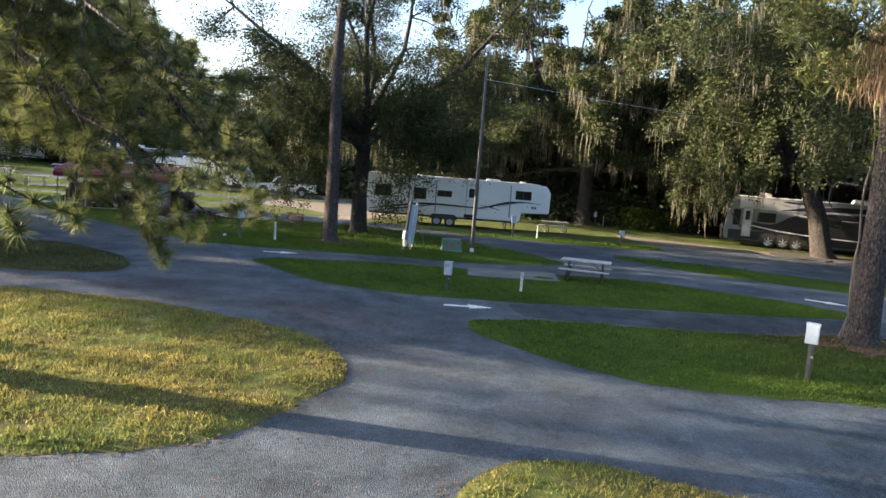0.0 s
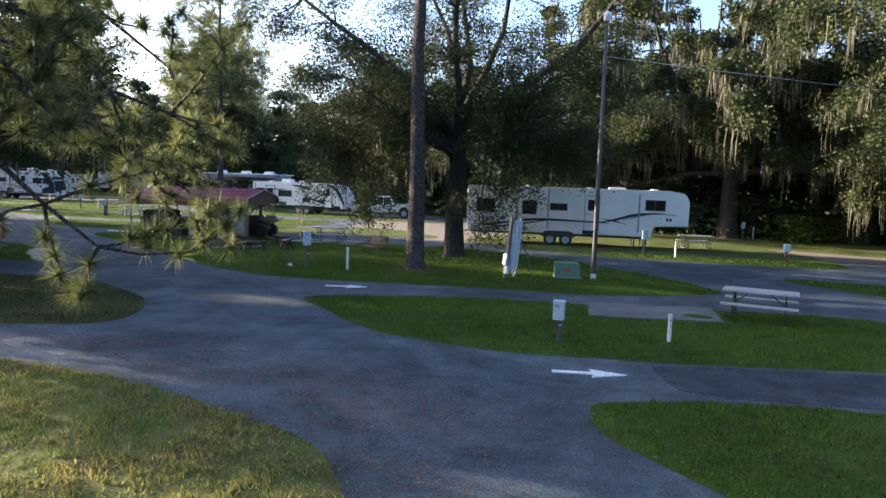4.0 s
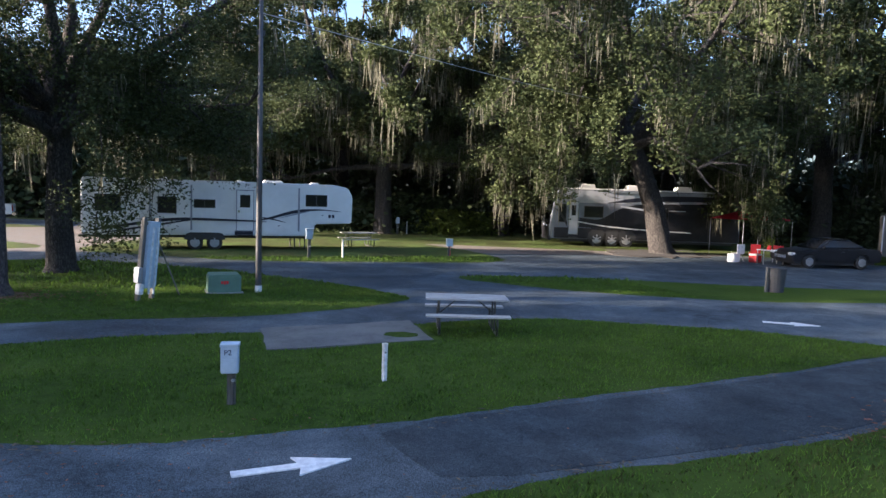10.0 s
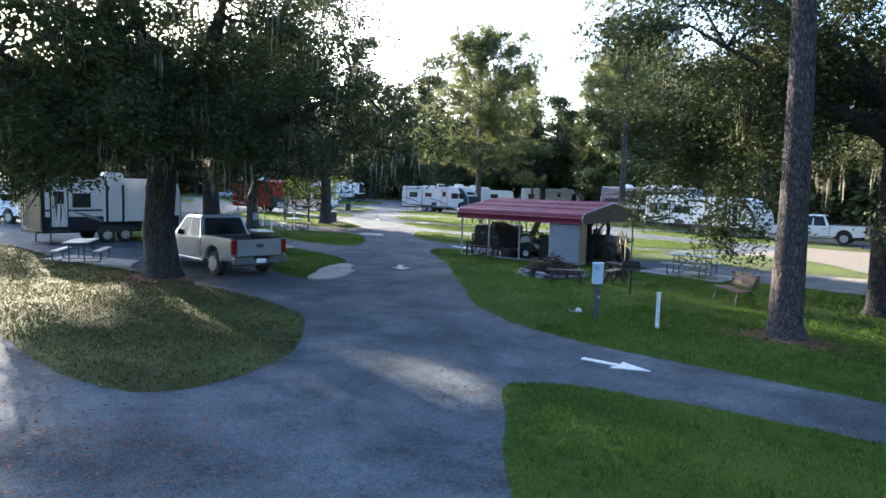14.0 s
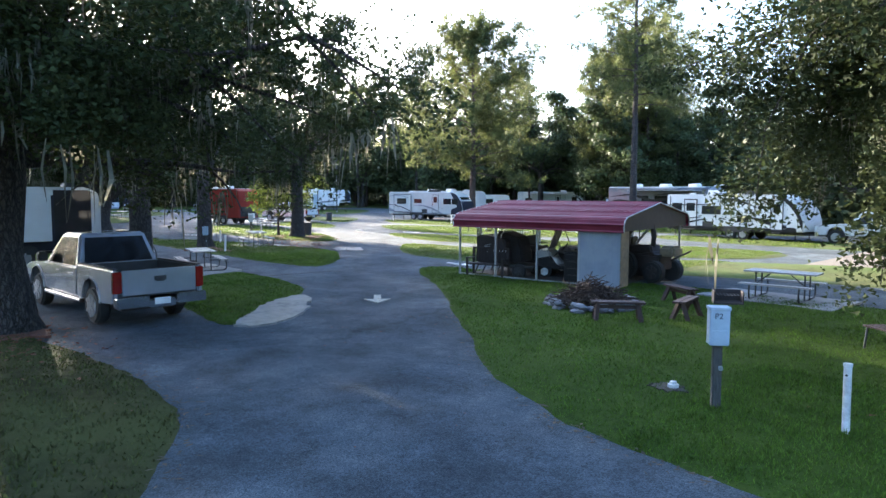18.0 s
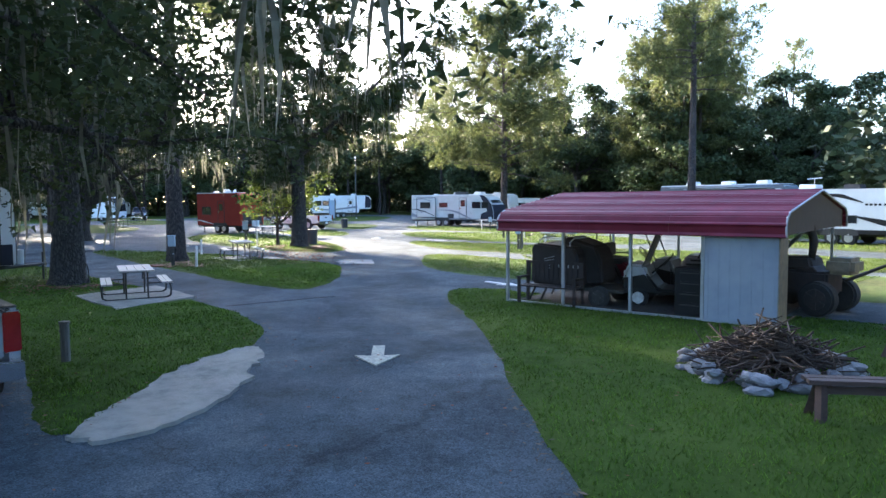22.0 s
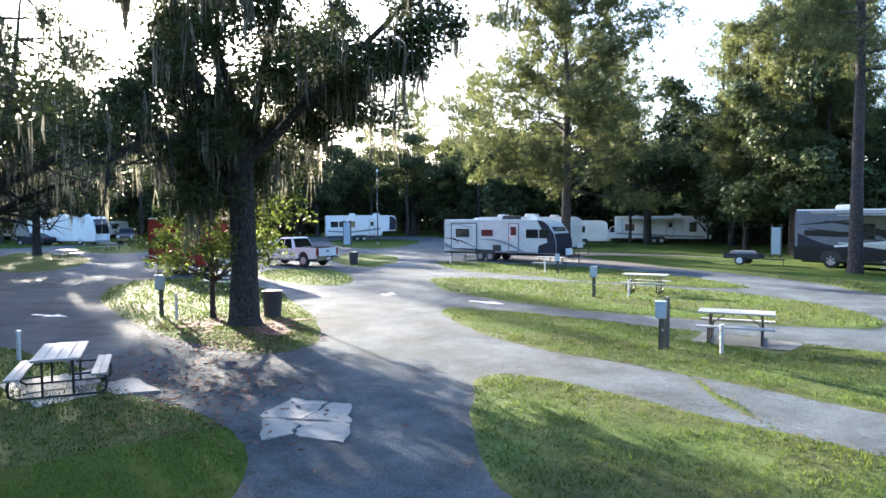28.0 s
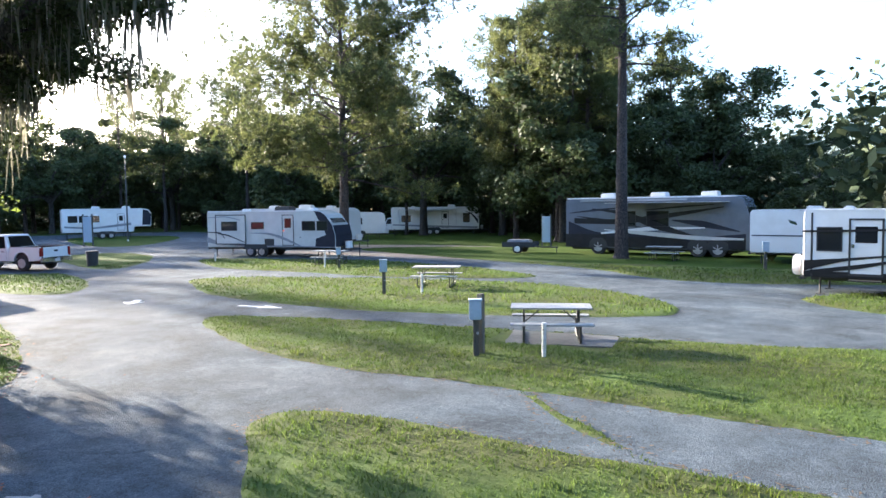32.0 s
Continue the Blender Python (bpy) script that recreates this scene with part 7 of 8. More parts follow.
for k in range(4):
    d = part("drawer", boxes((-0.29, 0.29, -0.262, -0.25, 0.12 + 0.22 * k, 0.31 + 0.22 * k), bevel=0.004), M["black"], f)
    part("drawer_pull", boxes((-0.2, 0.2, -0.28, -0.262, 0.25 + 0.22 * k, 0.27 + 0.22 * k)), M["trim"], d)
for x in (-0.26, 0.26):
    bm = bmesh.new()
    rod(bm, (x, -0.03, 0.035), (x, 0.03, 0.035), 0.05, n=10)
    part("castor", bm, M["rubber"], f)
under(f, 4.25, 0.55, 0)
# backhoe
f = thing("backhoe", "old dark tractor backhoe with its arm raised", "backhoe")
part("chassis", boxes((0, 1.6, -0.4, 0.4, 0.4, 0.9), bevel=0.05), M["rust"], f)
part("bonnet", profile([(0.2, 0.9), (0.3, 1.15), (1.2, 1.2), (1.3, 0.9)], -0.32, 0.32, 0.05), M["rust"], f)
part("fuel_tank", boxes((1.5, 2.05, -0.3, 0.3, 0.85, 1.2), bevel=0.08), M["yellow"], f)
for x, r in ((0.35, 0.5), (1.5, 0.36)):
    wheel(f, x, -0.55, r, 0.3, "rust")
    wheel(f, x, 0.55, r, 0.3, "rust", out=1)
tubes("boom", [([(0.2, -0.1, 0.8), (0.1, -0.1, 1.5), (0.5, -0.1, 1.95), (1.1, -0.1, 2.15)], [0.14, 0.16, 0.15, 0.11], 8)], M["rust"], f)
tubes("dipper", [([(1.05, -0.1, 2.2), (1.2, -0.1, 1.5), (1.15, -0.1, 1.0)], [0.08, 0.09, 0.07], 8)], M["rust"], f)
bm = bmesh.new()
rod(bm, (0.5, -0.1, 1.2), (1.15, -0.1, 1.9), 0.04)
part("ram", bm, M["galv"], f)
tubes("lever", [([(1.9, -0.2, 0.75), (2.6, -0.2, 1.1)], [0.04, 0.03], 6)], M["rust"], f)
part("bucket", profile([(0.95, 0.95), (0.9, 0.55), (1.3, 0.5), (1.45, 0.8), (1.3, 1.0)], -0.35, 0.2, 0.02, 1), M["rust"], f)
under(f, 4.9, 2.9, -12)
f = thing("storage_drum", "dark drum under the carport", "drum")
bm = bmesh.new()
rod(bm, (0, 0, 0), (0, 0, 0.9), 0.3, n=20)
part("drum_body", bm, M["rust"], f)
bm = bmesh.new()
rod(bm, (0, 0, 0.9), (0, 0, 0.93), 0.31, n=20)
part("lid", bm, M["trim"], f)
under(f, 5.2, 1.0)

# ---- site furniture ----
def picnic_table(label):
    """White planked top and benches on bent black tube legs; long side along x."""
    t = thing("picnic_table", label, "picnic table", "campground picnic tables")
    L = 1.83
    for y in (-0.3, -0.1, 0.1, 0.3):
        part("top_plank", boxes((-L / 2, L / 2, y - 0.095, y + 0.095, 0.72, 0.76), bevel=0.006), M["tabletop"], t)
    for s in (-1, 1):
        for y in (0.62, 0.75):
            part("bench_plank", boxes((-L / 2, L / 2, s * y - 0.06, s * y + 0.06, 0.41, 0.45), bevel=0.006), M["tabletop"], t)
    for x in (-0.62, 0.62):
        for s in (-1, 1):
            tubes("leg", [([(x, s * 0.76, 0.41), (x, s * 0.8, 0.25), (x, s * 0.78, 0.08), (x, s * 0.68, 0.022), (x, 0, 0.022)], [0.026] * 5, 6)], M["steel"], t)
            bm = bmesh.new()
            rod(bm, (x, s * 0.25, 0.02), (x, s * 0.25, 0.72), 0.021)
            rod(bm, (x, s * 0.25, 0.41), (x, s * 0.68, 0.41), 0.018)
            part("upright", bm, M["steel"], t)
        bm = bmesh.new()
        rod(bm, (x, -0.2, 0.4), (x * 0.4, -0.2, 0.71), 0.015)
        rod(bm, (x, -0.33, 0.705), (x, 0.33, 0.705), 0.018)
        part("brace", bm, M["steel"], t)
    return t


tab = put(picnic_table("white picnic table on black tube legs by a concrete pad"), 6.75, 24.55, -17)
for x, y, a, lab in ((-31.35, 53.35, 24, "white picnic table on black tube legs on a concrete pad"), (-10.6, 39.9, 3, "white picnic table on a slab behind the fire pit"),
                     (-28.0, 31.5, 165, "white picnic table on a slab beside the oak"), (-37.2, 38.9, 163, "white picnic table on a cracked slab"),
                     (-39.4, 61.3, 22, "white picnic table on the grass strip"), (9.0, 46.4, 5, "picnic table under the fifth-wheel's nose"),
                     (-52.6, 48.4, 20, "white picnic table beside the red trailer"), (-25.6, 22.9, 150, "picnic table on a slab by the shaded trailer"),
                     (-83, 47.8, 20, "picnic table far off on the grass"), (-96, 54, 30, "picnic table far off on the grass"), (-50.2, 67.6, 20, "picnic table beside the grey travel trailer"),
                     (-34.5, 77.2, 0, "picnic table beside the long motor coach")):
    again(tab, x, y, a, label=lab, z=0.03)
tab.location.z = 0.03


def hookup(label, height=1.0, text=True, low=0.58, wide=0.3):
    """A power hook-up: a timber post with a pale blue box on it."""
    t = thing("hookup_post", label, "electric hookup", "power hookup posts")
    part("post", boxes((-0.045, 0.045, -0.045, 0.045, -0.05, height * 0.8), bevel=0.008), M["darkpost"], t, "dark weathered timber post")
    b = part("meter_box", boxes((-wide / 2, wide / 2, -0.16, 0.02, height * low, height), bevel=0.012), M["bluebox"], t, "pale blue steel box")
    part("lid", profile([(-wide / 2 - 0.01, height - 0.03), (-wide / 2 - 0.01, height + 0.012), (wide / 2 + 0.01, height + 0.012), (wide / 2 + 0.01, height - 0.03)], -0.172, 0.03, 0.006, 1), M["bluebox"], b)
    part("cover_plate", boxes((-wide / 2 + 0.03, wide / 2 - 0.03, -0.168, -0.16, height * low + 0.05, height * low + 0.2)), M["bluebox"], b)
    part("conduit", boxes((0.05, 0.075, -0.03, -0.005, 0, height * low)), M["darkpost"], t)
    part("tap", boxes((0.02, 0.07, -0.11, -0.05, height * 0.4, height * 0.44), bevel=0.008), M["galv"], t)
    if text:
        cu = bpy.data.curves.new("site_number", "FONT")
        cu.body, cu.size, cu.extrude, cu.align_x = "P2", 0.105, 0.002, "CENTER"
        ob = new("site_number", cu)
        me = bpy.data.meshes.new_from_object(ob)
        bpy.data.objects.remove(ob)
        me.materials.append(M["ink"])
        o = new("site_number", me)
        o.parent = b
        o.matrix_basis = pose(-0.02, -0.17, height - 0.14, 90, 0, 0)
        o["label"] = "site number P2 in dark blue"
    return t


h1 = put(hookup("pale blue power box marked P2 on a timber post", 0.9, low=0.55, wide=0.24), 1.54, 20.3, -8)
put(hookup("tall pale blue power box marked P2 on a timber post", 1.4, low=0.645, wide=0.25), -7.72, 29.16, 38)
plain = put(hookup("pale blue power box on a timber post", 1.2, text=False, low=0.66, wide=0.25), 9.08, 12.9, -30)
for x, y, a, s in ((-32.0, 50.9, 30, 1.0), (-39.7, 58.2, 35, 1.05), (-48.3, 66.0, 30, 0.9), (-46.1, 43.5, 60, 1.15), (5.5, 40.4, 0, 1.1), (-36.0, 35.5, 55, 1.0), (-22.65, 42.6, 40, 1.0), (-29.0, 73.2, 20, 1.1), (14.0, 56.8, 0, 1.0), (-101, 84, 40, 1.6)):
    again(plain, x, y, a, s)
hy = put(hookup("short pale power box on a red post", 0.85, text=False), 12.4, 41.5, 0)
hy.children[0].data.materials[0] = M["redmark"]
f = thing("tall_post", "dark timber post behind the power box", "post")
part("timber", boxes((-0.06, 0.06, -0.06, 0.06, -0.05, 1.28), bevel=0.01), M["post"], f)
put(f, -32.0, 51.15)


def stub(x, y, h=0.62, a=0.0, r=0.045, mat="whitepost", label="short white painted sewer post"):
    t = thing("marker_post", label, "post", "white marker posts")
    bm = bmesh.new()
    rod(bm, (0, 0, -0.05), (0, 0, h), r, n=10)
    part("pipe", bm, M[mat], t)
    bm = bmesh.new()
    rod(bm, (0, 0, h - 0.02), (0, 0, h + 0.02), r * 1.15, n=10)
    part("cap", bm, M[mat], t)
    bm = bmesh.new()
    rod(bm, (0, -r - 0.004, h - 0.12), (0, -r + 0.01, h - 0.12), r * 0.35, n=8)
    part("bolt", bm, M["trim"], t)
    t.matrix_world = pose(x, y, 0, a, a * 0.6, 0)
    return t


stub(3.95, 20.95)
stub(-6.2, 29.35, 0.85, -2)
stub(-30.7, 51.4, 0.72, 2)
stub(-35.0, 36.0, 0.8, -3)
stub(-44.9, 43.6, 0.85)
stub(7.0, 40.4, 0.85)
stub(14.8, 57.1, 0.9)
stub(-38.6, 59.0, 0.7)
stub(-48.9, 65.6, 0.85)
stub(-27.6, 73.2, 0.8)
stub(-21.9, 43.3, 0.75)
stub(-58.4, 66.6, 0.5)
stub(-21.3, 28.25, 0.62, 0, 0.07, "post", "short dark timber post at the grass edge")
stub(-40.9, 38.7, 0.7)


def bin_(x, y, size=1.0, label="dark plastic litter bin standing on the grass"):
    t = thing("litter_bin", label, "trash can", "litter bins")
    bm = bmesh.new()
    bmesh.ops.create_cone(bm, cap_ends=True, segments=20, radius1=0.27, radius2=0.33, depth=0.86, matrix=Matrix.Translation((0, 0, 0.43)))
    part("drum", bm, M["plastic"], t)
    bm = bmesh.new()
    for z in (0.25, 0.6, 0.86):
        rod(bm, (0, 0, z - 0.015), (0, 0, z + 0.015), 0.29 + z * 0.06, n=20)
    part("hoop", bm, M["plastic"], t)
    bm = bmesh.new()
    rod(bm, (0, 0, 0.86), (0, 0, 0.89), 0.3, n=20)
    part("liner", bm, M["trim"], t, "black bag liner")
    part("support_post", boxes((-0.42, -0.34, -0.04, 0.04, -0.05, 0.9)), M["post"], t)
    return put(t, x, y, 0, size)


bin_(19.8, 28.7)
bin_(-43.4, 46.2)
bin_(-62.2, 61.2, label="dark litter bin beside the white pickup")
bin_(-61.9, 39.2, label="dark litter bin under the leaning oak")

# power panel cluster
f = thing("power_panel", "tall pale blue electric panel on posts with a stay", "electric panel")
part("cabinet", boxes((-0.17, 0.2, -0.14, 0.1, 0.35, 2.1), bevel=0.012), M["bluebox"], f, "tall pale blue cabinet")
part("door", boxes((-0.2, 0.2, -0.152, -0.14, 0.4, 1.6)), M["bluebox"], f)
for x in (-0.07, 0.1):
    part("conduit", boxes((x - 0.02, x + 0.02, -0.19, -0.152, 0.2, 1.95)), M["whitepost"], f)
for x in (-0.25, 0.25):
    part("post", boxes((x - 0.05, x + 0.05, -0.05, 0.05, -0.05, 2.2)), M["post"], f)
part("meter", boxes((-0.42, -0.27, -0.14, 0.05, 0.5, 0.9), bevel=0.02), M["galv"], f)
part("meter", boxes((-0.4, -0.26, -0.2, -0.02, 0.2, 0.48), bevel=0.02), M["whitepost"], f)
part("cross_bar", boxes((-0.3, 0.3, -0.06, 0.06, 2.0, 2.08)), M["post"], f)
bm = bmesh.new()
rod(bm, (0.2, 0.0, 1.75), (1.0, -0.35, 0.0), 0.022)
part("stay", bm, M["post"], f)
f.matrix_world = pose(-0.3, 29.75, 0, 3, 4, 52)
f = thing("power_panel", "pale blue electric panel by the wood", "electric panel")
part("cabinet", boxes((-0.3, 0.3, -0.14, 0.1, 0.3, 2.3), bevel=0.012), M["bluebox"], f)
for x in (-0.33, 0.33):
    part("post", boxes((x - 0.05, x + 0.05, -0.05, 0.05, -0.05, 2.5)), M["post"], f)
put(f, -46.0, 88.0, 10)
again(f, -84.5, 74.5, 40, 1.15, label="tall pale electric panel beside the far road")
f = thing("transformer_box", "green steel transformer box with a red mark", "transformer")
part("housing", profile([(-0.55, 0.05), (-0.55, 0.6), (-0.49, 0.68), (0.49, 0.68), (0.55, 0.6), (0.55, 0.05)], -0.45, 0.45, 0.02, 2), M["green"], f, "green steel housing")
part("lid_seam", boxes((-0.56, 0.56, -0.462, -0.45, 0.56, 0.6)), M["green"], f)
part("plinth", boxes((-0.62, 0.62, -0.52, 0.52, -0.02, 0.06), bevel=0.01), M["concrete"], f)
bm = bmesh.new()
for k in range(3):
    box(bm, -0.13 + 0.09 * k, -0.06 + 0.09 * k, -0.472, -0.462, 0.36 - 0.02 * (k % 2), 0.46)
part("red_mark", bm, M["redmark"], f, "red painted mark")
put(f, 1.72, 31.0, 4, 0.82)

# lamp pole and overhead wire
f = thing("lamp_pole", "slim steel pole with a small round lamp on top", "lamp pole")
tubes("pole", [([(0, 0, -0.1), (0, 0, 0.3), (0, 0, 4), (0, 0, 9.2)], [0.09, 0.09, 0.08, 0.05], 12)], M["dimgrey"], f)
bm = bmesh.new()
rod(bm, (0, 0, 9.2), (0, 0, 9.3), 0.1, 0.14, n=14)
bmesh.ops.create_uvsphere(bm, u_segments=14, v_segments=8, radius=0.14, matrix=Matrix.Translation((0, 0, 9.4)))
part("lamp_head", bm, M["lens"], f, "round pale lamp")
bm = bmesh.new()
rod(bm, (0, 0, 0.0), (0, 0, 0.22), 0.1, n=12)
part("foot", bm, M["whitepost"], f, "white painted foot")
part("bracket", boxes((-0.12, 0.12, -0.02, 0.02, 7.35, 7.5)), M["trim"], f)
put(f, 2.68, 30.8)
again(f, -89.4, 81.7, 0, 0.92, label="slim pole beside the far road")
f = thing("overhead_wire", "thin power line strung through the trees", "wire")
wire = [(2.6 + 52 * k / 20, 30.85 + 16 * k / 20 + 4 * math.sin(k / 20 * math.pi), 8.0 + 0.9 * k / 20 - 0.7 * math.sin(k / 20 * math.pi)) for k in range(21)]
tubes("cable", [(wire, [0.012] * 21, 4)], M["galv"], f)

# park bench
f = thing("park_bench", "small dark park bench with a slatted back", "bench")
for k in range(4):
    part("seat_slat", boxes((-0.65, 0.65, -0.22 + 0.11 * k, -0.13 + 0.11 * k, 0.42, 0.45), bevel=0.005), M["benchwood"], f)
for k in range(4):
    bm = bmesh.new()
    box(bm, -0.65, 0.65, -0.015, 0.015, 0.52 + 0.1 * k, 0.6 + 0.1 * k, turn=pose(0, 0.22, 0, -10))
    part("back_slat", bm, M["benchwood"], f)
for x in (-0.55, 0.55):
    tubes("leg", [([(x, -0.25, 0), (x, -0.2, 0.41), (x, 0.2, 0.41), (x, 0.38, 0.9)], [0.022] * 4, 6), ([(x, 0.3, 0), (x, 0.18, 0.41)], [0.022] * 2, 6)], M["steel"], f)
put(f, -6.75, 34.6, 324)


def camp_bench(x, y, a):
    t = thing("plank_bench", "low red-brown plank bench by the fire ring", "bench", "benches round the fire ring")
    for y0 in (-0.13, 0.02):
        part("seat_plank", boxes((-0.6, 0.6, y0, y0 + 0.13, 0.42, 0.47), bevel=0.006), M["benchwood"], t)
    for s in (-0.45, 0.45):
        for y0 in (-1, 1):
            bm = bmesh.new()
            rod(bm, (s, y0 * 0.03, 0.44), (s * 1.12, y0 * 0.2, -0.01), 0.062, n=4)
            part("leg", bm, M["benchwood"], t, "slanted plank leg")
    part("rail", boxes((-0.45, 0.45, -0.02, 0.02, 0.3, 0.38)), M["benchwood"], t)
    return put(t, x, y, a)


camp_bench(-12.0, 33.8, 38)
camp_bench(-12.2, 37.2, -30)
camp_bench(-11.1, 35.3, 100)

f = thing("fire_ring", "ring of grey stones heaped with dry brush", "fire pit")
rs = np.random.default_rng(3)
for k in range(66):
    a = 2 * math.pi * k / 22 + rs.uniform(-0.12, 0.12)
    q = (1.12, 0.98, 1.02)[k // 22] + 0.07 * rs.normal()
    bm = bmesh.new()
    bmesh.ops.create_icosphere(bm, subdivisions=2, radius=1, matrix=Matrix.Translation((q * math.cos(a), q * math.sin(a), (0.05, 0.08, 0.17)[k // 22])) @ Euler((rs.uniform(-0.3, 0.3), rs.uniform(-0.3, 0.3), rs.uniform(0, 3))).to_matrix().to_4x4() @ Matrix.Diagonal((rs.uniform(0.1, 0.2), rs.uniform(0.08, 0.14), rs.uniform(0.05, 0.08), 1)))
    for v in bm.verts:
        v.co += Vector(rs.normal(0, 0.01, 3))
    part("stone", bm, M["stone"], f)
sticks = []
for k in range(520):
    a, q = rs.uniform(0, 6.28), rs.uniform(0, 1) ** 0.7 * 0.95
    c = Vector((q * math.cos(a), q * math.sin(a), 0.12 + 0.55 * (1 - q) * rs.uniform(0.1, 1.2)))
    d = Vector(rs.normal(0, 1, 3))
    d.z *= 0.3
    d = d.normalized() * rs.uniform(0.15, 0.45)
    sticks.append(([c - d, c + Vector(rs.normal(0, 0.06, 3)), c + d], [0.014, 0.012, 0.006], 4))
tagged(tubes("brush", sticks, M["brush"], f, "heap of dry brown twigs"), kind="stuff")
for k in range(3):
    a = k * 2.2
    tubes("branch", [([(0.5 * math.cos(a), 0.5 * math.sin(a), 0.2), (0.2 * math.cos(a + 0.5), 0.2 * math.sin(a + 0.5), 0.6), (0.3 * math.cos(a + 2.4), 0.3 * math.sin(a + 2.7), 0.8)], [0.03, 0.02, 0.008], 5)], M["brush"], f)
put(f, -13.6, 35.2)

f = thing("grill", "black charcoal grill on a post", "grill")
bm = bmesh.new()
rod(bm, (0, 0, -0.05), (0, 0, 0.75), 0.04)
part("post", bm, M["steel"], f)
part("fire_box", boxes((-0.27, 0.27, -0.2, 0.2, 0.75, 0.78), (-0.27, 0.27, 0.18, 0.2, 0.78, 1.0), (-0.27, -0.25, -0.2, 0.2, 0.78, 1.0), (0.25, 0.27, -0.2, 0.2, 0.78, 1.0)), M["rust"], f)
bm = bmesh.new()
for k in range(9):
    rod(bm, (-0.25 + 0.0625 * k, -0.2, 0.92), (-0.25 + 0.0625 * k, 0.18, 0.92), 0.006, n=5)
part("grate", bm, M["steel"], f)
put(f, -9.45, 33.6, 30)

# sewer cap in a bare patch
f = thing("sewer_cap", "small white sewer cap in a bare patch", "pipe cap")
bm = bmesh.new()
rod(bm, (0, 0, 0), (0, 0, 0.09), 0.08, n=14)
rod(bm, (0, 0, 0.09), (0, 0, 0.13), 0.05, n=8)
part("cap", bm, M["whitepost"], f)
put(f, -8.55, 29.65)


# ---- painted arrows, slabs, bare patches ----
def sheet(name, corners, z, thick, mat, label, category, kind="structure"):
    bm = bmesh.new()
    vs = [bm.verts.new((x, y, z)) for x, y in corners]
    face = bm.faces.new(vs)
    if face.normal.z < 0:
        face.normal_flip()
    r = bmesh.ops.extrude_face_region(bm, geom=[face])
    for v in r["geom"]:
        if isinstance(v, bmesh.types.BMVert):
            v.co.z -= thick
    bmesh.ops.recalc_face_normals(bm, faces=bm.faces)
    bmesh.ops.triangulate(bm, faces=[q for q in bm.faces if len(q.verts) > 4])
    ob = part(name, bm, M[mat])
    return tagged(ob, label, category, kind=kind)


def arrow(x0, y0, x1, y1, wide=0.16, head=0.42, mat="road_paint"):
    """A white road arrow from tail to tip."""
    a, b = Vector((x0, y0)), Vector((x1, y1))
    d = (b - a).normalized()
    s = Vector((-d.y, d.x))
    h = b - d * (b - a).length * 0.45
    pts = [a + s * wide / 2, h + s * wide / 2, h + s * head - d * 0.05, b, h - s * head - d * 0.05, h - s * wide / 2, a - s * wide / 2]
    return sheet("road_arrow", [tuple(p) for p in pts], 0.01, 0.02, mat, "worn white arrow painted on the asphalt", "road marking", "structure")


arrow(1.46, 17.85, 2.8, 17.95, 0.14, 0.26)
arrow(-5.75, 25.8, -4.45, 25.98, 0.14, 0.26)
arrow(-18.85, 32.42, -17.78, 31.55, 0.2, 0.36, "worn_paint")
arrow(-23.95, 40.3, -22.5, 40.2, 0.14, 0.28)
arrow(15.0, 24.3, 16.1, 23.5, 0.14, 0.26)
arrow(-46.6, 53.3, -46.0, 52.5, 0.2, 0.36)
arrow(-42.3, 53.9, -40.7, 54.2, 0.14, 0.26)
arrow(-49.5, 40.3, -48.2, 41.1, 0.14, 0.3)


def slab(corners, label, top=0.05, seed=1, mat="concrete"):
    rs = np.random.default_rng(seed)
    pts = []
    for a, b in zip(corners, corners[1:] + corners[:1]):
        n = 5
        for k in range(n):
            f = k / n
            j = 0.0 if k == 0 else 0.035
            pts.append((a[0] + (b[0] - a[0]) * f + rs.normal(0, j), a[1] + (b[1] - a[1]) * f + rs.normal(0, j)))
    return sheet("concrete_pad", pts, top, 0.12, mat, label, "concrete slab")


slab([(2.3, 23.4), (5.7, 23.65), (5.8, 25.75), (2.35, 25.45)], "weathered grey parking pad at the grass edge", 0.048, 1, "pad")
slab([(-32.0, 52.3), (-29.8, 53.0), (-30.0, 54.2), (-32.6, 53.9)], "weathered grey pad under the picnic table", 0.04, 2, "pad")
slab([(-29.3, 30.4), (-26.0, 30.4), (-26.9, 32.6), (-30.0, 32.7)], "pale concrete picnic slab", 0.05, 3, "sand")
slab([(-12.6, 39.0), (-9.0, 38.6), (-8.9, 40.8), (-12.4, 41.0)], "grey concrete slab under the picnic table", 0.05, 4)
slab([(-26.7, 21.8), (-23.0, 23.7), (-24.6, 24.6), (-27.6, 23.2)], "pale concrete slab by the shaded trailer", 0.055, 5)
for k, c in enumerate(([(-38.4, 38.0), (-37.2, 38.0), (-37.3, 39.6), (-38.7, 39.8)], [(-37.15, 38.1), (-36.1, 38.3), (-36.3, 39.3), (-37.25, 39.5)], [(-37.2, 39.6), (-36.2, 39.4), (-35.9, 40.3), (-37.4, 40.2)])):
    slab(c, "broken piece of the cracked picnic slab", 0.05 - 0.008 * k, 6 + k)
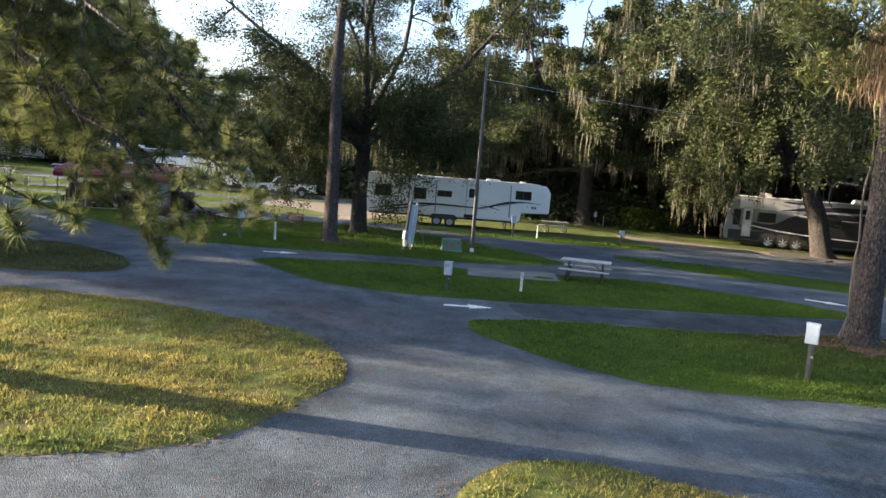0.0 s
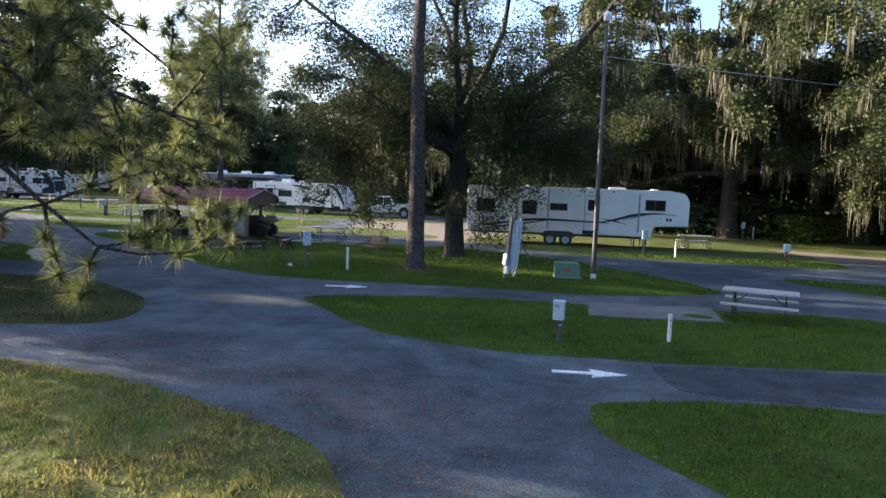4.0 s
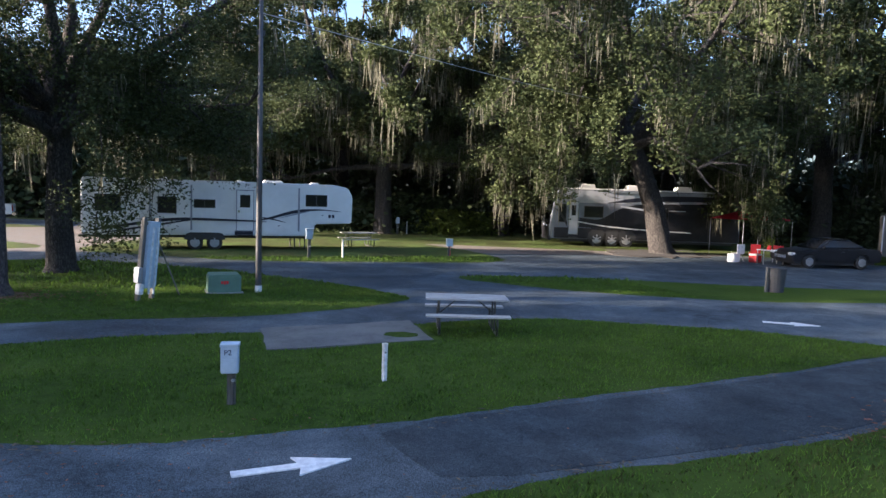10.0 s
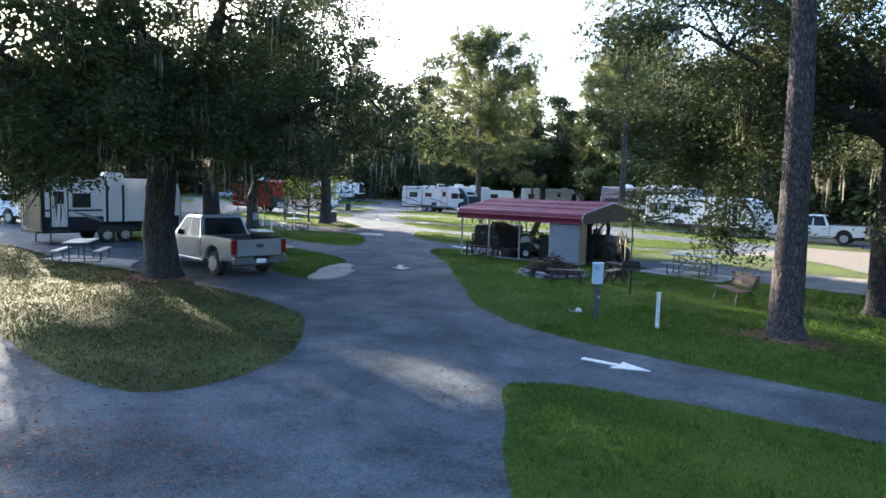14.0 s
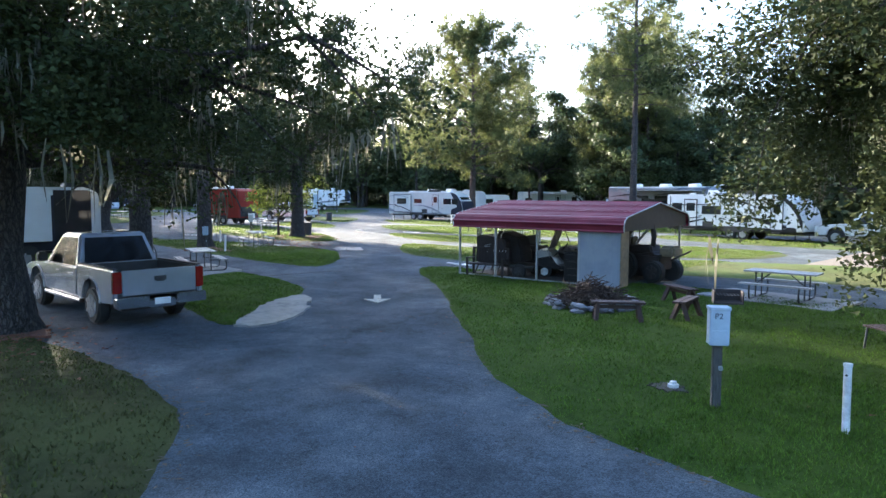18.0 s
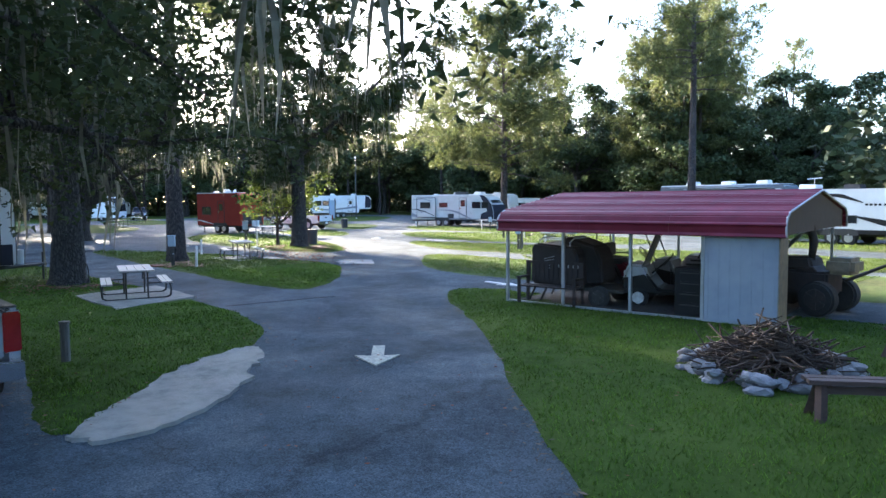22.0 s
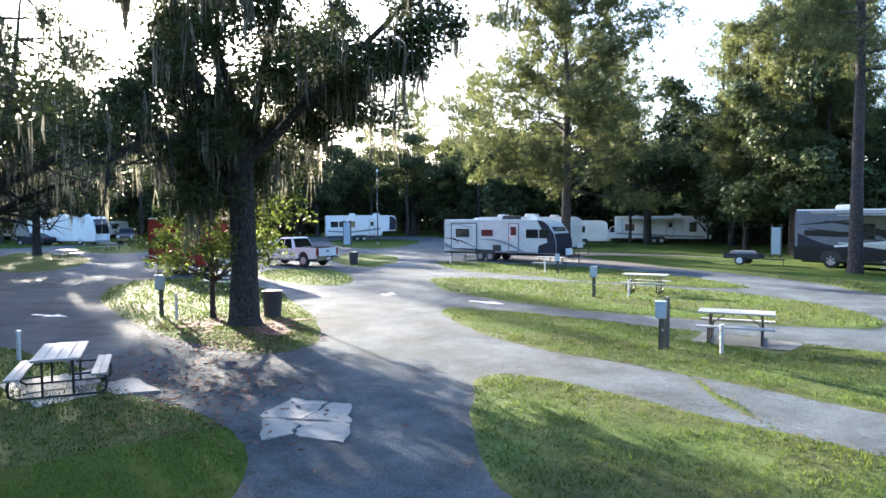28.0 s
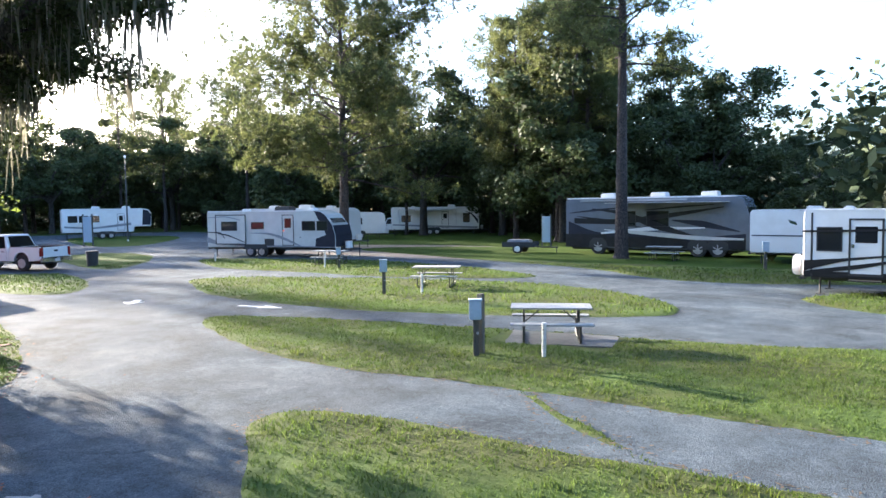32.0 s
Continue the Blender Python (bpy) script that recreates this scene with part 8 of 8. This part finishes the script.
for k, c in enumerate(([(-33.9, 42.0), (-33.2, 42.35), (-32.6, 41.5), (-33.2, 41.05)], [(-33.15, 42.4), (-32.85, 42.6), (-31.9, 42.0), (-32.55, 41.5)], [(-33.1, 41.0), (-32.55, 41.42), (-32.0, 41.05), (-32.05, 40.55)], [(-32.5, 41.45), (-31.85, 41.95), (-31.15, 41.4), (-31.95, 41.05)])):
    slab(c, "cracked pale concrete patch set in the asphalt", 0.004 + 0.002 * k, 12 + k)
rs = np.random.default_rng(77)
patch = rounded([(-20.4, 30.9), (-19.9, 29.7), (-19.0, 28.75), (-18.1, 27.85), (-17.4, 27.2), (-16.9, 27.7), (-17.6, 29.2), (-18.8, 30.1), (-19.7, 30.8)], 3) + rs.normal(0, 0.035, (72, 2))
sheet("dirt_patch", [tuple(p) for p in patch], 0.036, 0.05, "sand", "pale worn patch of concrete and sand at the kerb", "concrete patch")
for x, y, r, seed in ((-3.9, 30.8, 1.0, 3), (12.7, 16.5, 1.5, 4), (-42.4, 44.8, 2.4, 5), (-19.9, 23.5, 1.2, 6), (-36.4, 36.0, 1.5, 7), (-32.4, 31.0, 1.2, 8), (25.8, 43, 3.5, 9), (-8.6, 29.6, 0.3, 10)):
    rs = np.random.default_rng(seed)
    q = [r * rs.uniform(0.55, 1.15) for _ in range(40)]
    pts = [(x + q[k] * math.cos(k * math.pi / 20), y + 0.8 * q[k] * math.sin(k * math.pi / 20)) for k in range(40)]
    sheet("leaf_litter", [tuple(p) for p in rounded(pts, 1)], 0.044, 0.06, "litter" if 0.5 < r < 3 else "earth", "brown leaf litter and bark mulch round a trunk" if r > 0.5 else "bare earth round the sewer cap", "mulch" if r > 0.5 else "bare earth")

# red canopy and the camp under it
f = thing("canopy", "red fabric canopy on thin poles in the shade", "canopy")
bm = bmesh.new()
vs = [bm.verts.new(p) for p in ((-1.6, -1.6, 2.1), (1.6, -1.6, 2.1), (1.6, 1.6, 2.1), (-1.6, 1.6, 2.1), (0, 0, 2.75))]
for i in range(4):
    bm.faces.new((vs[i], vs[(i + 1) % 4], vs[4]))
bmesh.ops.solidify(bm, geom=list(bm.faces), thickness=0.02)
part("roof_cloth", bm, M["redcloth"], f, "peaked red cloth")
for x, y in ((-1.55, -1.55), (1.55, -1.55), (1.55, 1.55), (-1.55, 1.55)):
    bm = bmesh.new()
    rod(bm, (x, y, 0), (x, y, 2.1), 0.02)
    part("pole", bm, M["alloy"], f)
put(f, 31.0, 41.8, 12)


def cooler(x, y, mat, name, label):
    t = thing(name, label, name.replace("_", " "))
    part("tub", boxes((-0.3, 0.3, -0.2, 0.2, 0, 0.36), bevel=0.03), M[mat], t)
    part("lid", boxes((-0.31, 0.31, -0.21, 0.21, 0.36, 0.43), bevel=0.02), M["white"], t)
    return put(t, x, y, 20)


cooler(27.0, 38.6, "white", "cool_box", "white cool box with a red stripe on the ground")
cooler(28.2, 38.4, "redmark", "cool_box", "red cool box with a white lid")
for x, y, m in ((28.6, 38.9, "redmark"), (29.5, 38.2, "redmark"), (27.5, 38.9, "whitepost")):
    t = thing("folding_chair", "folding camp chair under the red canopy", "camp chair", "camp chairs")
    part("seat", boxes((-0.25, 0.25, -0.22, 0.22, 0.4, 0.43), bevel=0.01), M[m], t)
    part("backrest", boxes((-0.25, 0.25, 0.2, 0.23, 0.43, 0.9), bevel=0.01), M[m], t)
    for sx in (-0.23, 0.23):
        bm = bmesh.new()
        rod(bm, (sx, -0.22, 0), (sx, 0.22, 0.5), 0.012)
        rod(bm, (sx, 0.24, 0), (sx, -0.22, 0.5), 0.012)
        part("leg_pair", bm, M["alloy"], t)
    put(t, x, y, 160 + 30 * math.sin(x))
t = thing("folding_table", "folding table with potted plants on the gravel", "table")
part("top", boxes((-0.6, 0.6, -0.3, 0.3, 0.7, 0.73)), M["whitepost"], t)
for x in (-0.55, 0.55):
    for y in (-0.25, 0.25):
        part("leg", boxes((x - 0.015, x + 0.015, y - 0.015, y + 0.015, 0, 0.7)), M["alloy"], t)
put(t, 28.3, 37.5, -10)
t = thing("potted_plant", "leafy potted plant on the folding table", "plant")
bm = bmesh.new()
bmesh.ops.create_cone(bm, cap_ends=True, segments=14, radius1=0.09, radius2=0.13, depth=0.22, matrix=Matrix.Translation((0, 0, 0.11)))
part("pot", bm, M["redmark"], t)
rs = np.random.default_rng(8)
quads("leaves", leaf_quads(rs.normal(0, 0.14, (220, 3)) + np.array([0, 0, 0.42]), 0.07, rs), M["young_leaf"], t)
put(t, 28.2, 37.5, 0, 1, 0.73)
# far shed
f = thing("shed", "small pale shed far off beyond the shaded trailer", "shed")
part("wall", boxes((-2.5, 2.5, -2, 2, 0, 2.4)), M["cream"], f)
part("roof", profile([(-2.8, 2.4), (0, 3.3), (2.8, 2.4), (2.8, 2.5), (0, 3.42), (-2.8, 2.5)], -2.3, 2.3, 0.0), M["galv"], f)
part("door", boxes((-0.45, 0.45, -2.04, -2.0, 0, 2.0)), M["post"], f)
part("window", boxes((1.0, 1.8, -2.03, -2.0, 1.1, 1.8)), M["glass"], f)
put(f, -70, 27.5, 60)

# slatted bench before the leaf collector
f = thing("slatted_bench", "dark slatted garden bench under the carport edge", "bench")
for k in range(4):
    part("seat_slat", boxes((0, 1.5, -0.2 + 0.11 * k, -0.11 + 0.11 * k, 0.42, 0.45), bevel=0.005), M["canvas"], f)
for k in range(12):
    part("back_slat", boxes((0.03 + 0.122 * k, 0.12 + 0.122 * k, 0.22, 0.245, 0.5, 0.95), bevel=0.005), M["canvas"], f)
part("top_rail", boxes((0, 1.5, 0.21, 0.26, 0.93, 1.0), bevel=0.01), M["canvas"], f)
for x in (0.02, 1.44):
    for y in (-0.22, 0.2):
        part("leg", boxes((x, x + 0.06, y, y + 0.06, 0, 0.62 if y < 0 else 0.95)), M["canvas"], f)
    part("arm_rest", boxes((x - 0.01, x + 0.08, -0.26, 0.26, 0.62, 0.66), bevel=0.008), M["canvas"], f)
under(f, 0.32, 0.1, 2)

# tarred seam where the side lane meets the road
sheet("tar_seam", [(-25.0, 32.55), (-24.94, 33.3), (-24.8, 34.2), (-24.6, 35.3), (-24.56, 35.3), (-24.74, 34.2), (-24.89, 33.3), (-24.96, 32.55)], 0.003, 0.03, "seam", "dark tar seam across the side lane", "road seam")

# newer dark asphalt of the side lanes
for lane in ([(3.3, 18.95), (3.42, 17.9), (3.7, 17.02), (6.7, 17.12), (8.8, 17.15), (10.4, 17.4), (12.3, 17.8), (16, 18.5), (17.2, 20.4), (15.4, 20.5), (12.4, 20.0), (8.8, 19.5), (6.3, 19.2)],):
    sheet("lane_patch", [tuple(p) for p in rounded(lane, 1)], 0.001, 0.03, "asphalt_dark", "darker newer asphalt laid on a side lane", "road patch")
# Dark brown sheet over the ground between the carport posts.
sheet("carport_floor", [tuple((CP @ Vector((x, y, 0)))[:2]) for x, y in ((0.1, 0.3), (1.5, 0.18), (3.0, 0.3), (4.6, 0.15), (5.8, 0.4), (5.7, 2.5), (5.85, 5.2), (4.2, 5.4), (2.0, 5.2), (0.3, 5.45), (0.2, 3.0))], 0.05, 0.08, "earth", "dark brown ground sheet under the carport", "bare earth")
